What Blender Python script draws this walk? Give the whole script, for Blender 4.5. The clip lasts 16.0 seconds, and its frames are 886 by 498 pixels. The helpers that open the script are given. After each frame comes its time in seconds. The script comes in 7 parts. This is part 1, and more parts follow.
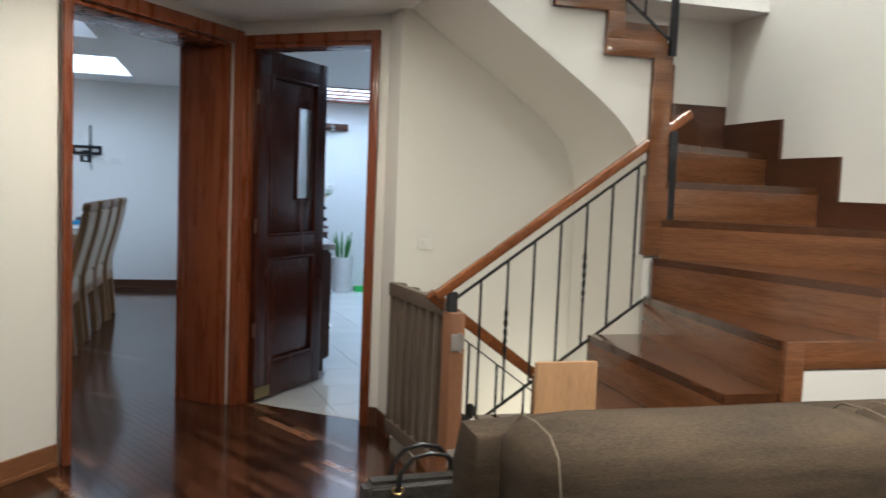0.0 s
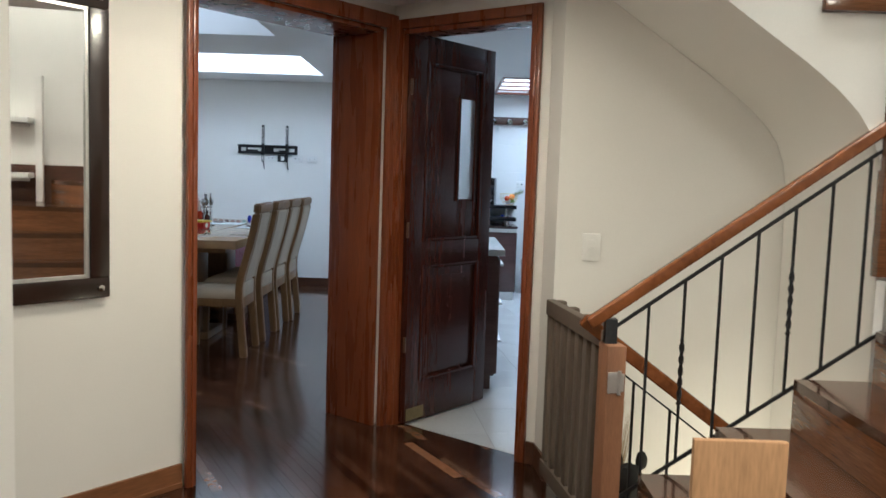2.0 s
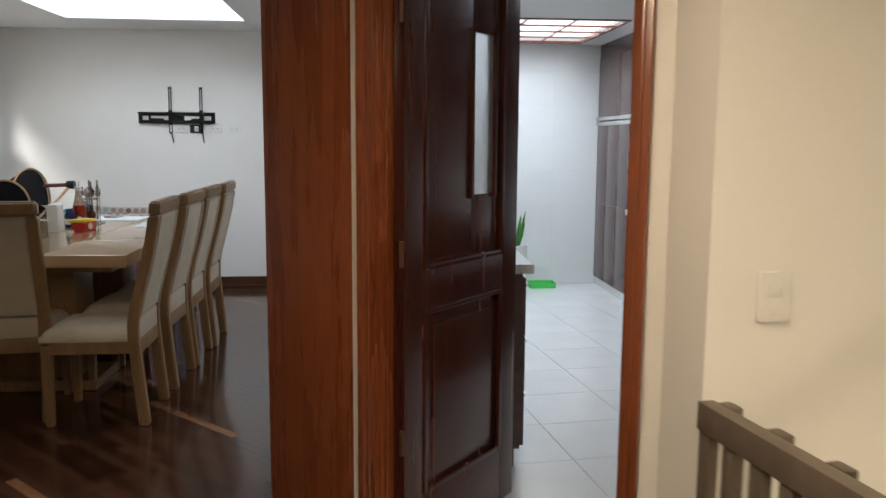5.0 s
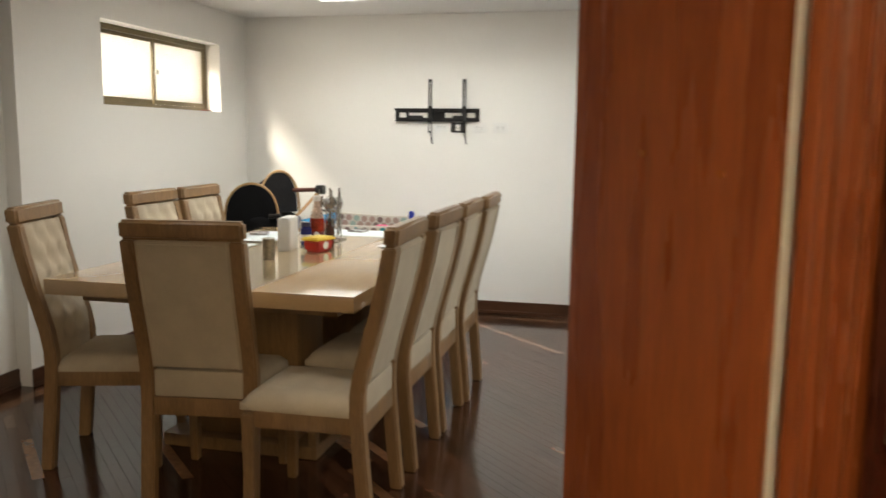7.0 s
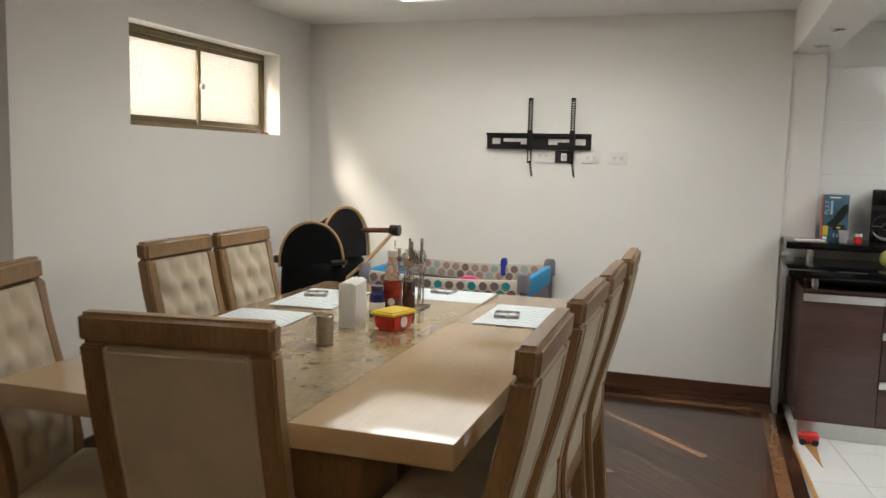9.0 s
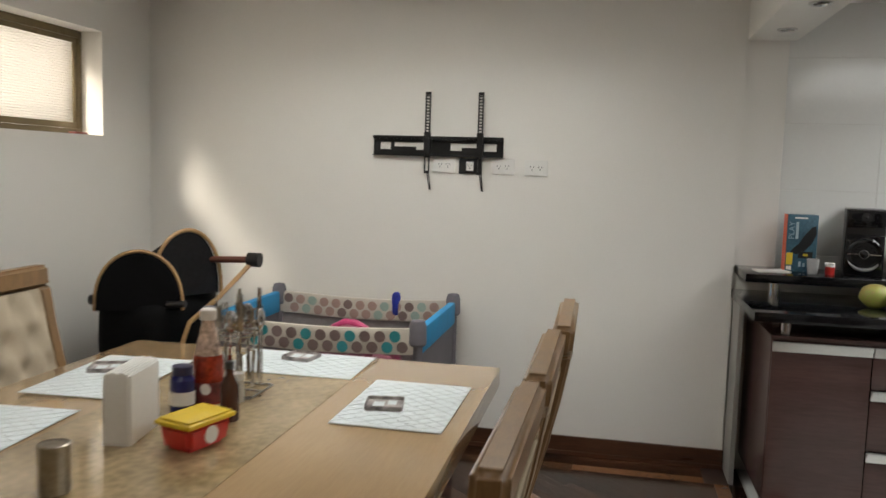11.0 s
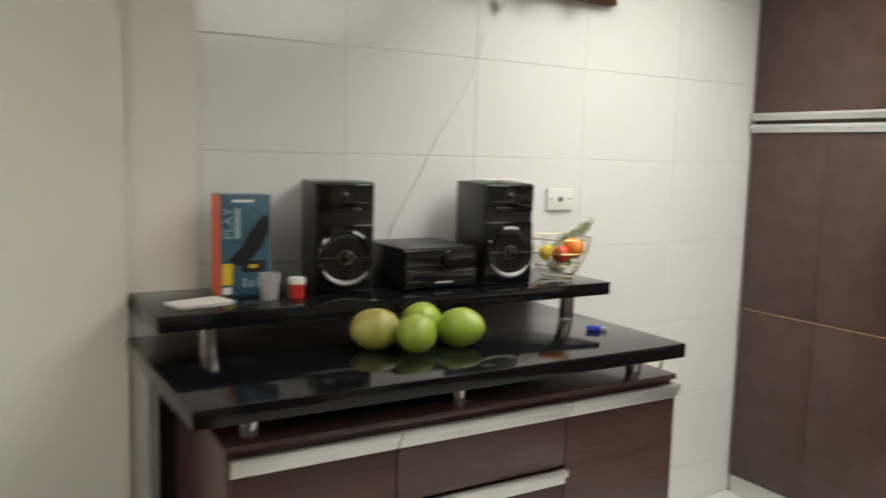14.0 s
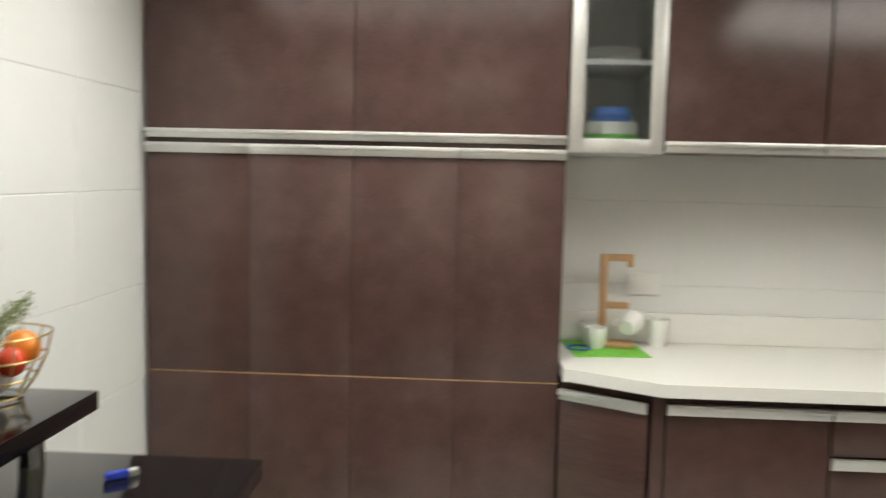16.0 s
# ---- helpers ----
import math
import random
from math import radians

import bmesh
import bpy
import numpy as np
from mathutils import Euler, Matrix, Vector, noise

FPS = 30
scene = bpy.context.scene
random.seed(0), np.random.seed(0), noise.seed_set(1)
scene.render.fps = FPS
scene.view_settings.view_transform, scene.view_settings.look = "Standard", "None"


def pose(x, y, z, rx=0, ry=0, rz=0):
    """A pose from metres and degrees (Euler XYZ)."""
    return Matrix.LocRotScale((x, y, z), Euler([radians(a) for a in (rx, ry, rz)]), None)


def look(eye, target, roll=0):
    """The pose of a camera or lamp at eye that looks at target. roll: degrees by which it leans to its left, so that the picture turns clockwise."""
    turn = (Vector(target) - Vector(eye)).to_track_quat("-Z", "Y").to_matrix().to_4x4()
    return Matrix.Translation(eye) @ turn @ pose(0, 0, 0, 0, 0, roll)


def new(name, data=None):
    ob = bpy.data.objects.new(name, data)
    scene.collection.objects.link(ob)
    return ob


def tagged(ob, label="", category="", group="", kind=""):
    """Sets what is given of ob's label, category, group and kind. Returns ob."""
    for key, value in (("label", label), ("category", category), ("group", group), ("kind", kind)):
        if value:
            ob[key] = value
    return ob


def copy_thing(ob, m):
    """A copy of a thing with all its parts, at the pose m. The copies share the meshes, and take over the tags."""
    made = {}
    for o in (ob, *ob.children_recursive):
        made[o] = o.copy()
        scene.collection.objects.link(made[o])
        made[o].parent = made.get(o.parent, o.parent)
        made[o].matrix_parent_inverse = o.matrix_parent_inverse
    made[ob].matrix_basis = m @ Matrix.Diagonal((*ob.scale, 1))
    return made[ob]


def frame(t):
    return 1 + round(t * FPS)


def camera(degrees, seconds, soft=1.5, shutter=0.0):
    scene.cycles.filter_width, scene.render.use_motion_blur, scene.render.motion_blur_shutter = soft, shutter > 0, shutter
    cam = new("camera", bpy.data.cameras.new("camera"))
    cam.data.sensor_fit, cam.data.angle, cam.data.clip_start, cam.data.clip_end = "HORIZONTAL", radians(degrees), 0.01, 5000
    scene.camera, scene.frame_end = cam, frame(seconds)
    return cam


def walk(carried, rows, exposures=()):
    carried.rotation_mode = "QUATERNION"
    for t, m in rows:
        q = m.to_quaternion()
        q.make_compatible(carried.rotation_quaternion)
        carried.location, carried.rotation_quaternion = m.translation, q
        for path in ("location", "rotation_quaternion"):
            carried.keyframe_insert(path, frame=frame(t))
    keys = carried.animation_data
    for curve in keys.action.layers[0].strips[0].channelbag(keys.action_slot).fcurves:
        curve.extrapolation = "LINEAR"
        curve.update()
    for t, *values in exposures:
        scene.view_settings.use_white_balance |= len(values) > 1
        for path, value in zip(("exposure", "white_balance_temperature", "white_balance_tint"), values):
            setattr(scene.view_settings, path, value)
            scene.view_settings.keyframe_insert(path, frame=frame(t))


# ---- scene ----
cam = camera(57.1, 16.0, shutter=0.5)
PATH = [
    (0, (0.572, 0.587, 1.292), (1.09, 2.513, 1.142), 2.3),
    (0.5, (0.588, 0.599, 1.276), (0.936, 2.563, 1.133), 2.0),
    (1, (0.701, 0.726, 1.279), (0.939, 2.705, 1.117), 2.2),
    (1.5, (0.809, 0.919, 1.297), (0.904, 2.909, 1.13), 2.2),
    (2, (0.931, 1.145, 1.313), (0.927, 3.137, 1.136), 1.9),
    (2.5, (0.98, 1.401, 1.33), (0.934, 3.393, 1.161), 1.7),
    (3, (0.886, 1.666, 1.341), (0.901, 3.658, 1.169), 1.9),
    (3.2, (0.856, 1.803, 1.345), (0.891, 3.795, 1.172), 1.9),
    (5.3, (0.603, 3.109, 1.383), (0.772, 5.083, 1.11), 0.3),
    (5.5, (0.558, 3.282, 1.367), (0.704, 5.258, 1.096), 0.4),
    (6, (0.477, 3.575, 1.38), (0.429, 5.553, 1.092), -0.0),
    (6.5, (0.457, 3.881, 1.385), (0.195, 5.843, 1.1), 0.3),
    (7, (0.4, 4.208, 1.379), (-0.049, 6.138, 1.108), 0.7),
    (7.5, (0.296, 4.477, 1.409), (-0.284, 6.374, 1.158), 1.2),
    (8, (0.195, 4.724, 1.408), (-0.456, 6.602, 1.184), 1.5),
    (8.2, (0.134, 4.868, 1.43), (-0.524, 6.742, 1.199), 1.5),
    (10.3, (-0.242, 5.887, 1.421), (-0.695, 7.826, 1.226), 1.2),
    (10.5, (-0.253, 6.026, 1.432), (-0.686, 7.968, 1.23), 1.2),
    (11, (-0.24, 6.383, 1.443), (-0.639, 8.333, 1.246), 1.7),
    (11.5, (-0.21, 6.726, 1.448), (-0.604, 8.678, 1.265), 2.2),
    (12, (-0.212, 7.067, 1.445), (-0.568, 9.026, 1.259), 2.4),
    (12.5, (-0.145, 7.413, 1.434), (-0.242, 9.401, 1.237), 1.8),
    (13, (-0.067, 7.735, 1.416), (0.181, 9.709, 1.213), 1.5),
    (13.5, (-0.052, 8.033, 1.41), (0.598, 9.91, 1.181), 1.5),
    (14, (-0.024, 8.322, 1.399), (1.008, 10.02, 1.166), 1.5),
    (14.5, (0.019, 8.632, 1.408), (1.405, 10.055, 1.172), 1.5),
    (15, (0.044, 8.91, 1.425), (1.731, 9.959, 1.197), 1.9),
    (15.5, (0.098, 9.173, 1.421), (1.988, 9.795, 1.222), 1.5),
    (16, (0.163, 9.42, 1.461), (2.152, 9.522, 1.279), 1.3),
]
EXPOSURES = [(0.0, -0.06, 4950, 5), (3.0, -0.08, 5200, 5), (5.5, 0.05, 6450, 10), (6.5, 0.58, 7200, 8), (8.0, 0.42, 7050, 10), (10.5, -0.16, 7050, 10), (11.5, -0.14, 7100, 10), (12.5, 0.03, 7300, 10), (14.0, -0.03, 7600, 8), (16.0, 0.05, 7600, 8)]
walk(cam, [(t, look(eye, target, roll)) for t, eye, target, roll in PATH], EXPOSURES)

# ---- world and light ----
SUN_ELEV = 31.0
world = bpy.data.worlds.new("sky")
scene.world = world
world.use_nodes = True
wn = world.node_tree
sky = wn.nodes.new("ShaderNodeTexSky")
sky.sky_type, sky.sun_disc = "NISHITA", False
sky.sun_elevation, sky.sun_rotation = radians(SUN_ELEV), radians(207)
wn.nodes["Background"].inputs[1].default_value = 0.12
wn.links.new(sky.outputs[0], wn.nodes["Background"].inputs[0])


def lamp(name, kind, m, energy, colour=(1, 1, 1), size=0.1, size_y=None, spot=None, angle=None):
    data = bpy.data.lights.new(name, kind)
    data.energy, data.color = energy, colour
    if kind == "AREA":
        data.shape, data.size, data.size_y = "RECTANGLE", size, size_y or size
    elif kind == "SUN":
        data.angle = radians(angle)
    else:
        data.shadow_soft_size = size
        if kind == "SPOT":
            data.spot_size, data.spot_blend = radians(spot), 0.8
    ob = new(name, data)
    ob.matrix_world = m
    return ob


# sun: comes in at the dining room window, falling along the far wall
lamp("sun", "SUN", look((-2.75, 9.25, 2.0), (-2.12, 10.5, 1.15)), 5.0, (1.0, 0.94, 0.84), angle=13.0)
# sky light at the openings
lamp("skylight_far_light", "AREA", look((-1.1, 9.15, 2.92), (-1.1, 9.15, 0)), 30, (0.93, 0.97, 1.0), 1.3, 1.2)
lamp("skylight_kitchen_light", "AREA", look((1.98, 9.62, 2.29), (1.98, 9.62, 0)), 25, (0.86, 0.93, 1.0), 1.05, 1.25).data.spread = radians(140)
# fill lamp added in the dim near shaft, to brighten the table's near end
lamp("near_well_fill_light", "AREA", look((-1.13, 6.8, 2.84), (-1.13, 6.8, 0)), 9, (0.95, 0.97, 1.0), 1.2, 1.1)
# unseen light assumed over the kitchen aisle, brightening the right wall and floor
lamp("kitchen_light", "AREA", look((1.75, 7.5, 2.24), (1.75, 7.5, 0)), 31, (0.90, 0.95, 1.0), 1.0, 1.9)
lamp("window_light", "AREA", look((-3.0, 9.37, 1.85), (0, 9.37, 1.4)), 4, (1.0, 0.95, 0.88), 1.35, 0.45)
# warm lamps assumed, unseen, at the hall and stairwell ceilings
lamp("hall_light", "AREA", look((0.9, 1.7, 2.15), (0.9, 1.7, 0)), 31, (1.0, 0.80, 0.55), 0.5, 0.5)
lamp("hall_light_door", "AREA", look((0.55, 3.9, 2.15), (0.55, 3.9, 0)), 25, (1.0, 0.77, 0.49), 0.3, 0.3)
lamp("sitting_light", "AREA", look((2.4, 1.5, 2.15), (2.4, 1.5, 0)), 62, (1.0, 0.80, 0.55), 0.5, 0.5)
lamp("stair_light", "AREA", look((2.4, 3.3, 4.15), (2.5, 3.5, 0)), 54, (1.0, 0.85, 0.62), 0.6, 0.6)
# unseen point light added in the lower flight for the wall's yellow glow
lamp("lower_stair_light", "POINT", pose(2.15, 4.2, -0.12), 7.5, (1.0, 0.78, 0.45), 0.08)

# ---- materials ----
def material(name, colour, rough=0.5, metal=0.0, vary=0.06, scale=6.0, fine=90.0, bump=0.05, spec=0.5, coat=0.0,
             grain=None, random=0.0, dark=None, alpha=None, transmission=0.0, emit=None):
    """A surface with colour and gloss varied at a coarse and a fine scale. grain: (x, y, z) stretch for wood."""
    m = bpy.data.materials.new(name)
    m.use_nodes = True
    n, l = m.node_tree.nodes, m.node_tree.links
    b = n["Principled BSDF"]
    b.inputs["Metallic"].default_value = metal
    b.inputs["Specular IOR Level"].default_value = spec
    b.inputs["Coat Weight"].default_value = coat
    b.inputs["Coat Roughness"].default_value = 0.08
    b.inputs["Transmission Weight"].default_value = transmission
    tc = n.new("ShaderNodeTexCoord")
    mp = n.new("ShaderNodeMapping")
    l.new(tc.outputs["Object"], mp.inputs[0])
    if grain:
        mp.inputs["Scale"].default_value = grain
    coarse = n.new("ShaderNodeTexNoise")
    coarse.inputs["Scale"].default_value, coarse.inputs["Detail"].default_value = scale, 4
    finer = n.new("ShaderNodeTexNoise")
    finer.inputs["Scale"].default_value, finer.inputs["Detail"].default_value = fine, 3
    for t in (coarse, finer):
        l.new(mp.outputs[0], t.inputs["Vector"])
    add = n.new("ShaderNodeMath")
    add.operation = "MULTIPLY_ADD"
    l.new(finer.outputs["Fac"], add.inputs[0])
    add.inputs[1].default_value = 0.45
    half = n.new("ShaderNodeMath")
    half.operation = "MULTIPLY"
    half.inputs[1].default_value = 0.55
    l.new(coarse.outputs["Fac"], half.inputs[0])
    l.new(half.outputs[0], add.inputs[2])
    mix = n.new("ShaderNodeValToRGB")
    lo = dark or tuple(c * (1 - 2.2 * vary) for c in colour)
    hi = tuple(min(1, c * (1 + 1.4 * vary)) for c in colour)
    mix.color_ramp.elements[0].position, mix.color_ramp.elements[1].position = 0.32, 0.68
    mix.color_ramp.elements[0].color, mix.color_ramp.elements[1].color = (*lo, 1), (*hi, 1)
    l.new(add.outputs[0], mix.inputs[0])
    out = mix.outputs[0]
    if random:
        info = n.new("ShaderNodeObjectInfo")
        geo = n.new("ShaderNodeNewGeometry")
        sm = n.new("ShaderNodeMath")
        sm.operation = "ADD"
        l.new(info.outputs["Random"], sm.inputs[0])
        l.new(geo.outputs["Random Per Island"], sm.inputs[1])
        fr = n.new("ShaderNodeMath")
        fr.operation = "FRACT"
        l.new(sm.outputs[0], fr.inputs[0])
        rng = n.new("ShaderNodeMapRange")
        rng.inputs["To Min"].default_value, rng.inputs["To Max"].default_value = 1 - random, 1 + random
        l.new(fr.outputs[0], rng.inputs[0])
        hs = n.new("ShaderNodeHueSaturation")
        l.new(rng.outputs[0], hs.inputs["Value"])
        l.new(out, hs.inputs["Color"])
        out = hs.outputs[0]
    l.new(out, b.inputs["Base Color"])
    rr = n.new("ShaderNodeMapRange")
    rr.inputs["To Min"].default_value, rr.inputs["To Max"].default_value = max(0.02, rough * 0.8), min(1, rough * 1.2)
    l.new(coarse.outputs["Fac"], rr.inputs[0])
    l.new(rr.outputs[0], b.inputs["Roughness"])
    if bump:
        bp = n.new("ShaderNodeBump")
        bp.inputs["Strength"].default_value, bp.inputs["Distance"].default_value = bump, 0.004
        l.new(add.outputs[0], bp.inputs["Height"])
        l.new(bp.outputs[0], b.inputs["Normal"])
    if emit:
        b.inputs["Emission Color"].default_value, b.inputs["Emission Strength"].default_value = (*emit[0], 1), emit[1]
    return m


PAINT = material("white_wall_paint", (0.78, 0.76, 0.72), 0.6, vary=0.012, scale=2, fine=160, bump=0.06)
CEIL = material("ceiling_paint", (0.80, 0.79, 0.77), 0.7, vary=0.012, scale=2, fine=160, bump=0.05)
MAHOG = material("mahogany", (0.186, 0.052, 0.0165), 0.28, vary=0.2, scale=3, fine=26, bump=0.04, coat=0.18, grain=(6, 6, 0.5), dark=(0.13, 0.030, 0.0095))
MAHOG_DARK = material("mahogany_door", (0.052, 0.0135, 0.007), 0.26, vary=0.2, scale=3, fine=26, bump=0.04, coat=0.12, grain=(6, 6, 0.5), dark=(0.028, 0.007, 0.004))
SKIRT = material("dark_skirting_wood", (0.075, 0.030, 0.015), 0.3, vary=0.18, scale=3, fine=26, coat=0.2, grain=(0.6, 0.6, 6))
PARQ = material("parquet_wood", (0.052, 0.021, 0.011), 0.15, vary=0.28, scale=3, fine=34, bump=0.03, spec=0.4, coat=0.16, random=0.6)
PARQ_LIGHT = material("pale_parquet_strip", (0.20, 0.095, 0.045), 0.16, vary=0.2, scale=3, fine=34, bump=0.03, coat=0.4, random=0.3)
THRESH = material("pale_threshold_wood", (0.42, 0.22, 0.08), 0.35, vary=0.12, scale=3, fine=34)
GROUT = material("dark_joint", (0.03, 0.014, 0.009), 0.5)
STAIR = material("stair_wood", (0.17, 0.072, 0.029), 0.15, vary=0.2, scale=2.2, fine=18, bump=0.03, coat=0.45, grain=(0.9, 0.9, 11))
STAIR_DARK = material("stair_tread_wood", (0.078, 0.031, 0.013), 0.16, vary=0.2, scale=2.2, fine=24, bump=0.03, coat=0.45, grain=(6, 0.7, 6))
RAILWOOD = material("handrail_wood", (0.22, 0.078, 0.024), 0.24, vary=0.18, scale=3, fine=40, coat=0.2)
IRON = material("black_iron", (0.02, 0.02, 0.022), 0.45, metal=0.4, vary=0.2)
GATEWOOD = material("grey_gate_wood", (0.13, 0.10, 0.075), 0.5, vary=0.12, scale=4, fine=50, grain=(6, 6, 0.6))
GATEPOST = material("brown_post_wood", (0.27, 0.13, 0.065), 0.45, vary=0.14, scale=4, fine=50, grain=(6, 6, 0.6))
PINE = material("pine_board", (0.47, 0.27, 0.13), 0.5, vary=0.14, scale=3, fine=30, grain=(5, 5, 0.7))
FTILE = material("floor_tile", (0.62, 0.62, 0.60), 0.16, vary=0.03, scale=3, fine=60, bump=0.01, random=0.015)
FJOINT = material("floor_tile_joint", (0.36, 0.35, 0.33), 0.7)
WTILE = material("wall_tile", (0.76, 0.76, 0.74), 0.13, vary=0.01, scale=3, fine=60, bump=0.008, random=0.008)
WJOINT = material("wall_tile_joint", (0.72, 0.71, 0.68), 0.7)
CAB = material("cabinet_wenge", (0.079, 0.0425, 0.038), 0.22, vary=0.12, scale=2, fine=30, bump=0.03, grain=(0.5, 6, 6))
CABIN = material("cabinet_inside", (0.55, 0.55, 0.54), 0.5)
ALU = material("aluminium", (0.72, 0.72, 0.70), 0.32, metal=0.75, vary=0.04)
STEEL = material("polished_steel", (0.62, 0.62, 0.61), 0.15, metal=1.0, vary=0.03)
GRANITE = material("black_granite", (0.006, 0.006, 0.007), 0.08, vary=0.6, scale=120, fine=300, bump=0.0, spec=0.36)
QUARTZ = material("white_quartz", (0.74, 0.73, 0.69), 0.18, vary=0.02, scale=120, fine=240, bump=0.0)
CHAIRWOOD = material("oak_veneer_chair", (0.225, 0.130, 0.058), 0.36, vary=0.16, scale=3, fine=36, bump=0.04, grain=(5, 5, 0.6))
FABRIC = material("cream_upholstery", (0.45, 0.38, 0.285), 0.9, vary=0.07, scale=8, fine=420, bump=0.25, spec=0.2)
TABLETOP = material("table_veneer", (0.42, 0.28, 0.15), 0.10, vary=0.045, scale=2, fine=28, bump=0.01, coat=0.4, grain=(5, 0.6, 5))
RUNNER = material("table_inlay", (0.33, 0.24, 0.13), 0.12, vary=0.22, scale=7, fine=50, bump=0.02, coat=0.4)
SOFA = material("brown_velvet", (0.055, 0.039, 0.024), 0.85, vary=0.5, scale=4.5, fine=110, bump=0.4, spec=0.25, grain=(0.9, 0.9, 6), dark=(0.026, 0.018, 0.012))
BLACKPLASTIC = material("black_plastic", (0.013, 0.013, 0.014), 0.3, vary=0.15)
GLOSSBLACK = material("gloss_black_plastic", (0.008, 0.008, 0.009), 0.06, vary=0.1, bump=0)
WHITEPLASTIC = material("white_plastic", (0.76, 0.75, 0.72), 0.35, vary=0.02)


def glass(name, tint=(1, 1, 1), rough=0.0, ior=1.45):
    m = bpy.data.materials.new(name)
    m.use_nodes = True
    b = m.node_tree.nodes["Principled BSDF"]
    b.inputs["Base Color"].default_value = (*tint, 1)
    b.inputs["Roughness"].default_value, b.inputs["IOR"].default_value = rough, ior
    b.inputs["Transmission Weight"].default_value = 1.0
    return m


GLASS = glass("clear_glass", (0.97, 0.99, 0.98))
FROST = glass("frosted_glass", (0.93, 0.96, 0.97), 0.45)
MIRROR = material("mirror_silver", (0.9, 0.9, 0.9), 0.01, metal=1.0, vary=0.0, bump=0)

# ---- building helpers ----
def rect(bm, x0, x1, y0, y1, z0, z1, bevel=0.0, seg=2, m=None):
    """A box between the given limits, with rounded edges."""
    ret = bmesh.ops.create_cube(bm, size=1.0)
    vs = ret["verts"]
    for v in vs:
        v.co = Vector(((x0 + x1) / 2 + v.co.x * (x1 - x0), (y0 + y1) / 2 + v.co.y * (y1 - y0), (z0 + z1) / 2 + v.co.z * (z1 - z0)))
        if m:
            v.co = m @ v.co
    if bevel:
        es = {e for v in vs for e in v.link_edges}
        bmesh.ops.bevel(bm, geom=list(es), offset=bevel, segments=seg, affect="EDGES", profile=0.6)
    return bm


def box(x0, x1, y0, y1, z0, z1, bevel=0.0, seg=2):
    return rect(bmesh.new(), x0, x1, y0, y1, z0, z1, bevel, seg)


def boxes(*limits, bevel=0.0):
    bm = bmesh.new()
    for b in limits:
        rect(bm, *b, bevel=bevel)
    return bm


def tube(bm, a, b, r, r2=None, seg=16, caps=True):
    a, b = Vector(a), Vector(b)
    m = Matrix.Translation((a + b) / 2) @ (b - a).to_track_quat("Z", "Y").to_matrix().to_4x4()
    bmesh.ops.create_cone(bm, cap_ends=caps, segments=seg, radius1=r, radius2=r if r2 is None else r2, depth=(b - a).length, matrix=m)
    return bm


def lathe(profile, seg=24, bm=None, m=None):
    """A turned body from (radius, height) pairs."""
    bm = bm or bmesh.new()
    rings = []
    for r, z in profile:
        ring = []
        for k in range(seg):
            a = 2 * math.pi * k / seg
            p = Vector((r * math.cos(a), r * math.sin(a), z))
            ring.append(bm.verts.new(m @ p if m else p))
        rings.append(ring)
    for r0, r1 in zip(rings, rings[1:]):
        for k in range(seg):
            bm.faces.new((r0[k], r0[(k + 1) % seg], r1[(k + 1) % seg], r1[k]))
    if profile[0][0] > 0:
        bm.faces.new(rings[0][::-1])
    if profile[-1][0] > 0:
        bm.faces.new(rings[-1])
    return bm


def prism(outline, z0, z1, axes="xyz", bm=None):
    """An outline in two axes, drawn out along the third from z0 to z1."""
    bm = bm or bmesh.new()
    ix = ["xyz".index(a) for a in axes]
    lo, hi = [], []
    for a, b in outline:
        for d, side in ((z0, lo), (z1, hi)):
            c = [0, 0, 0]
            c[ix[0]], c[ix[1]], c[ix[2]] = a, b, d
            side.append(bm.verts.new(c))
    bm.faces.new(lo[::-1])
    bm.faces.new(hi)
    k = len(lo)
    for i in range(k):
        bm.faces.new((lo[i], lo[(i + 1) % k], hi[(i + 1) % k], hi[i]))
    bmesh.ops.recalc_face_normals(bm, faces=bm.faces[:])
    return bm


def sweep(points, r, bm=None, seg=10, closed=False):
    """A round bar along points."""
    bm = bm or bmesh.new()
    pts = [Vector(p) for p in points]
    n = len(pts)
    rings = []
    up = None
    for i, p in enumerate(pts):
        a = pts[(i - 1) % n] if (i or closed) else p
        c = pts[(i + 1) % n] if (i < n - 1 or closed) else p
        d = (c - a).normalized()
        if up is None:
            up = d.orthogonal().normalized()
        up = (up - d * up.dot(d)).normalized()
        s = d.cross(up)
        rr = r[i] if isinstance(r, (list, tuple)) else r
        rings.append([bm.verts.new(p + (up * math.cos(2 * math.pi * k / seg) + s * math.sin(2 * math.pi * k / seg)) * rr) for k in range(seg)])
    pairs = list(zip(rings, rings[1:])) + ([(rings[-1], rings[0])] if closed else [])
    for r0, r1 in pairs:
        for k in range(seg):
            bm.faces.new((r0[k], r0[(k + 1) % seg], r1[(k + 1) % seg], r1[k]))
    if not closed:
        bm.faces.new(rings[0][::-1])
        bm.faces.new(rings[-1])
    return bm


def mesh(name, bm, mat, smooth=None):
    me = bpy.data.meshes.new(name)
    bmesh.ops.recalc_face_normals(bm, faces=bm.faces[:])
    bm.to_mesh(me)
    bm.free()
    me.materials.append(mat)
    if smooth is not None:
        me.shade_smooth()
        me.set_sharp_from_angle(angle=radians(smooth))
    return me


def part(name, bm, mat, parent=None, label="", m=None, smooth=35):
    ob = new(name, mesh(name, bm, mat, smooth))
    ob.parent = parent
    if m is not None:
        ob.matrix_basis = m
    if label:
        ob["label"] = label
    return ob


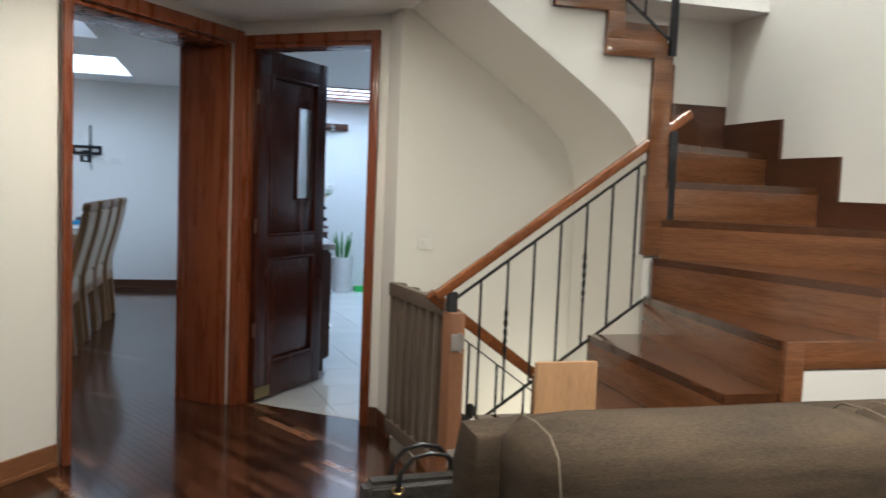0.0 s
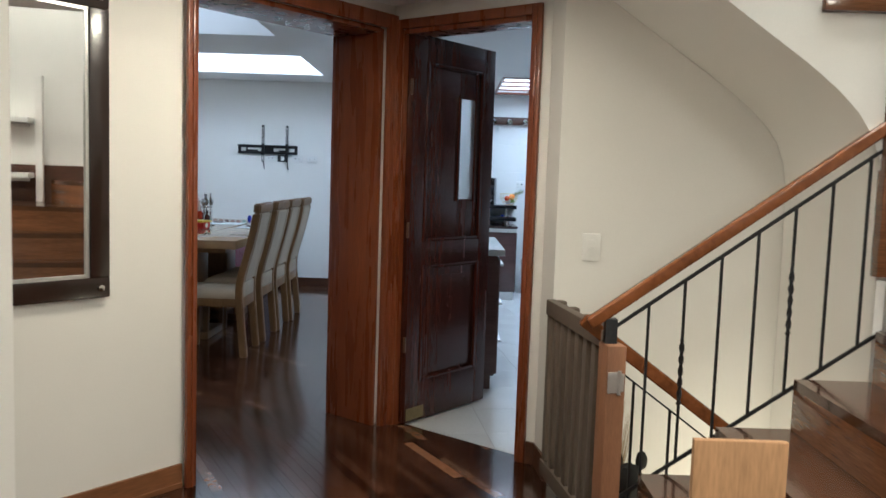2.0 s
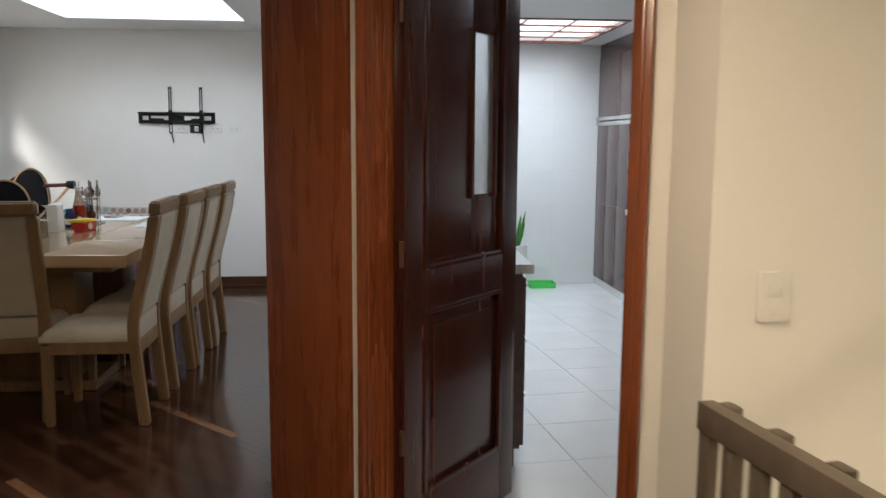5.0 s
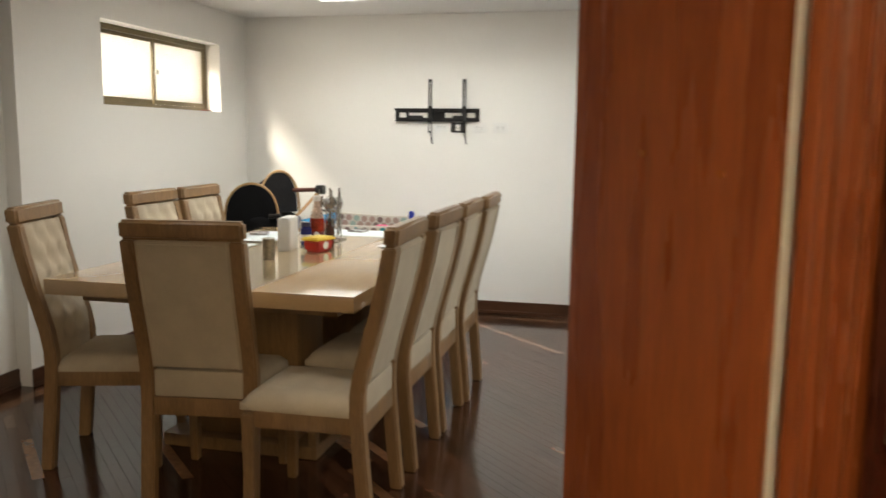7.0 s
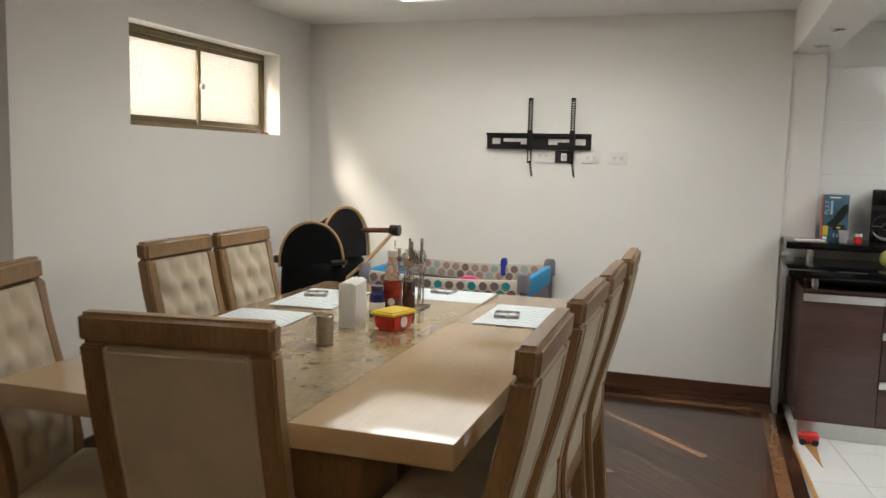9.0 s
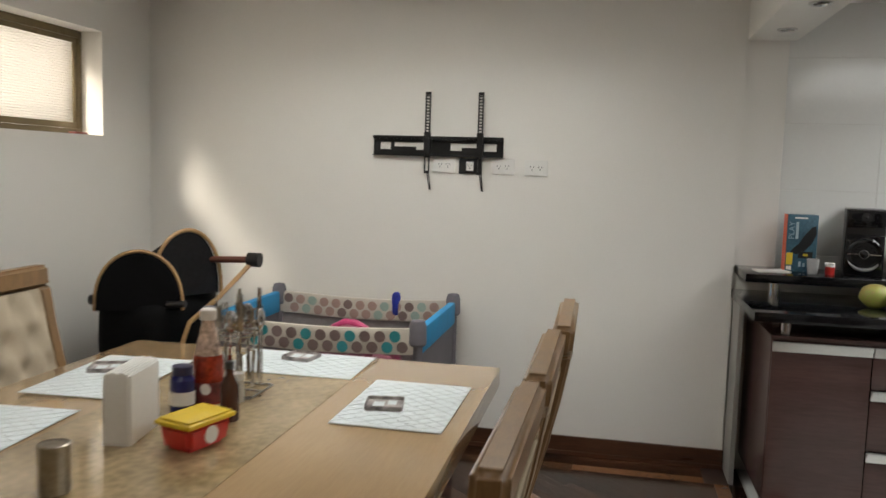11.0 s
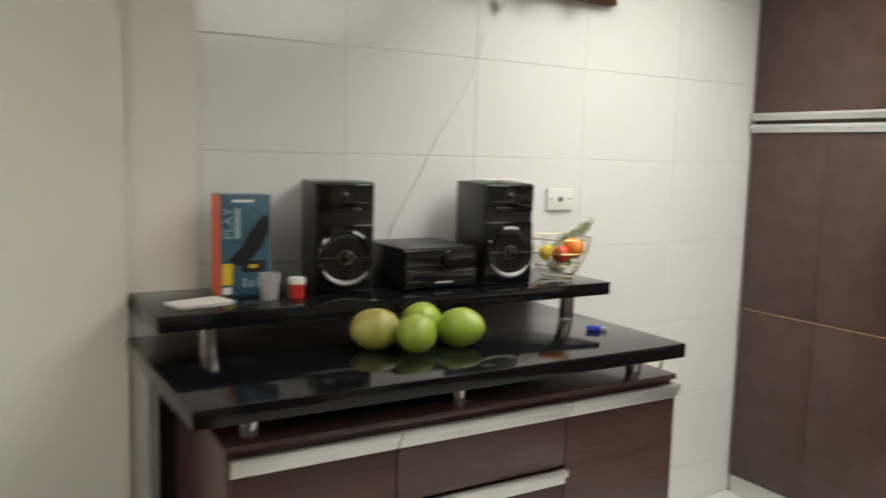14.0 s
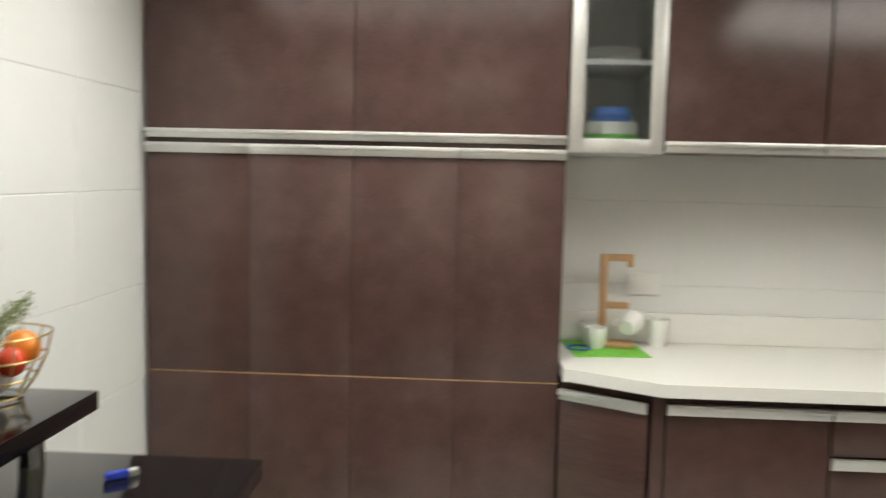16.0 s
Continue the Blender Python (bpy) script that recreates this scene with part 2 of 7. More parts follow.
def thing(name, label, category, m=None, group="", kind=""):
    ob = new(name)
    ob.empty_display_size = 0.1
    if m is not None:
        ob.matrix_basis = m
    return tagged(ob, label, category, group, kind)


def solo(name, bm, mat, label, category, m=None, group="", kind="", smooth=35):
    return tagged(part(name, bm, mat, None, "", m, smooth), label, category, group, kind)


def struct(name, bm, mat, label="", category="", m=None, smooth=None):
    return tagged(part(name, bm, mat, None, "", m, smooth), label, category or name.split("_")[0], "", "structure")

# ---- structure: plan numbers ----
FAR_Y = 10.505          # wall with the television bracket
LEFT_X = -2.755         # wall with the window
TILE_Y = 10.54          # tiled kitchen wall
RIGHT_X = 3.20          # kitchen wall behind the worktop
CEIL_Z = 2.33
KITCHEN_Z = 2.26
HALL_Z = 2.17
WALL_T = 0.30
HALL = pose(0.646, 5.407, 0, 0, 0, -38)   # corner of the hall: x along the kitchen door wall, y along the dining wall
D0, D1 = -1.215, -0.10   # dining opening along the hall's y
K0, K1 = 0.075, 0.846    # kitchen doorway along the hall's x
DOOR_H = 2.045

# dining room
bm = boxes((LEFT_X - 0.25, 0.355, FAR_Y, FAR_Y + 0.25, -0.1, CEIL_Z + 0.6))
struct("wall_far", bm, PAINT, "white painted plaster wall with a television bracket", "wall")
WY0, WY1, WZ0, WZ1 = 8.625, 10.075, 1.556, 2.068
bm = boxes((LEFT_X - 0.22, LEFT_X, 7.90, WY0, 0, CEIL_Z), (LEFT_X - 0.22, LEFT_X, WY1, FAR_Y, 0, CEIL_Z),
           (LEFT_X - 0.22, LEFT_X, WY0, WY1, 0, WZ0), (LEFT_X - 0.22, LEFT_X, WY0, WY1, WZ1, CEIL_Z))
struct("wall_left", bm, PAINT, "white plaster wall with a small high window", "wall")
bm = boxes((LEFT_X - 0.30, LEFT_X - 0.09, 2.4, 7.90, 0, CEIL_Z))
struct("wall_left_recess", bm, PAINT, "white plaster wall set back beside the dining table", "wall")
# ceiling of the dining room with two roof-light wells
S1 = (-1.82, -0.40, 8.45, 9.84)
S2 = (-1.82, -0.45, 6.20, 7.42)
X0, X1, Y0, Y1 = LEFT_X - 0.3, 0.355, 2.4, FAR_Y
T = 0.12
bm = boxes((X0, S1[0], Y0, Y1, CEIL_Z, CEIL_Z + T), (S1[1], X1, 4.9, Y1, CEIL_Z, CEIL_Z + T), (S1[0], S1[1], S1[3], Y1, CEIL_Z, CEIL_Z + T),
           (S1[0], S1[1], S2[3], S1[2], CEIL_Z, CEIL_Z + T), (S1[0], S1[1], 4.2, S2[2], CEIL_Z, CEIL_Z + T), (S1[0], S1[1], 2.4, 4.2, CEIL_Z, CEIL_Z + T))
struct("ceiling_dining", bm, CEIL, "white plaster ceiling with square roof-light wells", "ceiling")


def well(name, s, top, roof=None):
    x0, x1, y0, y1 = s
    z0, z1 = CEIL_Z + T, top
    t = 0.08
    bm = boxes((x0 - t, x0, y0 - t, y1 + t, z0, z1), (x1, x1 + t, y0 - t, y1 + t, z0, z1), (x0, x1, y0 - t, y0, z0, z1), (x0, x1, y1, y1 + t, z0, z1))
    struct(name, bm, CEIL, "white plastered shaft of a roof light", "ceiling")
    if roof:
        # added lid keeps the sun out of the shaft; emission replaces the sky
        struct(name + "_lid", boxes((x0 - t, x1 + t, y0 - t, y1 + t, z1, z1 + 0.05)), roof, "closed lid of a roof light", "ceiling")


# the emission stands in for daylight passing through the sheet
OPAL = material("glowing_opal_acrylic", (0.85, 0.87, 0.88), 0.4, vary=0.01, emit=((0.9, 0.96, 1.0), 1.5))
well("ceiling_well_far", S1, CEIL_Z + 0.65, OPAL)
# grey with a faint glow: the near shaft's dimness is set by this material
DIM_OPAL = material("dim_glow_acrylic", (0.5, 0.51, 0.52), 0.5, vary=0.03, emit=((0.92, 0.96, 1.0), 0.1))
well("ceiling_well_near", S2, CEIL_Z + 0.55, DIM_OPAL)

# beam and pilaster between dining room and kitchen
struct("beam", box(0.355, 0.58, 5.6, TILE_Y + 0.2, 2.088, CEIL_Z + T, 0.004), PAINT, "white boxed ceiling beam", "beam")
struct("pilaster", box(0.355, 0.545, TILE_Y - 0.015, TILE_Y + 0.2, 0, 2.088, 0.003), PAINT, "white plaster pilaster", "wall")
# short wall beside the dining opening
struct("wall_divider", prism([(0.314, 5.546), (0.41, 5.59), (0.66, 5.50), (0.66, 5.95), (0.286, 5.95)], 0, CEIL_Z), PAINT, "short white wall between kitchen and dining room", "wall")

# kitchen shell
struct("wall_kitchen_back", boxes((0.355, RIGHT_X + 0.2, TILE_Y + 0.0025, TILE_Y + 0.25, -0.1, CEIL_Z + 0.3)), WJOINT, "kitchen wall behind white tiles", "wall")
struct("wall_kitchen_right", boxes((RIGHT_X + 0.0025, RIGHT_X + 0.25, 4.7, TILE_Y + 0.25, -0.1, CEIL_Z + 0.3)), WJOINT, "kitchen wall behind the worktop", "wall")
struct("wall_kitchen_near", boxes((1.44, RIGHT_X + 0.25, 4.615, 4.74, -1.6, 4.2)), PAINT, "white plaster wall along the stairs", "wall")
KS = (1.42, 2.55, 8.90, 10.38)   # roof light of the kitchen
bm = boxes((0.58, KS[0], 4.3, TILE_Y + 0.2, KITCHEN_Z, KITCHEN_Z + 0.1), (KS[1], RIGHT_X + 0.2, 4.3, TILE_Y + 0.2, KITCHEN_Z, KITCHEN_Z + 0.1),
           (KS[0], KS[1], KS[3], TILE_Y + 0.2, KITCHEN_Z, KITCHEN_Z + 0.1), (KS[0], KS[1], 4.3, KS[2], KITCHEN_Z, KITCHEN_Z + 0.1))
struct("ceiling_kitchen", bm, CEIL, "white plaster kitchen ceiling with a barred roof light", "ceiling")

# hall walls, in the hall's own frame
bm = boxes((-WALL_T, 0, -4.6, D0, 0, HALL_Z + 0.3), (-WALL_T, 0, D1, 0.0, 0, HALL_Z + 0.3), (-WALL_T, 0, D0, D1, DOOR_H, HALL_Z + 0.3))
struct("wall_hall_dining", bm, PAINT, "white plaster wall with a wide timber-lined opening", "wall", HALL)
bm = boxes((-WALL_T, K0, 0.0, 0.12, 0, HALL_Z + 0.3), (K1, 1.0, -0.02, 0.12, 0, HALL_Z + 0.3), (K0, K1, -0.02, 0.12, DOOR_H, HALL_Z + 0.3), (0.004, K0, -0.02, 0.0, 0, HALL_Z + 0.3))
struct("wall_hall_kitchen", bm, PAINT, "white plaster wall with the kitchen doorway", "wall", HALL)
struct("wall_hall_corner", prism([(1.375, 4.80), (1.405, 4.6155), (1.441, 4.6155), (1.50, 4.74), (1.46, 4.90)], 0, 3.2), PAINT, "white plaster corner beside the stair gate", "wall")
# hall ceiling and stairwell
struct("ceiling_hall", prism([(-2.6, -1.5), (1.50, -1.5), (1.50, 4.66), (0.62, 5.44), (-0.1, 4.5), (-2.0, 2.1), (-2.6, 2.1)], HALL_Z, HALL_Z + 0.12), CEIL, "white plaster hall ceiling", "ceiling")
struct("ceiling_hall_side", prism([(1.50, -1.5), (4.4, -1.5), (4.4, 2.5), (1.50, 2.5)], HALL_Z, HALL_Z + 0.12), CEIL, "white plaster ceiling over the sitting area", "ceiling")
struct("wall_stair_right", boxes((3.26, 3.44, 2.5, 4.615, -1.6, 4.2)), PAINT, "white plaster wall of the stairwell", "wall")
struct("wall_stair_upper", boxes((1.38, 1.50, 2.38, 4.615, HALL_Z + 0.12, 4.2), (1.50, 3.26, 2.38, 2.5, HALL_Z + 0.12, 4.2)), PAINT, "upper walls closing the stairwell", "wall")
struct("ceiling_stairwell", boxes((1.38, 3.44, 2.38, 4.74, 4.2, 4.3)), CEIL, "white stairwell ceiling", "ceiling")
struct("wall_hall_back", boxes((-2.6, 4.55, -1.65, -1.5, 0, HALL_Z)), PAINT, "white wall behind the sofa group", "wall")
struct("wall_hall_right", boxes((4.4, 4.55, -1.5, 2.5, 0, HALL_Z), (3.44, 4.55, 2.5, 2.65, 0, HALL_Z)), PAINT, "white wall of the sitting area", "wall")
struct("wall_hall_left", boxes((-2.75, -2.6, -1.65, 2.6, 0, HALL_Z)), PAINT, "white wall of the hall", "wall")
struct("wall_hall_nib", boxes((-1.4, -0.05, 2.66, 2.98, 0, HALL_Z)), PAINT, "cream painted wall end with a light switch", "wall")

# floors: base slabs, the pieces are laid on them further down
struct("floor_wood_base", prism([(-3.1, -1.65), (4.5, -1.65), (4.5, 2.78), (1.46, 2.78), (1.46, 4.66), (0.80, 5.35), (0.43, 5.95), (0.43, FAR_Y + 0.05), (-3.1, FAR_Y + 0.05)], -0.12, -0.004), GROUT, "dark joints under the parquet", "floor")
struct("floor_tile_base", prism([(0.432, 5.95), (0.80, 5.354), (1.36, 4.88), (1.46, 4.70), (RIGHT_X + 0.1, 4.70), (RIGHT_X + 0.1, TILE_Y + 0.1), (0.432, TILE_Y + 0.1)], -0.12, -0.003), FJOINT, "grey joints under the floor tiles", "floor")

# ---- joinery of the hall ----
def casing(bm, x0, x1, z1, w=0.075, depth=0.022, y=-0.022, w0=None):
    """Moulded frame round an opening, in the plane y, standing proud towards -y; w0 is the first upright's width."""
    for a, b in ((x0 - (w0 or w), x0), (x1, x1 + w)):
        rect(bm, a, b, y - depth, y, 0, z1 + w, 0.006)
        rect(bm, a + 0.018, b - 0.018, y - depth - 0.008, y - depth + 0.002, 0, z1 + w * 0.75, 0.005)
    rect(bm, x0, x1, y - depth, y, z1, z1 + w, 0.006)
    return bm


# dining opening: casing on the hall side, deep lining through the wall
opening = tagged(thing("door_frame_dining", "red-brown polished wood lining of the wide dining opening", "door frame", HALL), kind="structure")
bm = bmesh.new()
casing(bm, D0, D1, DOOR_H, 0.072, w0=0.046)
part("casing", bm, MAHOG, opening, m=Matrix.Rotation(radians(90), 4, "Z"))
part("jamb_lining", box(-WALL_T - 0.015, 0.004, D0 - 0.004, D0 + 0.008, 0, DOOR_H, 0.003), MAHOG, opening)
part("jamb_lining", box(-WALL_T - 0.04, 0.004, D1 - 0.018, D1 + 0.004, 0, DOOR_H, 0.003), MAHOG, opening)
part("head_lining", box(-WALL_T - 0.015, 0.004, D0 + 0.008, D1 - 0.018, DOOR_H - 0.02, DOOR_H + 0.004, 0.003), MAHOG, opening)
for v, z in ((-0.205, 1.36), (-0.075, 1.335)):
    part("screw_plug", tube(bmesh.new(), (v, D1 - 0.021, z), (v, D1 - 0.017, z), 0.006), RAILWOOD, opening)

doorway = tagged(thing("door_frame_kitchen", "red-brown polished wood frame of the kitchen doorway", "door frame", HALL), kind="structure")
bm = bmesh.new()
casing(bm, K0, K1, DOOR_H, 0.050)
part("casing", bm, MAHOG, doorway)
part("jamb_lining", box(K0 - 0.004, K0 + 0.006, -0.024, 0.125, 0, DOOR_H, 0.003), MAHOG, doorway)
part("jamb_lining", box(K1 - 0.008, K1 + 0.004, -0.024, 0.125, 0, DOOR_H, 0.003), MAHOG, doorway)
part("head_lining", box(K0 + 0.006, K1 - 0.008, -0.024, 0.125, DOOR_H - 0.022, DOOR_H + 0.004, 0.003), MAHOG, doorway)

# panelled door, open at a right angle into the kitchen; local x along the leaf
LEAF = HALL @ pose(K0 + 0.012, 0.0, 0.012, 0, 0, 89)
door = thing("kitchen_door", "open dark mahogany panelled door with a narrow frosted pane", "door", LEAF)
W, H, TH = 0.70, 2.02, 0.042
gx0, gx1, gz0, gz1 = 0.40, 0.54, 1.18, 1.728
bm = boxes((0, 0.105, -TH, 0, 0, H), (W - 0.10, W, -TH, 0, 0, H), (0.105, W - 0.10, -TH, 0, 0, 0.21), (0.105, W - 0.10, -TH, 0, 0.83, 0.955), (0.105, W - 0.10, -TH, 0, H - 0.13, H), bevel=0.003)
part("door_frame", bm, MAHOG_DARK, door)


part("door_panel", boxes((0.105, W - 0.10, -0.030, -0.012, 0.21, 0.83), (0.165, W - 0.16, -0.036, -0.006, 0.27, 0.77), bevel=0.004), MAHOG_DARK, door)
part("door_panel", boxes((0.105, gx0, -0.030, -0.012, 0.955, H - 0.13), (gx1, W - 0.10, -0.030, -0.012, 0.955, H - 0.13), (gx0, gx1, -0.030, -0.012, 0.955, gz0), (gx0, gx1, -0.030, -0.012, gz1, H - 0.13), bevel=0.003), MAHOG_DARK, door)
for z0, z1 in ((0.21, 0.83), (0.955, H - 0.13)):
    bm = bmesh.new()
    for y0, y1 in ((-0.047, -0.030), (-0.012, 0.005)):
        rect(bm, 0.105, 0.125, y0, y1, z0, z1, 0.006)
        rect(bm, W - 0.12, W - 0.10, y0, y1, z0, z1, 0.006)
        rect(bm, 0.125, W - 0.12, y0, y1, z0, z0 + 0.02, 0.006)
        rect(bm, 0.125, W - 0.12, y0, y1, z1 - 0.02, z1, 0.006)
    part("moulding", bm, MAHOG_DARK, door)
pane = part("pane", box(gx0, gx1, -0.024, -0.018, gz0, gz1), FROST, door, "narrow frosted glass pane")
bm = bmesh.new()
for y0, y1 in ((-0.040, -0.030), (-0.012, -0.002)):
    rect(bm, gx0 - 0.012, gx0, y0, y1, gz0 - 0.012, gz1 + 0.012)
    rect(bm, gx1, gx1 + 0.012, y0, y1, gz0 - 0.012, gz1 + 0.012)
part("glazing_bead", bm, MAHOG_DARK, door)
part("kick_plate", boxes((0.012, 0.15, -TH - 0.003, -TH, 0.012, 0.075), (0.012, 0.15, 0, 0.003, 0.012, 0.075)), material("aged_brass", (0.30, 0.24, 0.11), 0.4, metal=0.8, vary=0.2), door, "aged brass kick plate")
for z in (0.42, 1.02, 1.75):
    part("hinge", tube(bmesh.new(), (-0.008, -TH + 0.004, z - 0.04), (-0.008, -TH + 0.004, z + 0.04), 0.007), material("hinge_brass", (0.12, 0.06, 0.03), 0.45, metal=0.6), door)

# skirtings
def skirt(name, x0, x1, y, m=None, flip=1):
    bm = boxes((x0, x1, min(y, y - 0.014 * flip), max(y, y - 0.014 * flip), 0, 0.098), (x0, x1, min(y, y - 0.019 * flip), max(y, y - 0.019 * flip), 0, 0.022), bevel=0.003)
    return struct(name, bm, SKIRT, "dark polished wood skirting board", "baseboard", m)


skirt("baseboard_far", LEFT_X, 0.36, FAR_Y)
struct("baseboard_left", boxes((LEFT_X, LEFT_X + 0.014, 7.9, FAR_Y - 0.02, 0, 0.098), (LEFT_X, LEFT_X + 0.019, 7.9, FAR_Y - 0.02, 0, 0.022), bevel=0.003), SKIRT, "dark polished wood skirting board", "baseboard")
struct("baseboard_recess", boxes((LEFT_X - 0.09, LEFT_X - 0.076, 2.6, 7.9, 0, 0.098), (LEFT_X - 0.09, LEFT_X - 0.071, 2.6, 7.9, 0, 0.022), bevel=0.003), SKIRT, "dark polished wood skirting board", "baseboard")
# lighter copy of SKIRT: the lamplight on this board is in its colour
struct("baseboard_hall_dining", boxes((0, 0.014, -2.1, D0 - 0.047, 0, 0.10), (0, 0.019, -2.1, D0 - 0.047, 0, 0.022), bevel=0.003), material("lit_skirting_wood", (0.20, 0.085, 0.035), 0.3, vary=0.18, scale=3, fine=26, coat=0.2, grain=(6, 0.6, 6)), "polished wood skirting board, lightened as if lit", "baseboard", HALL)
struct("baseboard_hall_kitchen", boxes((K1 + 0.054, 0.995, -0.036, -0.02, 0, 0.105), bevel=0.003), SKIRT, "dark polished wood skirting board", "baseboard", HALL)
struct("baseboard_corner", prism([(1.370, 4.80), (1.390, 4.606), (1.41, 4.600), (1.41, 4.613), (1.406, 4.6150), (1.374, 4.80)], 0, 0.105), SKIRT, "dark polished wood skirting board", "baseboard")

# ---- staircase ----
RISE, RAILY, POSTX = 0.17, 3.84, 2.47
SY = 2.78
stairs = thing("staircase", "polished brown wooden winding staircase with closed risers", "staircase")


def step(outline, k):
    """One closed step: riser body and a tread board with a nosing."""
    z = k * RISE
    part("riser", prism(outline, z - RISE, z - 0.032), STAIR, stairs)
    part("tread", prism(outline, z - 0.032, z), STAIR_DARK, stairs)


for k, x in ((1, 1.357), (2, 1.607), (3, 1.857)):
    step([(x, SY), (x + 0.27, SY), (x + 0.27, RAILY - 0.03), (x, RAILY - 0.03)], k)
P = (POSTX - 0.04, RAILY - 0.03)
step([(2.095, SY), (2.40, SY), (2.45, RAILY - 0.03), (2.107, RAILY - 0.03)], 4)
step([(2.287, SY), (2.72, SY), (2.47, RAILY - 0.03), (2.365, RAILY - 0.03)], 5)
step([(2.66, SY), (3.26, SY), (3.26, 3.30), P, (2.40, RAILY - 0.03)], 6)
step([(3.26, 3.20), (3.26, 3.88), P], 7)
step([(3.26, 3.82), (3.26, 4.28), (POSTX, RAILY + 0.02), P], 8)
step([(3.26, 4.22), (3.26, 4.61), (3.02, 4.61), (POSTX, RAILY + 0.03), P], 9)
step([(3.08, 4.61), (2.70, 4.61), (POSTX - 0.02, RAILY + 0.04), (POSTX, RAILY + 0.0)], 10)
step([(2.76, 4.61), (2.42, 4.61), (2.42, RAILY + 0.02), (POSTX, RAILY + 0.0)], 11)
for i in range(5):
    x1 = 2.44 - 0.245 * i
    step([(x1, RAILY + 0.02), (x1, 4.61), (x1 - 0.27, 4.61), (x1 - 0.27, RAILY + 0.02)], 12 + i)
# skirting that steps up along the wall
bm = bmesh.new()
rect(bm, 3.2465, 3.26, SY, 3.87, 1.02, 1.30)
rect(bm, 3.244, 3.26, 3.70, 4.20, 1.19, 1.503)
rect(bm, 3.242, 3.26, 4.12, 4.61, 1.36, 1.70)
part("stepped_skirting", bm, SKIRT, stairs, "dark stepped skirting")
part("stepped_skirting", box(2.50, 3.244, 4.597, 4.613, 1.53, 1.80), SKIRT, stairs, "dark stepped skirting")
# soffit and white side of the upper flight, rounded where it meets the newel
prof = [(1.45, 2.165), (2.10, 1.715), (2.20, 1.635), (2.27, 1.565), (2.32, 1.49), (2.35, 1.41), (2.365, 1.30), (2.37, 1.0), (2.37, -1.2)]
top = [(2.44, -1.2), (2.44, 1.90), (2.20, 1.90), (2.20, 2.07), (1.96, 2.07), (1.96, 2.24), (1.45, 2.41)]
part("soffit", prism(prof + top, RAILY, 4.61, "xzy"), PAINT, stairs, "white plastered underside of the upper flight", smooth=30)
# wooden string trimming the upper flight
bm = boxes((2.354, 2.445, RAILY - 0.03, RAILY + 0.018, 1.03, 1.885), (2.124, 2.445, RAILY - 0.03, RAILY + 0.018, 1.885, 1.957), (2.124, 2.205, RAILY - 0.03, RAILY + 0.018, 1.957, 2.075), (1.88, 2.205, RAILY - 0.03, RAILY + 0.018, 2.068, 2.14), (1.88, 1.96, RAILY - 0.03, RAILY + 0.018, 2.14, 2.27), bevel=0.003)
part("string", bm, STAIR, stairs)
# white panel and trim on the open side
part("side_panel", box(2.36, 3.26, SY - 0.02, SY - 0.004, 0, 0.76), PAINT, stairs, "white plastered side of the stairs")
part("side_trim", boxes((2.29, 2.36, SY - 0.026, SY - 0.003, 0, 0.85), (2.36, 3.26, SY - 0.026, SY - 0.003, 0.76, 0.85), bevel=0.003), STAIR, stairs)
# flight going down behind the gate
down = thing("lower_stairs", "brown wooden stairs leading down behind the gate", "staircase")
for i in range(6):
    x = 1.47 + 0.25 * i
    part("tread", box(x, x + 0.27, RAILY + 0.03, 4.61, -RISE * (i + 1) - 0.2, -RISE * (i + 1)), STAIR_DARK, down)
part("side_wall", box(1.47, 3.2, RAILY - 0.02, RAILY + 0.005, -1.5, 0.02), PAINT, down)

# dark plush figure and dried grasses on the lower stairs
def blob(bm, c, rx, ry, rz):
    for v in bmesh.ops.create_uvsphere(bm, u_segments=16, v_segments=10, radius=1.0)["verts"]:
        n = 1 + 0.12 * noise.noise(v.co * 3.1 + Vector(c))
        v.co = Vector((c[0] + v.co.x * rx * n, c[1] + v.co.y * ry * n, c[2] + v.co.z * rz * n))
    return bm


bm = bmesh.new()
for c, rx, ry, rz in (((0, 0, 0.10), 0.06, 0.055, 0.10), ((-0.02, -0.01, 0.23), 0.048, 0.045, 0.06), ((-0.055, 0, 0.29), 0.018, 0.012, 0.035), ((0.02, 0, 0.295), 0.018, 0.012, 0.03), ((-0.075, -0.03, 0.035), 0.05, 0.025, 0.03), ((0.065, -0.03, 0.03), 0.045, 0.025, 0.028)):
    blob(bm, c, rx, ry, rz)
solo("soft_toy", bm, material("black_plush", (0.014, 0.013, 0.012), 0.95, vary=0.3, scale=20, fine=300, bump=0.5), "black plush figure sitting on the lower stairs", "soft toy", pose(1.715, 4.30, -0.169) @ Matrix.Scale(1.3, 4))
rg = random.Random(11)
bm = bmesh.new()
for k in range(70):
    a, lean, top_z = rg.uniform(0, 6.28), rg.uniform(0.01, 0.06), rg.uniform(0.36, 0.58)
    sweep([(0.008 * math.cos(a), 0.008 * math.sin(a), 0.0), (lean * 0.4 * math.cos(a), lean * 0.4 * math.sin(a), top_z * 0.6), (lean * math.cos(a), lean * math.sin(a), top_z)], [0.0012, 0.0016, 0.0006], bm, 4)
solo("dried_grass", bm, material("dried_grass_straw", (0.30, 0.22, 0.12), 0.8, vary=0.2), "bunch of beige dried grass by the stair wall", "dried grass", pose(1.69, 4.50, -0.17))

# handrail with iron balusters
rail = thing("stair_railing", "wooden handrail on black iron balusters", "railing")
HR0, HR1 = Vector((1.416, RAILY, 0.848)), Vector((2.555, RAILY, 1.675))


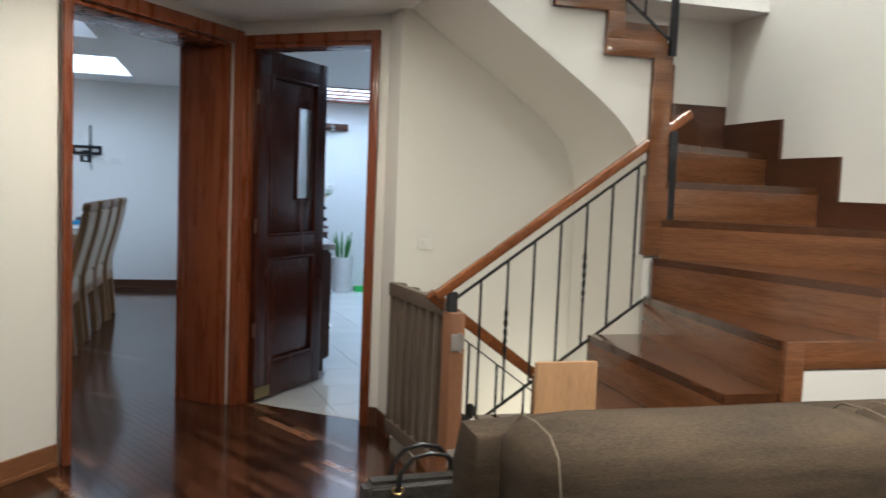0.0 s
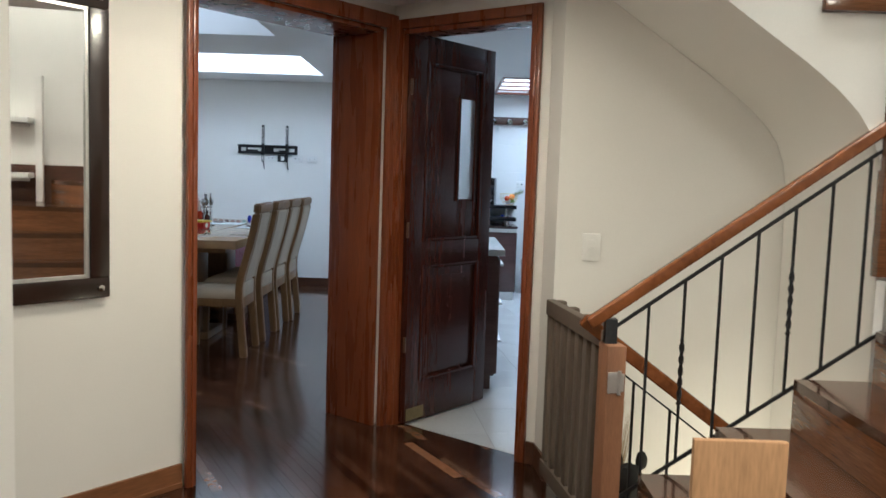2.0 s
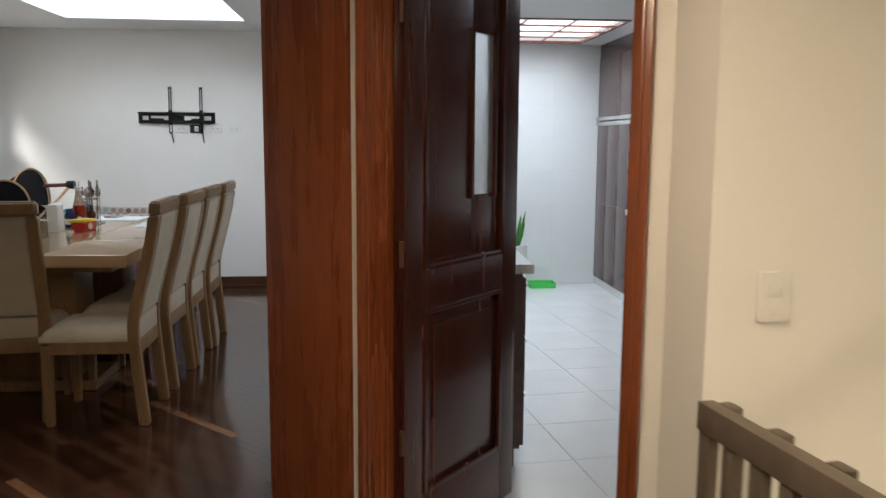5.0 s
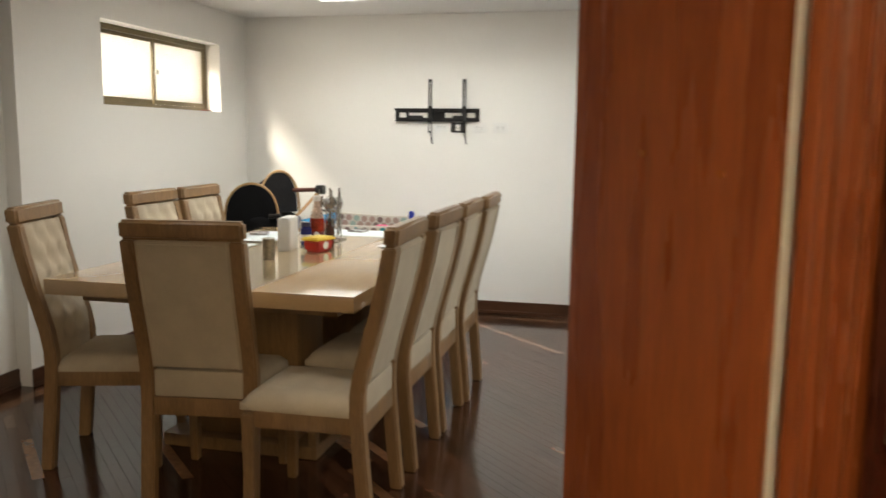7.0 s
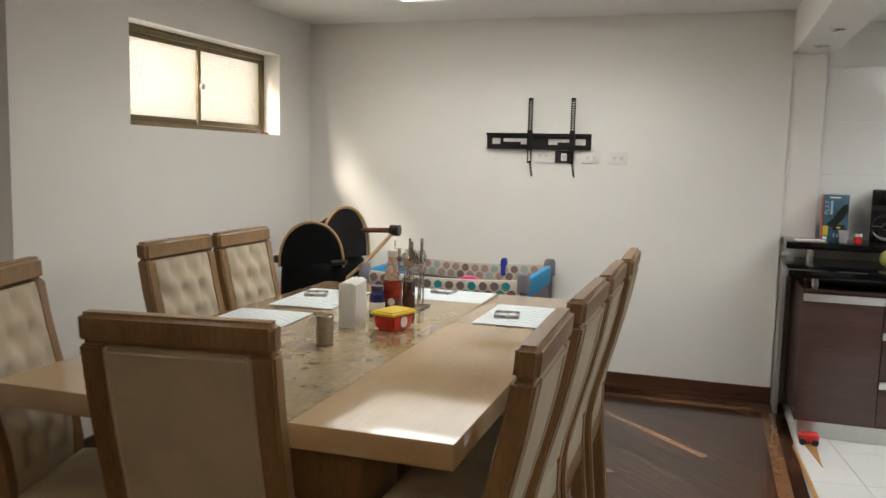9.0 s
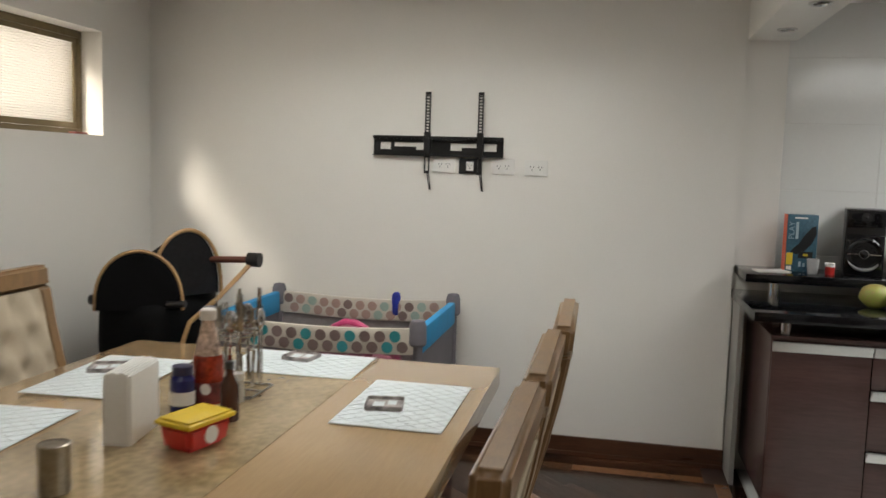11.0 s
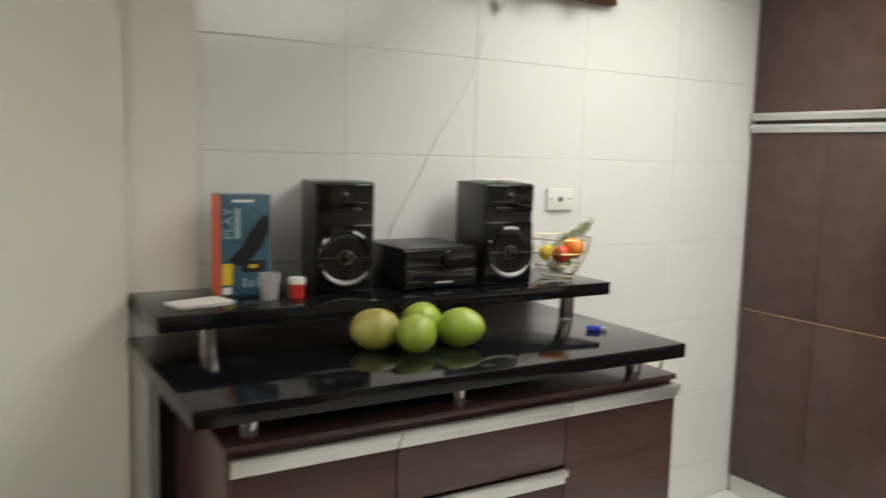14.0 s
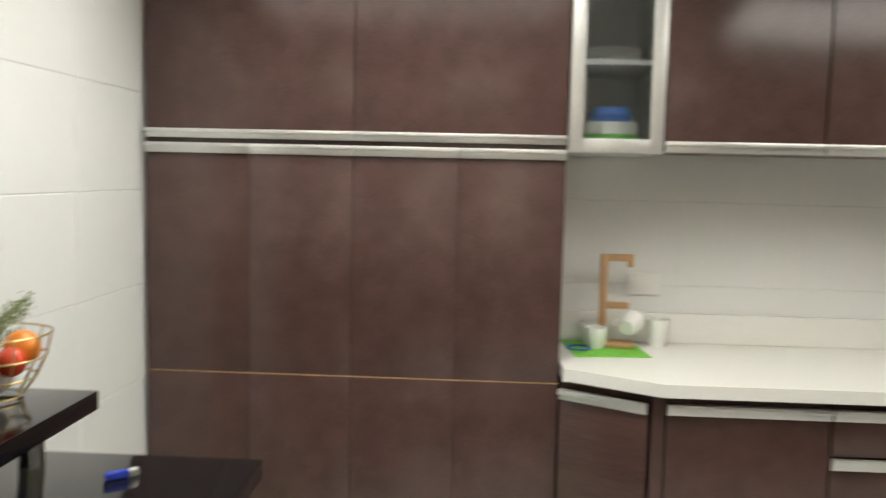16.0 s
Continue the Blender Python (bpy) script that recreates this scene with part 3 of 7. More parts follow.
def at_x(x, drop):
    f = (x - HR0.x) / (HR1.x - HR0.x)
    return HR0.z + (HR1.z - HR0.z) * f - drop


bm = bmesh.new()
d = HR1 - HR0
rect(bm, -0.0, d.length, -0.021, 0.021, -0.032, 0.010, 0.013, 3, Matrix.Translation(HR0) @ d.to_track_quat("X", "Z").to_matrix().to_4x4())
part("handrail", bm, RAILWOOD, rail, "red-brown round-edged handrail")


def flatbar(a, b, w=0.005, h=0.0055):
    bm = bmesh.new()
    d = Vector(b) - Vector(a)
    return rect(bm, 0, d.length, -w, w, -h, h, 0, 2, Matrix.Translation(a) @ d.to_track_quat("X", "Z").to_matrix().to_4x4())


part("top_bar", flatbar((1.50, RAILY, at_x(1.50, 0.085)), (2.36, RAILY, at_x(2.36, 0.085))), IRON, rail)
part("bottom_bar", flatbar((1.50, RAILY, 0.21), (2.40, RAILY, 0.845)), IRON, rail)
part("newel_post", boxes((1.475, 1.515, RAILY - 0.02, RAILY + 0.02, 0.0, 0.86), bevel=0.002), IRON, rail)
part("newel_post", boxes((2.455, 2.49, RAILY - 0.03, RAILY + 0.005, 1.02, 1.58), bevel=0.002), IRON, rail)


def baluster(x, y, z0, z1, twist):
    bm = bmesh.new()
    rect(bm, x - 0.0042, x + 0.0042, y - 0.0042, y + 0.0042, z0, z1)
    if twist:
        zc, hh, n = (z0 + z1) / 2, 0.11, 22
        for s in (0, math.pi):
            pts = [(x + 0.0052 * math.cos(s + i * 0.8), y + 0.0052 * math.sin(s + i * 0.8), zc - hh + 2 * hh * i / n) for i in range(n + 1)]
            sweep(pts, 0.0044, bm, 6)
    return bm


for i in range(7):
    x = 1.62 + 0.117 * i
    zb = 0.21 + (x - 1.50) * (0.635 / 0.90)
    part("baluster", baluster(x, RAILY, zb, at_x(x, 0.09), i % 3 == 1), IRON, rail)
# lower rail following the flight down
low = thing("lower_railing", "wooden handrail on iron bars going down", "railing")
a, b = Vector((1.415, RAILY + 0.07, 0.845)), Vector((2.30, RAILY + 0.07, 0.20))
bm = bmesh.new()
d = b - a
rect(bm, 0, d.length, -0.022, 0.022, -0.026, 0.022, 0.012, 3, Matrix.Translation(a) @ d.to_track_quat("X", "Z").to_matrix().to_4x4())
part("handrail", bm, RAILWOOD, low)
part("top_bar", flatbar((1.50, RAILY + 0.07, 0.70), (2.30, RAILY + 0.07, 0.117), 0.003, 0.003), IRON, low)
for i in range(5):
    x = 1.60 + 0.13 * i
    part("baluster", baluster(x, RAILY + 0.07, -0.2 - 0.1 * i, 0.70 - (x - 1.5) * 0.729, i == 3), IRON, low)

# stair gate between wall and newel, hinged on a wooden post
GM = pose(1.388, 4.56, 0.012, 0, 0, -81)
gate = thing("stair_gate", "closed grey-brown wooden slatted stair gate", "gate", GM)
part("top_rail", box(0, 0.70, -0.02, 0.02, 0.735, 0.80, 0.005), GATEWOOD, gate)
part("bottom_rail", box(0, 0.70, -0.02, 0.02, 0.045, 0.11, 0.005), GATEWOOD, gate)
for i in range(8):
    x = 0.0 + i * 0.0935
    part("slat", box(x, x + 0.042, -0.012, 0.012, 0.11, 0.735, 0.003), GATEWOOD, gate)
for x in (0.02, 0.19, 0.36, 0.52):
    part("cap", box(x, x + 0.05, 0.02, 0.05, 0.755, 0.80, 0.004), GATEWOOD, gate)
part("post", box(0.70, 0.79, -0.035, 0.03, -0.01, 0.765, 0.004), GATEPOST, gate, "brown wooden gate post")
for z in (0.16, 0.645):
    part("hinge", boxes((0.79, 0.797, -0.032, 0.004, z - 0.035, z + 0.035), (0.79, 0.797, 0.008, 0.024, z - 0.03, z + 0.03), bevel=0.002), ALU, gate, "bright steel hinge")
    part("hinge_pin", tube(bmesh.new(), (0.798, 0.006, z - 0.04), (0.798, 0.006, z + 0.04), 0.006), ALU, gate)
solo("pine_board", box(0, 0.192, 0, 0.018, 0, 0.797, 0.002), PINE, "pale pine board standing against the foot of the stairs", "board", pose(1.452, 2.760, 0.0005))
# railing of the upper flight
up = thing("upper_railing", "black iron railing of the upper flight", "railing")
part("newel_post", box(2.415, 2.445, RAILY - 0.05, RAILY - 0.032, 1.90, 2.60), IRON, up)
part("slope_bar", flatbar((2.42, RAILY - 0.04, 1.965), (1.75, RAILY - 0.04, 2.44)), IRON, up)
for x in (2.29, 2.16, 2.03):
    part("baluster", baluster(x, RAILY - 0.04, 1.965 + (2.42 - x) * 0.709, 2.60, False), IRON, up)

# ---- dining room ----
# window: bronze aluminium sliding sashes with ribbed glass
BRONZE = material("bronze_aluminium", (0.20, 0.155, 0.085), 0.4, metal=0.5, vary=0.12)


def ribbed_glass():
    m = bpy.data.materials.new("ribbed_glass")
    m.use_nodes = True
    n, l = m.node_tree.nodes, m.node_tree.links
    b = n["Principled BSDF"]
    b.inputs["Base Color"].default_value = (1.0, 0.97, 0.92, 1)
    b.inputs["Roughness"].default_value, b.inputs["Transmission Weight"].default_value = 0.3, 1.0
    tc = n.new("ShaderNodeTexCoord")
    w = n.new("ShaderNodeTexWave")
    w.bands_direction = "Z"
    w.inputs["Scale"].default_value = 26
    l.new(tc.outputs["Object"], w.inputs["Vector"])
    w2 = n.new("ShaderNodeTexWave")
    w2.bands_direction = "Y"
    w2.inputs["Scale"].default_value = 20
    l.new(tc.outputs["Object"], w2.inputs["Vector"])
    ad = n.new("ShaderNodeMath")
    l.new(w.outputs["Fac"], ad.inputs[0])
    l.new(w2.outputs["Fac"], ad.inputs[1])
    bp = n.new("ShaderNodeBump")
    bp.inputs["Strength"].default_value, bp.inputs["Distance"].default_value = 1.0, 0.01
    l.new(ad.outputs[0], bp.inputs["Height"])
    l.new(bp.outputs[0], b.inputs["Normal"])
    return m


RIB = ribbed_glass()
win = tagged(thing("window_1", "bronze aluminium sliding window with ribbed glass", "window"), kind="structure")
wx0, wx1 = LEFT_X - 0.155, LEFT_X - 0.115
ym = 9.375
part("window_frame", boxes((wx0, wx1, WY0, WY1, WZ1 - 0.035, WZ1), (wx0, wx1, WY0, WY1, WZ0, WZ0 + 0.03), (wx0, wx1, WY0, WY0 + 0.03, WZ0 + 0.03, WZ1 - 0.035), (wx0, wx1, WY1 - 0.03, WY1, WZ0 + 0.03, WZ1 - 0.035), bevel=0.003), BRONZE, win)
for i, (a, b) in enumerate(((WY0 + 0.03, ym + 0.02), (ym - 0.02, WY1 - 0.03))):
    x = wx0 + 0.006 + 0.016 * i
    sash = part("sash", boxes((x, x + 0.012, a, b, WZ1 - 0.06, WZ1 - 0.036), (x, x + 0.012, a, b, WZ0 + 0.031, WZ0 + 0.06), (x, x + 0.012, a, a + 0.028, WZ0 + 0.06, WZ1 - 0.06), (x, x + 0.012, b - 0.03, b, WZ0 + 0.06, WZ1 - 0.06), bevel=0.002), BRONZE, win)
    p = part("pane", box(x + 0.004, x + 0.008, a + 0.028, b - 0.03, WZ0 + 0.06, WZ1 - 0.06), RIB, sash)
    p.visible_shadow = False
part("latch", boxes((wx1, wx1 + 0.02, ym - 0.02, ym + 0.01, 1.79, 1.82), bevel=0.004), STEEL, win, "small steel latch")
solo("window_stay", boxes((LEFT_X - 0.10, LEFT_X - 0.06, 9.94, 10.04, WZ0 + 0.001, WZ0 + 0.014), bevel=0.004), material("red_brown_plastic", (0.2, 0.04, 0.03), 0.3), "small red-brown stay on the window ledge", "window stay")
# made-up backdrop beyond the window; its emission stands in for daylight outside
struct("backdrop", box(-5.2, -5.0, 4, 16, -1, 2.25), material("pale_backdrop_glow", (0.85, 0.83, 0.78), 0.8, vary=0.03, emit=((1.0, 0.97, 0.92), 2.2)), "pale glowing backdrop outside the window", "backdrop")
struct("backdrop_upper", box(-5.2, -5.0, 4, 16, 2.25, 4.0), material("ochre_backdrop_glow", (0.75, 0.50, 0.30), 0.8, vary=0.1, scale=1.5, emit=((1.0, 0.74, 0.52), 1.5)), "ochre glowing backdrop, upper part", "backdrop")

# dining chair, facing local +y, origin on the floor under the seat
def stile_path():
    return [(-0.235, 0.0), (-0.222, 0.14), (-0.208, 0.30), (-0.199, 0.42), (-0.200, 0.50), (-0.213, 0.58), (-0.240, 0.68), (-0.270, 0.79), (-0.296, 0.90), (-0.314, 1.0), (-0.322, 1.06)]


def ribbon(path, x0, x1, dy, bevel=0.006):
    """A curved board along (y, z) pairs, dy deep, between x0 and x1."""
    front = [(y + dy / 2, z) for y, z in path]
    back = [(y - dy / 2, z) for y, z in path]
    bm = bmesh.new()
    rows = []
    for (yf, z), (yb, _) in zip(front, back):
        rows.append([bm.verts.new(c) for c in ((x0, yf, z), (x1, yf, z), (x1, yb, z), (x0, yb, z))])
    for a, b in zip(rows, rows[1:]):
        for k in range(4):
            bm.faces.new((a[k], a[(k + 1) % 4], b[(k + 1) % 4], b[k]))
    bm.faces.new(rows[0][::-1])
    bm.faces.new(rows[-1])
    bmesh.ops.recalc_face_normals(bm, faces=bm.faces[:])
    es = [e for e in bm.edges if len(e.link_faces) == 2 and e.calc_face_angle() > 0.7]
    bmesh.ops.bevel(bm, geom=es, offset=bevel, segments=3, affect="EDGES")
    return bm


def back_y(z):
    p = stile_path()
    for (y0, z0), (y1, z1) in zip(p, p[1:]):
        if z0 <= z <= z1:
            return y0 + (y1 - y0) * (z - z0) / (z1 - z0)
    return p[-1][0]


def tufted(x0, x1, z0, z1, nx, nz, depth=0.035):
    """Deep-buttoned back panel: a soft sheet pulled in at a diamond of buttons, with a flat rear."""
    bm = bmesh.new()
    n, m = 22, 34
    px, pz = (x1 - x0) / nx, (z1 - z0) / nz
    grid = []
    for j in range(m + 1):
        row = []
        for i in range(n + 1):
            x, z = x0 + (x1 - x0) * i / n, z0 + (z1 - z0) * j / m
            best = min(math.hypot((x - (x0 + (a + 0.5 * (b % 2) + 0.25) * px)) / px, (z - (z0 + (b + 0.5) * pz)) / pz) for b in range(nz) for a in range(-1, nx + 1))
            u, v = (x - x0) / px - 0.25, (z - z0) / pz / 1.0 - 0.5
            fold = min(abs(((u + v / 2) % 1.0) - 0.0), abs(1 - ((u + v / 2) % 1.0)), abs(((u - v / 2) % 1.0)), abs(1 - ((u - v / 2) % 1.0)))
            edge = min(i, n - i, 3) / 3 * 0.5 + min(j, m - j, 3) / 3 * 0.5
            puff = depth * min(1, 0.25 + 1.5 * min(best, 0.45)) * (0.72 + 0.28 * min(1, fold * 5)) * (0.35 + 0.65 * edge)
            row.append(bm.verts.new((x, back_y(z) + 0.008 + puff, z)))
        grid.append(row)
    for a, b in zip(grid, grid[1:]):
        for i in range(n):
            bm.faces.new((a[i], a[i + 1], b[i + 1], b[i]))
    return bm


def cushion(x0, x1, y0, y1, z0, z1, puff=0.02, dents=()):
    bm = bmesh.new()
    n = 16
    g = []
    for j in range(n + 1):
        row = []
        for i in range(n + 1):
            u, v = i / n, j / n
            e = min(u, 1 - u, v, 1 - v)
            x, y = x0 + (x1 - x0) * u, y0 + (y1 - y0) * v
            z = z1 - 0.035 * max(0, 1 - e * 9) ** 2 + puff * (1 - (2 * u - 1) ** 2) * (1 - (2 * v - 1) ** 2)
            for a, b in dents:
                r = math.hypot(u - a, v - b)
                z -= 0.022 * math.exp(-(r / 0.07) ** 2) + 0.006 * math.exp(-(r / 0.2) ** 2)
            row.append(bm.verts.new((x, y, z)))
        g.append(row)
    for a, b in zip(g, g[1:]):
        for i in range(n):
            bm.faces.new((a[i], a[i + 1], b[i + 1], b[i]))
    ring = [g[0][i] for i in range(n + 1)] + [g[j][n] for j in range(1, n + 1)] + [g[n][i] for i in range(n - 1, -1, -1)] + [g[j][0] for j in range(n - 1, 0, -1)]
    low = [bm.verts.new((v.co.x, v.co.y, z0)) for v in ring]
    k = len(ring)
    for i in range(k):
        bm.faces.new((ring[i], ring[(i + 1) % k], low[(i + 1) % k], low[i]))
    bm.faces.new(low)
    return bm


CW = 0.196


def dining_chair(m, label, group="chairs round the dining table"):
    c = thing("dining_chair", label, "chair", m, group)
    for s in (-1, 1):
        x = s * CW
        part("back_post", ribbon(stile_path()[:-1] + [(-0.316, 1.014)], x - 0.026, x + 0.026, 0.05), CHAIRWOOD, c)
        bm = bmesh.new()
        rect(bm, -0.5, 0.5, -0.5, 0.5, -0.5, 0.5)
        for v in bm.verts:
            w = 0.026 if v.co.z > 0 else 0.018
            v.co = Vector((x - s * 0.004 + v.co.x * 2 * w * 0.95, 0.205 + v.co.y * 2 * w, 0.20 + v.co.z * 0.40 + 0.0))
        bmesh.ops.bevel(bm, geom=bm.edges[:], offset=0.004, segments=2, affect="EDGES")
        part("front_leg", bm, CHAIRWOOD, c)
        part("side_rail", box(x - 0.014, x + 0.014, -0.20, 0.19, 0.355, 0.415, 0.004), CHAIRWOOD, c)
    part("front_rail", box(-CW + 0.02, CW - 0.02, 0.195, 0.222, 0.355, 0.415, 0.004), CHAIRWOOD, c)
    part("rear_rail", box(-CW + 0.024, CW - 0.024, -0.222, -0.195, 0.345, 0.415, 0.004), CHAIRWOOD, c)
    part("top_rail", ribbon([(-0.3165, 1.015), (-0.320, 1.04), (-0.322, 1.062), (-0.322, 1.085)], -CW - 0.026, CW + 0.026, 0.052, 0.011), CHAIRWOOD, c, smooth=60)
    part("seat", cushion(-CW - 0.012, CW + 0.012, -0.185, 0.235, 0.415, 0.475, 0.02, ((0.3, 0.35), (0.7, 0.35), (0.3, 0.72), (0.7, 0.72))), FABRIC, c, smooth=50)
    part("backrest", tufted(-CW + 0.026, CW - 0.026, 0.52, 1.014, 3, 5), FABRIC, c, "deep-buttoned cream backrest", smooth=180)
    zs = [0.53 + 0.482 * i / 12 for i in range(13)]
    part("back_panel", ribbon([(back_y(z) - 0.012, z) for z in zs], -CW + 0.026, CW - 0.026, 0.022), FABRIC, c)
    part("lower_back_panel", box(-CW + 0.026, CW - 0.026, -0.222, -0.182, 0.415, 0.52, 0.012), FABRIC, c)
    bm = bmesh.new()
    for sx in (-1, 1):
        sweep([(sx * (CW - 0.036), back_y(z) - 0.024, z) for z in zs], 0.004, bm, 6)
    sweep([(-CW + 0.036 + (2 * CW - 0.072) * i / 6, back_y(0.998) - 0.025, 0.998) for i in range(7)], 0.004, bm, 6)
    part("piping", bm, FABRIC, c)
    return c


chair = dining_chair(pose(-0.695, 6.97, 0, 0, 0, 91), "oak dining chair with cream upholstery and curved back")
for x, y, r in ((-0.685, 7.545, 89), (-0.675, 8.02, 90), (-0.66, 8.485, 91)):
    copy_thing(chair, pose(x, y, 0, 0, 0, r))
c2 = copy_thing(chair, pose(-1.16, 7.05, 0, 0, 0, 8))
tagged(c2, "oak dining chair at the table's end, plain cream back panel")
c2 = copy_thing(chair, pose(-1.74, 7.235, 0, 0, 0, -74))
tagged(c2, "oak dining chair turned out, deep-buttoned cream backrest")
for x, y, r in ((-1.775, 8.075, -90), (-1.765, 8.545, -89)):
    c2 = copy_thing(chair, pose(x, y, 0, 0, 0, r))
    tagged(c2, "oak dining chair with deep-buttoned cream back by the wall")

# table
TX0, TX1, TY0, TY1, TZ = -1.868, -0.567, 6.952, 8.965, 0.804
table = thing("dining_table", "long glossy pale oak dining table on two pedestals", "table")
part("tabletop", box(TX0, TX1, TY0, TY1, TZ - 0.062, TZ, 0.004), TABLETOP, table)
part("inlay", box(-1.50, -0.975, TY0 + 0.003, TY1 - 0.003, TZ - 0.01, TZ + 0.0015), RUNNER, table, "mottled burr inlay along the middle")
part("apron", box(TX0 + 0.10, TX1 - 0.10, TY0 + 0.10, TY1 - 0.10, TZ - 0.10, TZ - 0.062), CHAIRWOOD, table)
for y in (7.53, 8.38):
    part("pedestal", boxes((-1.50, -0.97, y - 0.15, y + 0.15, 0.06, TZ - 0.10), bevel=0.02), CHAIRWOOD, table)
    part("plinth", box(-1.60, -0.87, y - 0.20, y + 0.20, 0.001, 0.06, 0.008), CHAIRWOOD, table)

MATCLOTH = material("pale_blue_placemat", (0.66, 0.72, 0.74), 0.6, vary=0.06, scale=60, fine=220, bump=0.2)


def placemat(cx, cy, w, h, r):
    mt = solo("placemat", box(-w / 2, w / 2, -h / 2, h / 2, 0, 0.0025, 0.001), MATCLOTH, "pale blue woven placemat on the table", "placemat", pose(cx, cy, TZ + 0.002, 0, 0, r), "placemats")
    bm = bmesh.new()
    for i in range(-8, 9):
        for s in (1, -1):
            o = i * 0.045
            pts = []
            for u in (-0.5, 0.5):
                pts.append(Vector((u * w, o + s * u * w * 0.8, 0.0027)))
            a, b = pts
            # keep the line on the mat
            f = [t / 20 for t in range(21)]
            ins = [a.lerp(b, t) for t in f if abs(a.lerp(b, t).y) < h / 2 - 0.004]
            if len(ins) > 1:
                sweep([ins[0], ins[-1]], 0.0012, bm, 4)
    part("weave", bm, material("placemat_thread", (0.74, 0.79, 0.80), 0.7) if "placemat_thread" not in bpy.data.materials else bpy.data.materials["placemat_thread"], mt)
    return mt


placemat(-0.757, 8.470, 0.287, 0.432, 0)
placemat(-1.193, 8.805, 0.425, 0.29, 1)
placemat(-1.655, 8.495, 0.285, 0.455, 3)
placemat(-1.668, 7.935, 0.31, 0.44, 4)
COAST = material("grey_coaster_print", (0.30, 0.27, 0.26), 0.4, vary=0.5, scale=22, fine=60)
for x, y, r in ((-0.805, 8.43, 10), (-1.213, 8.87, -8), (-1.71, 8.55, 20)):
    co = solo("coaster", box(-0.05, 0.05, -0.05, 0.05, 0, 0.006, 0.012), COAST, "grey patterned square coaster on a placemat", "coaster", pose(x, y, TZ + 0.0052, 0, 0, r), "coasters")
    part("print", boxes((-0.03, 0.0, -0.025, 0.015, 0.006, 0.0065), (0.008, 0.032, -0.01, 0.03, 0.006, 0.0065)), MATCLOTH, co)

ZT = TZ + 0.0018
solo("tin", lathe([(0.026, 0), (0.029, 0.004), (0.029, 0.092), (0.030, 0.096), (0.027, 0.098), (0.026, 0.094), (0.0, 0.092)], 28), material("brushed_tin", (0.33, 0.30, 0.25), 0.3, metal=0.9, vary=0.15), "brushed steel tin on the table", "tin", pose(-1.252, 7.705, ZT))
nap = thing("napkin_holder", "white napkin holder full of paper napkins", "napkin holder", pose(-1.305, 8.045, ZT, 0, 0, 99) @ Matrix.Scale(1.06, 4))
part("side", box(-0.075, 0.075, -0.030, -0.026, 0, 0.15, 0.002), WHITEPLASTIC, nap)
part("side", box(-0.075, 0.075, 0.026, 0.030, 0, 0.15, 0.002), WHITEPLASTIC, nap)
part("base", box(-0.075, 0.075, -0.026, 0.026, 0, 0.006), WHITEPLASTIC, nap)
for i in range(8):
    part("napkin", box(-0.078, 0.078, -0.024 + 0.006 * i, -0.0195 + 0.006 * i, 0.007, 0.154 + 0.002 * (i % 3), 0.001), WHITEPLASTIC, nap)
RED = material("red_plastic", (0.55, 0.03, 0.025), 0.3, vary=0.06)
YELLOW = material("yellow_plastic", (0.72, 0.50, 0.04), 0.35, vary=0.04)
tub = thing("margarine_tub", "red and white plastic tub with a yellow lid", "tub", pose(-1.133, 8.025, ZT, 0, 0, 74) @ Matrix.Scale(0.92, 4))
bm = bmesh.new()
rect(bm, -0.5, 0.5, -0.5, 0.5, -0.5, 0.5)
for v in bm.verts:
    k = 1.0 if v.co.z > 0 else 0.86
    v.co = Vector((v.co.x * 0.15 * k, v.co.y * 0.105 * k, 0.033 + v.co.z * 0.066))
bmesh.ops.bevel(bm, geom=bm.edges[:], offset=0.012, segments=3, affect="EDGES")
part("body", bm, RED, tub)
part("lid", boxes((-0.08, 0.08, -0.058, 0.058, 0.062, 0.074), (-0.072, 0.072, -0.05, 0.05, 0.074, 0.080), bevel=0.005), YELLOW, tub, "yellow lid")
for s in (-1, 1):
    part("badge", lathe([(0.0, 0), (0.022, 0), (0.022, 0.002), (0.0, 0.002)], 20, m=pose(0, s * 0.0505, 0.035, -90 * s)), WHITEPLASTIC, tub, "white oval badge")
jar = thing("supplement_jar", "dark blue jar with a white label", "jar", pose(-1.290, 8.245, ZT) @ Matrix.Scale(0.98, 4))
part("body", lathe([(0.0, 0), (0.030, 0), (0.032, 0.005), (0.032, 0.085), (0.022, 0.098), (0.0, 0.098)], 26), material("cobalt_plastic", (0.015, 0.018, 0.11), 0.25), jar)
part("lid", lathe([(0.026, 0.098), (0.026, 0.12), (0.0, 0.121)], 26), material("navy_lid", (0.02, 0.02, 0.06), 0.4), jar)
part("label", lathe([(0.0325, 0.02), (0.0325, 0.055)], 26), WHITEPLASTIC, jar)
ket = thing("ketchup_bottle", "clear ketchup bottle, half full and red", "bottle", pose(-1.255, 8.315, ZT) @ Matrix.Scale(1.06, 4))
part("glass_body", lathe([(0.0, 0), (0.034, 0), (0.037, 0.008), (0.037, 0.11), (0.032, 0.135), (0.021, 0.18), (0.016, 0.205), (0.016, 0.22)], 28), material("smeared_bottle", (0.55, 0.40, 0.32), 0.08, vary=0.4, scale=30, fine=80), ket)
part("ketchup_fill", lathe([(0.0374, 0.008), (0.0375, 0.09), (0.0372, 0.112), (0.034, 0.128)], 28), material("ketchup", (0.28, 0.030, 0.014), 0.12, vary=0.3, scale=30), ket, "red ketchup")
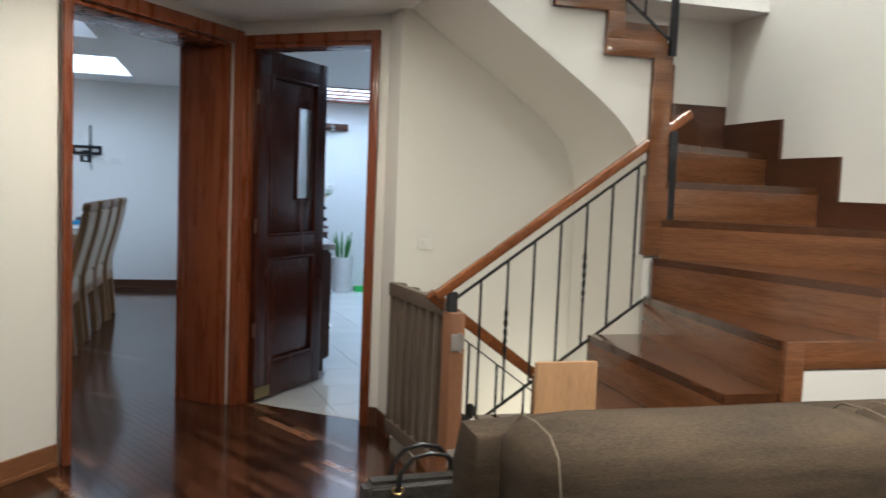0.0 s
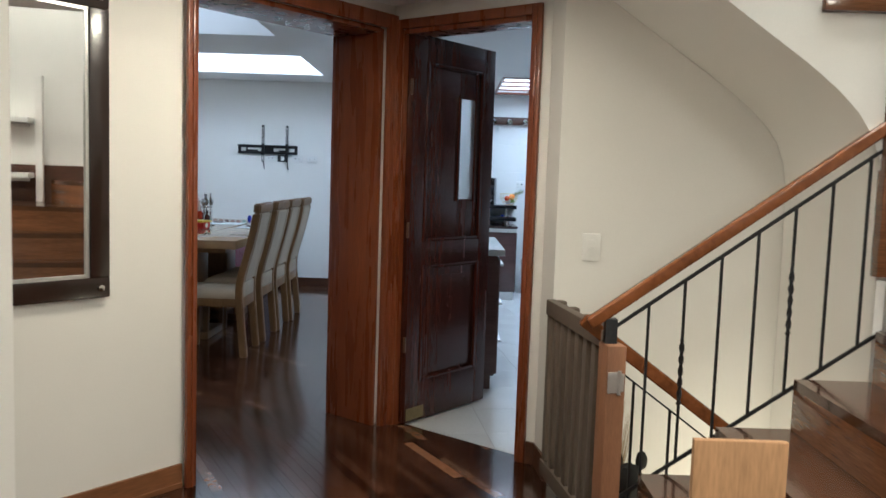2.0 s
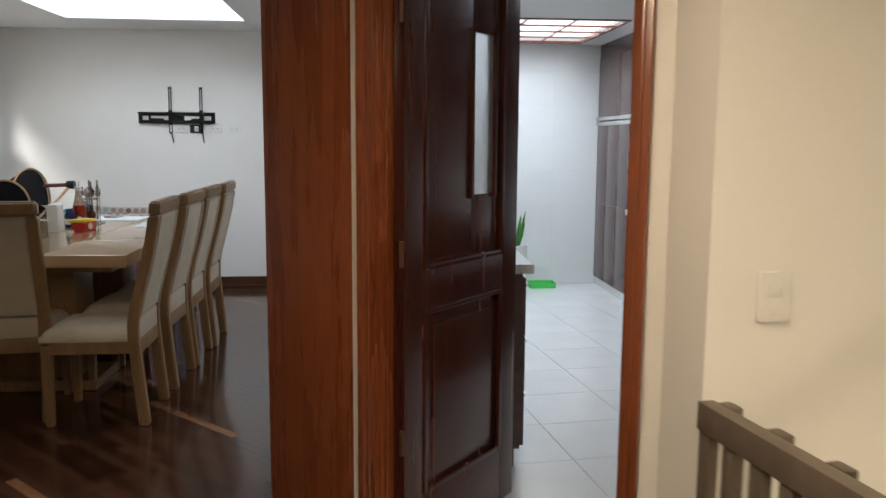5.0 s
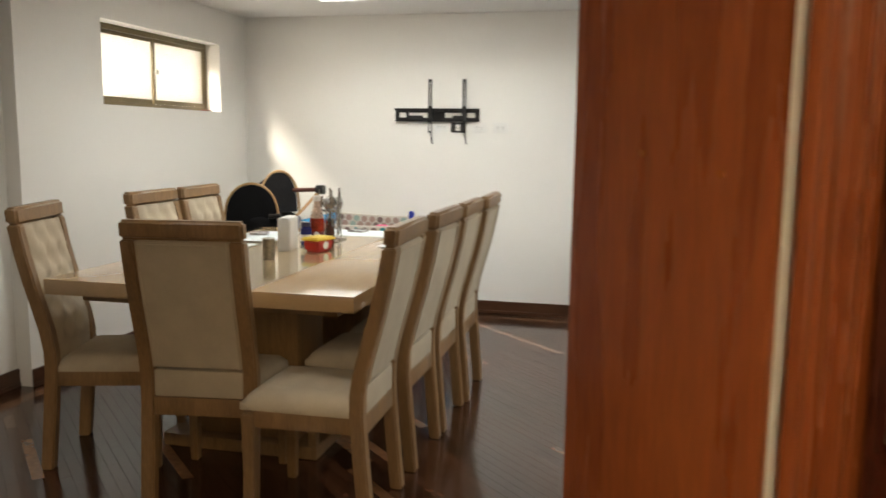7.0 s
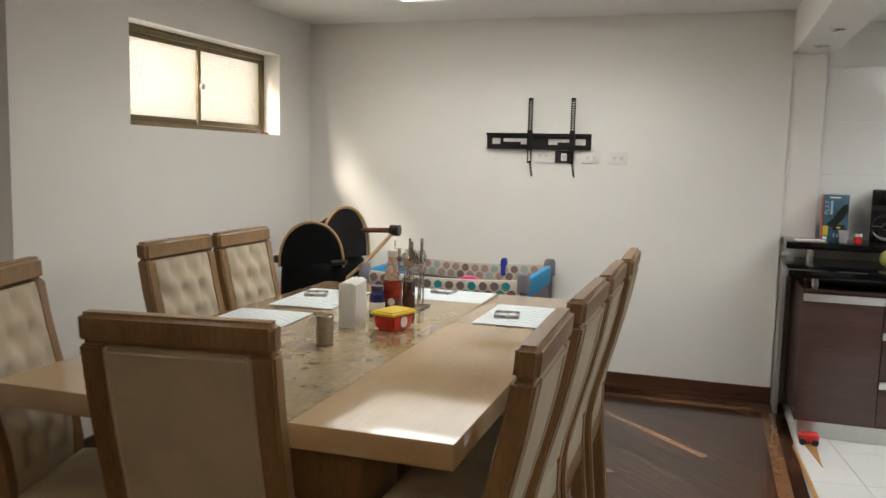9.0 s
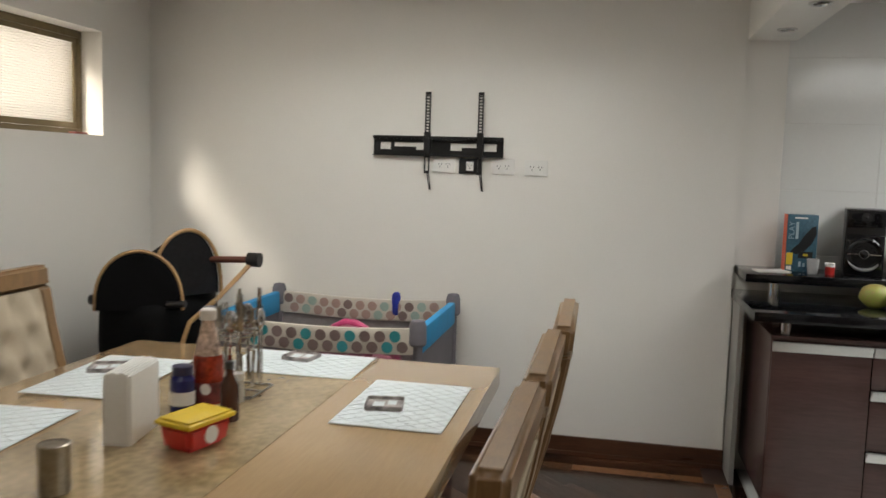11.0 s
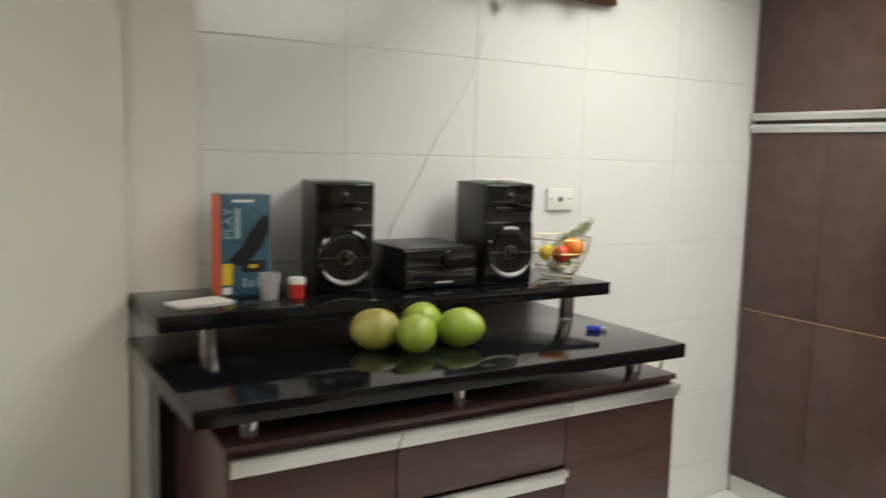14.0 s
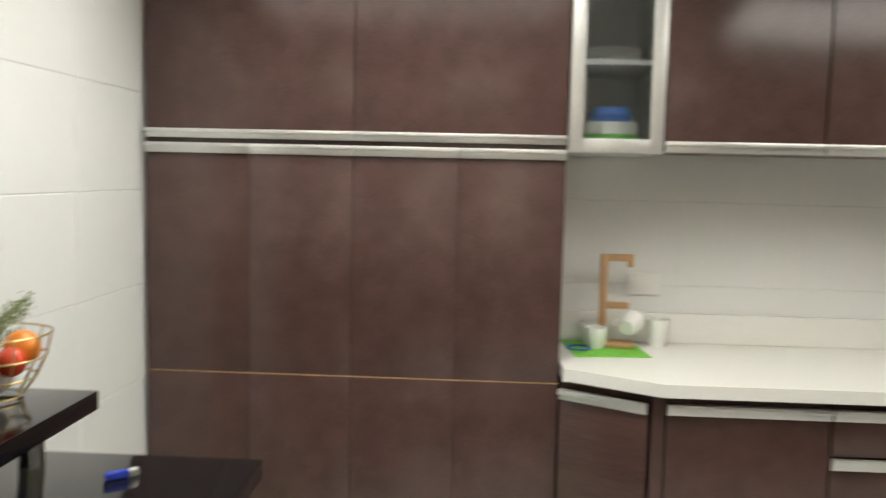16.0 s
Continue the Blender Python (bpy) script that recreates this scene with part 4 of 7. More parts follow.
part("label", lathe([(0.0380, 0.012), (0.0380, 0.062)], 28), material("ketchup_label", (0.16, 0.025, 0.025), 0.4, vary=0.4, scale=30), ket)
part("badge", lathe([(0.0, 0), (0.014, 0), (0.014, 0.0012), (0.0, 0.0012)], 20, m=pose(0.012, -0.0368, 0.048, 90)), WHITEPLASTIC, ket, "pale badge on the label")
part("cap", lathe([(0.0185, 0.214), (0.0195, 0.216), (0.0195, 0.238), (0.017, 0.241), (0.0, 0.241)], 24), material("cap_white", (0.68, 0.64, 0.60), 0.35), ket)
sau = thing("sauce_bottle", "small dark brown sauce bottle", "bottle", pose(-1.142, 8.21, ZT))
part("body", lathe([(0.0, 0), (0.022, 0), (0.023, 0.006), (0.023, 0.09), (0.010, 0.115), (0.010, 0.13)], 22), material("brown_glass", (0.06, 0.02, 0.012), 0.12), sau)
part("cap", lathe([(0.012, 0.13), (0.012, 0.148), (0.0, 0.149)], 18), BLACKPLASTIC, sau)
shk = thing("salt_shaker", "small glass salt shaker with a grey lid", "shaker", pose(-1.195, 8.36, ZT))
part("body", lathe([(0.0, 0), (0.019, 0), (0.020, 0.006), (0.017, 0.06)], 20), material("salt_filled_glass", (0.52, 0.48, 0.42), 0.12), shk)
part("lid", lathe([(0.0175, 0.06), (0.0185, 0.062), (0.0175, 0.078), (0.0, 0.081)], 20), ALU, shk)

# cutlery stand: a wire frame with spoons, forks and knives standing heads up
rack = thing("cutlery_stand", "wire stand full of steel spoons, forks and knives", "cutlery stand", pose(-1.235, 8.455, ZT))
DARKSTEEL = material("worn_cutlery_steel", (0.42, 0.41, 0.40), 0.16, metal=1.0, vary=0.08)
part("base", sweep([(-0.07, -0.07, 0.004), (0.07, -0.07, 0.004), (0.07, 0.07, 0.004), (-0.07, 0.07, 0.004)], 0.004, seg=6, closed=True), DARKSTEEL, rack)
part("base", tube(bmesh.new(), (-0.07, 0, 0.005), (0.07, 0, 0.005), 0.003), DARKSTEEL, rack)
part("post", tube(bmesh.new(), (0, 0, 0.004), (0, 0, 0.29), 0.0045), DARKSTEEL, rack)
part("ring", sweep([(0.058 * math.cos(2 * math.pi * i / 20), 0.058 * math.sin(2 * math.pi * i / 20), 0.165) for i in range(20)], 0.0035, seg=6, closed=True), DARKSTEEL, rack)
part("ring_arm", tube(bmesh.new(), (-0.058, 0, 0.165), (0.058, 0, 0.165), 0.003), DARKSTEEL, rack)


def cutlery(kind):
    """One piece of cutlery, upright, its foot at the origin and its flat side facing y."""
    bm = bmesh.new()
    rect(bm, -0.006, 0.006, -0.0012, 0.0012, 0, 0.10, 0.001)
    rect(bm, -0.003, 0.003, -0.0014, 0.0014, 0.10, 0.16, 0.001)
    if kind == "spoon":
        ret = bmesh.ops.create_uvsphere(bm, u_segments=14, v_segments=8, radius=1.0)
        for v in ret["verts"]:
            v.co = Vector((v.co.x * 0.021, v.co.y * 0.008 - 0.004 * (1 - v.co.z ** 2), 0.19 + v.co.z * 0.032))
    elif kind == "fork":
        rect(bm, -0.0115, 0.0115, -0.001, 0.001, 0.16, 0.178, 0.001)
        for k in range(4):
            rect(bm, -0.0115 + 0.0065 * k, -0.0085 + 0.0065 * k, -0.001, 0.001, 0.177, 0.218)
    else:
        rect(bm, -0.009, 0.009, -0.0009, 0.0009, 0.16, 0.262, 0.0008)
    return bm


for i, kind in enumerate(("spoon", "fork", "knife", "spoon", "fork", "fork", "spoon", "knife", "fork", "spoon", "knife", "fork")):
    a = 2 * math.pi * i / 12
    part(kind, cutlery(kind), DARKSTEEL, rack, m=pose(0.063 * math.cos(a), 0.063 * math.sin(a), 0.018 + 0.004 * (i % 3), 0, 3 * (i % 2) - 1, math.degrees(a) + 90), smooth=50)

# television bracket
TVX0, TVX1 = -1.465, -0.786
tv = thing("tv_bracket", "empty black steel television wall bracket", "tv bracket", pose(0, FAR_Y, 0))
zt, zb = 1.600, 1.508
bm = boxes((TVX0, TVX1, -0.006, -0.001, zt - 0.028, zt), (TVX0, TVX1, -0.006, -0.001, zb, zb + 0.026), (TVX0, TVX0 + 0.035, -0.006, -0.001, zb + 0.026, zt - 0.028), (TVX1 - 0.035, TVX1, -0.006, -0.001, zb + 0.026, zt - 0.028), (-1.20, -1.06, -0.006, -0.001, zb + 0.026, zt - 0.028), (TVX0 + 0.09, TVX0 + 0.11, -0.006, -0.001, zb + 0.026, zt - 0.028), (TVX1 - 0.12, TVX1 - 0.10, -0.006, -0.001, zb + 0.026, zt - 0.028), (TVX0 + 0.11, -1.24, -0.006, -0.001, zb + 0.026, zb + 0.042), (-1.0, TVX1 - 0.12, -0.006, -0.001, zb + 0.026, zb + 0.042))
part("wall_plate", bm, BLACKPLASTIC, tv)
part("lip", boxes((TVX0, TVX1, -0.028, -0.001, zt, zt + 0.005), (TVX0, TVX1, -0.028, -0.001, zb - 0.005, zb), (TVX0, TVX1, -0.028, -0.023, zt - 0.012, zt)), BLACKPLASTIC, tv)
for x in (-1.174, -0.902):
    bm = boxes((x - 0.013, x - 0.008, -0.045, -0.029, 1.42, 1.822), (x + 0.008, x + 0.013, -0.045, -0.029, 1.42, 1.822), (x - 0.013, x + 0.013, -0.045, -0.029, 1.812, 1.827), (x - 0.013, x + 0.013, -0.045, -0.029, 1.415, 1.427))
    for i in range(13):
        z = 1.62 + 0.0153 * i
        rect(bm, x - 0.009, x + 0.009, -0.045, -0.038, z, z + 0.006)
    rect(bm, x - 0.016, x + 0.016, -0.048, -0.028, 1.495, 1.622)
    part("arm", bm, BLACKPLASTIC, tv)
    part("pull_cord", sweep([(x, -0.035, 1.43), (x + 0.008, -0.03, 1.37), (x + 0.014, -0.028, 1.335), (x + 0.020, -0.028, 1.33), (x + 0.018, -0.03, 1.345), (x + 0.008, -0.032, 1.43)], 0.003, seg=6), BLACKPLASTIC, tv)
part("spring_wire", sweep([(-1.18, -0.05, 1.60), (-1.12, -0.05, 1.585), (-1.04, -0.05, 1.582), (-0.95, -0.05, 1.592), (-0.90, -0.05, 1.60)], 0.003, seg=6), BLACKPLASTIC, tv)


def outlet(x, z, w=0.115, h=0.078, dark=False):
    o = thing("wall_socket", ("dark" if dark else "white") + " double wall socket under the bracket", "socket", pose(x, FAR_Y, z), "sockets under the bracket")
    part("plate", box(-w / 2, w / 2, -0.008, 0, -h / 2, h / 2, 0.003), BLACKPLASTIC if dark else WHITEPLASTIC, o)
    k = 0.16 if dark else 0.36
    part("insert", box(-w * k, w * k, -0.0095, -0.007, -h * 0.30, h * 0.30, 0.001), WHITEPLASTIC, o)
    for s in ((0,) if dark else (-1, 1)):
        bm = bmesh.new()
        for a, b in ((-0.008, 0.004), (0.008, 0.004), (0, -0.009)):
            rect(bm, s * w * 0.18 + a - 0.0016, s * w * 0.18 + a + 0.0016, -0.0101, -0.0093, b - 0.004, b + 0.004)
        part("slot", bm, BLACKPLASTIC, o)
    return o


outlet(-1.09, 1.462)
outlet(-0.955, 1.458, dark=True)
outlet(-0.785, 1.460)
outlet(-0.617, 1.458)
sk = thing("wall_socket", "white wall socket low on the wall", "socket", pose(LEFT_X - 0.09, 7.50, 0.255, 0, 0, 90))
part("plate", box(-0.058, 0.058, -0.008, 0, -0.038, 0.038, 0.003), WHITEPLASTIC, sk)
part("insert", box(-0.04, 0.04, -0.0095, -0.007, -0.02, 0.02, 0.001), WHITEPLASTIC, sk)

# ---- kitchen ----
FX = 2.765      # front of the tall and wall units
LXF = 2.60      # front of the base units


def strip_handle(bm, y0, y1, z0, z1, x):
    """An aluminium grip rail along the edge of a front that faces -x."""
    rect(bm, x - 0.022, x, y0, y1, z0 + (z1 - z0) * 0.55, z1, 0.003)
    rect(bm, x - 0.010, x, y0, y1, z0, z1, 0.002)
    return bm


# barred roof light
lid = thing("roof_light", "barred kitchen roof light with opal glazing", "roof light")
part("glazing", box(KS[0] - 0.02, KS[1] + 0.02, KS[2] - 0.02, KS[3] + 0.02, KITCHEN_Z + 0.17, KITCHEN_Z + 0.19), OPAL, lid)
part("curb", boxes((KS[0] - 0.03, KS[0], KS[2] - 0.03, KS[3] + 0.03, KITCHEN_Z + 0.1, KITCHEN_Z + 0.17), (KS[1], KS[1] + 0.03, KS[2] - 0.03, KS[3] + 0.03, KITCHEN_Z + 0.1, KITCHEN_Z + 0.17), (KS[0], KS[1], KS[2] - 0.03, KS[2], KITCHEN_Z + 0.1, KITCHEN_Z + 0.17), (KS[0], KS[1], KS[3], KS[3] + 0.03, KITCHEN_Z + 0.1, KITCHEN_Z + 0.17)), CEIL, lid)
F = 0.028
part("frame", boxes((KS[0], KS[0] + F, KS[2], KS[3], KITCHEN_Z - 0.010, KITCHEN_Z + 0.012), (KS[1] - F, KS[1], KS[2], KS[3], KITCHEN_Z - 0.010, KITCHEN_Z + 0.012), (KS[0] + F, KS[1] - F, KS[2], KS[2] + F, KITCHEN_Z - 0.010, KITCHEN_Z + 0.012), (KS[0] + F, KS[1] - F, KS[3] - F, KS[3], KITCHEN_Z - 0.010, KITCHEN_Z + 0.012)), MAHOG, lid)
for i in range(3):
    y = KS[2] + F + (KS[3] - KS[2] - 2 * F) * (i + 1) / 4
    part("bar", box(KS[0] + F, KS[1] - F, y - 0.011, y + 0.011, KITCHEN_Z - 0.006, KITCHEN_Z + 0.006), MAHOG, lid)
for i in range(2):
    x = KS[0] + (KS[1] - KS[0]) * (i + 1) / 3
    part("bar", box(x - 0.009, x + 0.009, KS[2] + F, KS[3] - F, KITCHEN_Z + 0.0065, KITCHEN_Z + 0.014), MAHOG, lid)
# extra glowing opal sheet added close above the bars, to whiten the gaps
part("diffuser", box(KS[0] + 0.002, KS[1] - 0.002, KS[2] + 0.002, KS[3] - 0.002, KITCHEN_Z + 0.05, KITCHEN_Z + 0.056), OPAL, lid).visible_shadow = False

# tall unit: four columns, two heights of doors below, one above
TY = [10.525 - 0.339 * i for i in range(5)]
tall = thing("tall_cabinet", "tall dark brown cabinet with aluminium grip rails", "cabinet")
part("body", box(FX + 0.02, RIGHT_X - 0.002, TY[4], TY[0] + 0.008, 0.0, KITCHEN_Z - 0.002), CAB, tall)
part("plinth", box(FX + 0.012, FX + 0.02, TY[4], TY[0], 0, 0.075), ALU, tall, "aluminium plinth")
for i in range(4):
    y1, y0 = TY[i], TY[i + 1]
    g = 0.0009
    part("door", box(FX, FX + 0.018, y0 + g, y1 - g, 0.08, 0.793, 0.0015), CAB, tall)
    d = part("door", box(FX, FX + 0.018, y0 + g, y1 - g, 0.797, 1.540, 0.0015), CAB, tall)
    part("grip_rail", strip_handle(bmesh.new(), y0 + 0.001, y1 - 0.001, 1.514, 1.546, FX), ALU, d, "aluminium grip rail")
for y0, y1 in ((TY[4], TY[2]), (TY[2], TY[0])):
    d = part("upper_door", box(FX, FX + 0.018, y0 + 0.0015, y1 - 0.0015, 1.568, 2.12, 0.0015), CAB, tall)
    part("grip_rail", strip_handle(bmesh.new(), y0 + 0.001, y1 - 0.001, 1.562, 1.591, FX), ALU, d, "aluminium grip rail")
part("edge_line", box(FX - 0.0008, FX + 0.002, TY[4] + 0.001, TY[0] - 0.001, 0.7935, 0.7965), PINE, tall)
part("filler", box(FX + 0.006, FX + 0.02, TY[4], TY[0], 2.123, KITCHEN_Z - 0.002), CAB, tall)

# wall units along the worktop
def wall_unit(y0, y1, z0, z1, label):
    u = thing("wall_cabinet", label, "cabinet", None, "wall cabinets")
    part("body", box(FX + 0.02, RIGHT_X - 0.002, y0, y1, z0 + 0.004, z1), CAB, u)
    d = part("door", box(FX, FX + 0.018, y0 + 0.0015, y1 - 0.0015, z0 + 0.01, z1, 0.0015), CAB, u)
    part("grip_rail", strip_handle(bmesh.new(), y0 + 0.001, y1 - 0.001, z0, z0 + 0.034, FX), ALU, d, "aluminium grip rail")
    return u


def glass_unit(y0, y1, z0, z1):
    u = thing("glass_cabinet", "wall cabinet with aluminium framed frosted glass door", "cabinet", None, "wall cabinets")
    part("body", boxes((FX + 0.024, RIGHT_X - 0.002, y0, y0 + 0.016, z0, z1), (FX + 0.024, RIGHT_X - 0.002, y1 - 0.016, y1, z0, z1), (FX + 0.024, RIGHT_X - 0.002, y0 + 0.016, y1 - 0.016, z0, z0 + 0.016), (FX + 0.024, RIGHT_X - 0.002, y0 + 0.016, y1 - 0.016, z1 - 0.016, z1), (RIGHT_X - 0.02, RIGHT_X - 0.002, y0 + 0.016, y1 - 0.016, z0 + 0.016, z1 - 0.016)), CABIN, u, "pale cabinet inside")
    zm = z0 + (z1 - z0) * 0.5
    part("shelf", box(FX + 0.06, RIGHT_X - 0.02, y0 + 0.016, y1 - 0.016, zm - 0.008, zm + 0.008), CABIN, u)
    w = 0.045
    d = part("door_frame", boxes((FX, FX + 0.022, y0 + 0.001, y0 + w, z0, z1), (FX, FX + 0.022, y1 - w, y1 - 0.001, z0, z1), (FX, FX + 0.022, y0 + w, y1 - w, z0, z0 + w), (FX, FX + 0.022, y0 + w, y1 - w, z1 - w, z1), bevel=0.004), ALU, u, "aluminium door frame")
    p = part("pane", box(FX + 0.008, FX + 0.013, y0 + w, y1 - w, z0 + w, z1 - w), glass("lightly_frosted", (0.93, 0.96, 0.96), 0.16) if "lightly_frosted" not in bpy.data.materials else bpy.data.materials["lightly_frosted"], d)
    return u


glass_unit(8.868, 9.165, 1.54, 2.12)
wall_unit(8.375, 8.865, 1.546, 2.12, "dark brown wall cabinet with aluminium grip rail")
wall_unit(7.97, 8.372, 1.546, 2.12, "dark brown wall cabinet with aluminium grip rail")
glass_unit(7.67, 7.966, 1.72, 2.12)
wall_unit(7.18, 7.667, 1.72, 2.12, "dark brown wall cabinet above the cooker hood")
wall_unit(6.60, 7.177, 1.525, 2.12, "dark brown wall cabinet with aluminium grip rail")
wall_unit(6.00, 6.597, 1.525, 2.12, "dark brown wall cabinet with aluminium grip rail")
struct("bulkhead", box(FX + 0.004, RIGHT_X, 6.0, 9.165, 2.123, KITCHEN_Z - 0.001), CAB, "dark brown filler above the wall cabinets", "trim")
# contents seen through the glass
cont = thing("plate_stack", "stack of white plates behind frosted glass", "plates", pose(2.98, 9.01, 1.838))
for i in range(4):
    part("plate", lathe([(0.0, 0.002 + 0.012 * i), (0.06, 0.002 + 0.012 * i), (0.10, 0.012 + 0.012 * i), (0.10, 0.015 + 0.012 * i), (0.0, 0.008 + 0.012 * i)], 28), WHITEPLASTIC, cont)
bag = thing("rice_bag", "blue, white and green plastic bag", "bag", pose(2.95, 9.01, 1.5565))
for k, (z0, z1, mt) in enumerate(((0.0, 0.05, material("bag_green", (0.10, 0.45, 0.06), 0.35)), (0.05, 0.09, WHITEPLASTIC), (0.09, 0.14, material("bag_blue", (0.08, 0.22, 0.62), 0.35)))):
    part("band", lathe([(0.075 - 0.02 * (k == 2), z0), (0.09 - 0.012 * k, (z0 + z1) / 2), (0.078 - 0.03 * (k == 2), z1)], 20, m=Matrix.Diagonal((1, 1.15, 1, 1))), mt, bag)

# cooker hood
hood = thing("cooker_hood", "curved stainless steel cooker hood", "cooker hood")
prof = [(2.70 + 0.50, 1.56), (2.72, 1.56), (2.68, 1.575), (2.67, 1.60), (2.69, 1.635), (2.76, 1.67), (2.90, 1.695), (3.19, 1.70)]
part("canopy", prism(prof, 7.20, 7.94, "xzy"), STEEL, hood)
part("control_strip", box(2.664, 2.672, 7.4, 7.74, 1.588, 1.606), BLACKPLASTIC, hood)

# base units
def base_unit(y0, y1, fronts, label):
    u = thing("base_cabinet", label, "cabinet", None, "base cabinets")
    part("body", box(LXF + 0.02, RIGHT_X - 0.002, y0, y1, 0.09, 0.818), CAB, u)
    part("plinth", box(LXF + 0.04, LXF + 0.05, y0, y1, 0, 0.09), ALU, u, "aluminium plinth")
    for z0, z1, ya, yb in fronts:
        d = part("drawer" if z1 - z0 < 0.4 else "door", box(LXF, LXF + 0.018, ya + 0.002, yb - 0.002, z0, z1 - 0.005, 0.0015), CAB, u)
        part("grip_rail", strip_handle(bmesh.new(), ya + 0.002, yb - 0.002, z1 - 0.036, z1, LXF), ALU, d, "aluminium grip rail")
    return u


def drawers(y0, y1):
    return [(0.10, 0.30, y0, y1), (0.305, 0.475, y0, y1), (0.48, 0.64, y0, y1), (0.645, 0.79, y0, y1)]


base_unit(8.37, 8.86, [(0.10, 0.79, 8.37, 8.86)], "dark brown base cabinet with one door")
base_unit(8.00, 8.367, drawers(8.00, 8.367), "dark brown base cabinet with four drawers")
base_unit(7.20, 7.997, [(0.10, 0.79, 7.60, 7.997), (0.10, 0.79, 7.20, 7.60)], "dark brown base cabinet under the hob")
base_unit(6.30, 7.197, [(0.10, 0.79, 6.75, 7.197), (0.10, 0.79, 6.30, 6.75)], "dark brown base cabinet with two doors")
base_unit(5.40, 6.297, [(0.10, 0.79, 5.85, 6.297), (0.10, 0.79, 5.40, 5.85)], "dark brown base cabinet with two doors")
# angled corner unit beside the tall cabinet
cu = thing("corner_cabinet", "angled dark brown base cabinet beside the tall unit", "cabinet")
part("body", prism([(2.78, 9.164), (2.64, 8.93), (2.64, 8.863), (3.19, 8.863), (3.19, 9.164)], 0.09, 0.818), CAB, cu)
A, B = Vector((2.755, 9.16, 0)), Vector((2.605, 8.905, 0))
MA = Matrix.Translation(A) @ (B - A).to_track_quat("X", "Z").to_matrix().to_4x4()
L = (B - A).length
d = part("door", box(0.004, L - 0.004, -0.018, 0.0, 0.10, 0.785, 0.0015), CAB, cu, m=MA)
part("grip_rail", boxes((0.004, L - 0.004, -0.038, -0.018, 0.772, 0.79), (0.004, L - 0.004, -0.026, -0.018, 0.754, 0.79), bevel=0.002), ALU, cu, "aluminium grip rail", MA)
part("post", box(2.60, 2.64, 8.864, 8.90, 0.09, 0.818), CAB, cu)
part("plinth", box(2.66, 2.67, 8.87, 9.1, 0, 0.09), ALU, cu)
# worktop
top = solo("worktop", prism([(3.188, 9.163), (2.70, 9.163), (2.69, 9.13), (2.545, 8.885), (2.545, 5.38), (3.188, 5.38)], 0.82, 0.86), QUARTZ, "white quartz worktop along the kitchen wall", "worktop")
solo("upstand", box(3.17, 3.188, 5.40, 9.163, 0.8605, 0.97, 0.002), QUARTZ, "white quartz upstand behind the worktop", "upstand")
hob = thing("gas_hob", "black glass gas hob on the worktop", "hob", pose(2.86, 7.62, 0.8602))
part("glass_plate", box(-0.25, 0.25, -0.33, 0.33, 0, 0.008, 0.003), GLOSSBLACK, hob)
for x in (-0.12, 0.12):
    for y in (-0.17, 0.17):
        part("burner", lathe([(0.0, 0.008), (0.045, 0.008), (0.045, 0.02), (0.03, 0.028), (0.0, 0.028)], 20, m=pose(x, y, 0)), STEEL, hob)
        bm = bmesh.new()
        for a in (0, 90):
            rect(bm, -0.085, 0.085, -0.005, 0.005, 0.034, 0.046, 0.001, 1, pose(x, y, 0, 0, 0, a))
        for a in range(4):
            rect(bm, 0.075, 0.085, -0.005, 0.005, 0.008, 0.036, 0, 1, pose(x, y, 0, 0, 0, 90 * a))
        part("pan_support", bm, BLACKPLASTIC, hob)
for i in range(4):
    part("knob", lathe([(0.016, 0.008), (0.015, 0.028), (0.0, 0.03)], 16, m=pose(-0.21, -0.15 + 0.1 * i, 0)), ALU, hob)
# things on the worktop
GREEN = material("green_mat", (0.16, 0.52, 0.06), 0.6, vary=0.15, scale=14)
solo("green_mat", box(-0.14, 0.14, -0.13, 0.13, 0, 0.003, 0.001), GREEN, "bright green printed mat on the worktop", "mat", pose(3.03, 8.99, 0.8603, 0, 0, 6))
ZW = 0.8635
mug = thing("mug_stand", "pale wooden mug stand with a hanging cup", "mug stand", pose(3.075, 8.95, ZW, 0, 0, -90))
part("base", box(-0.07, 0.07, -0.05, 0.05, 0, 0.015, 0.004), PINE, mug)
part("post", boxes((-0.055, -0.03, -0.012, 0.012, 0.015, 0.33), bevel=0.003), PINE, mug)
part("arm", boxes((-0.03, 0.06, -0.012, 0.012, 0.305, 0.33), (0.04, 0.06, -0.012, 0.012, 0.285, 0.305), (-0.03, 0.05, -0.012, 0.012, 0.135, 0.158), bevel=0.003), PINE, mug)


def cup(m, label, handle=True):
    c = thing("cup", label, "cup", m, "white cups")
    part("body", lathe([(0.0, 0.0), (0.026, 0.0), (0.034, 0.02), (0.038, 0.055), (0.038, 0.075), (0.035, 0.075), (0.034, 0.02), (0.0, 0.006)], 24), WHITEPLASTIC, c)
    if handle:
        part("handle", sweep([(0.036, 0, 0.062), (0.056, 0, 0.06), (0.062, 0, 0.04), (0.052, 0, 0.02), (0.034, 0, 0.018)], 0.004, seg=8), WHITEPLASTIC, c)
    return c


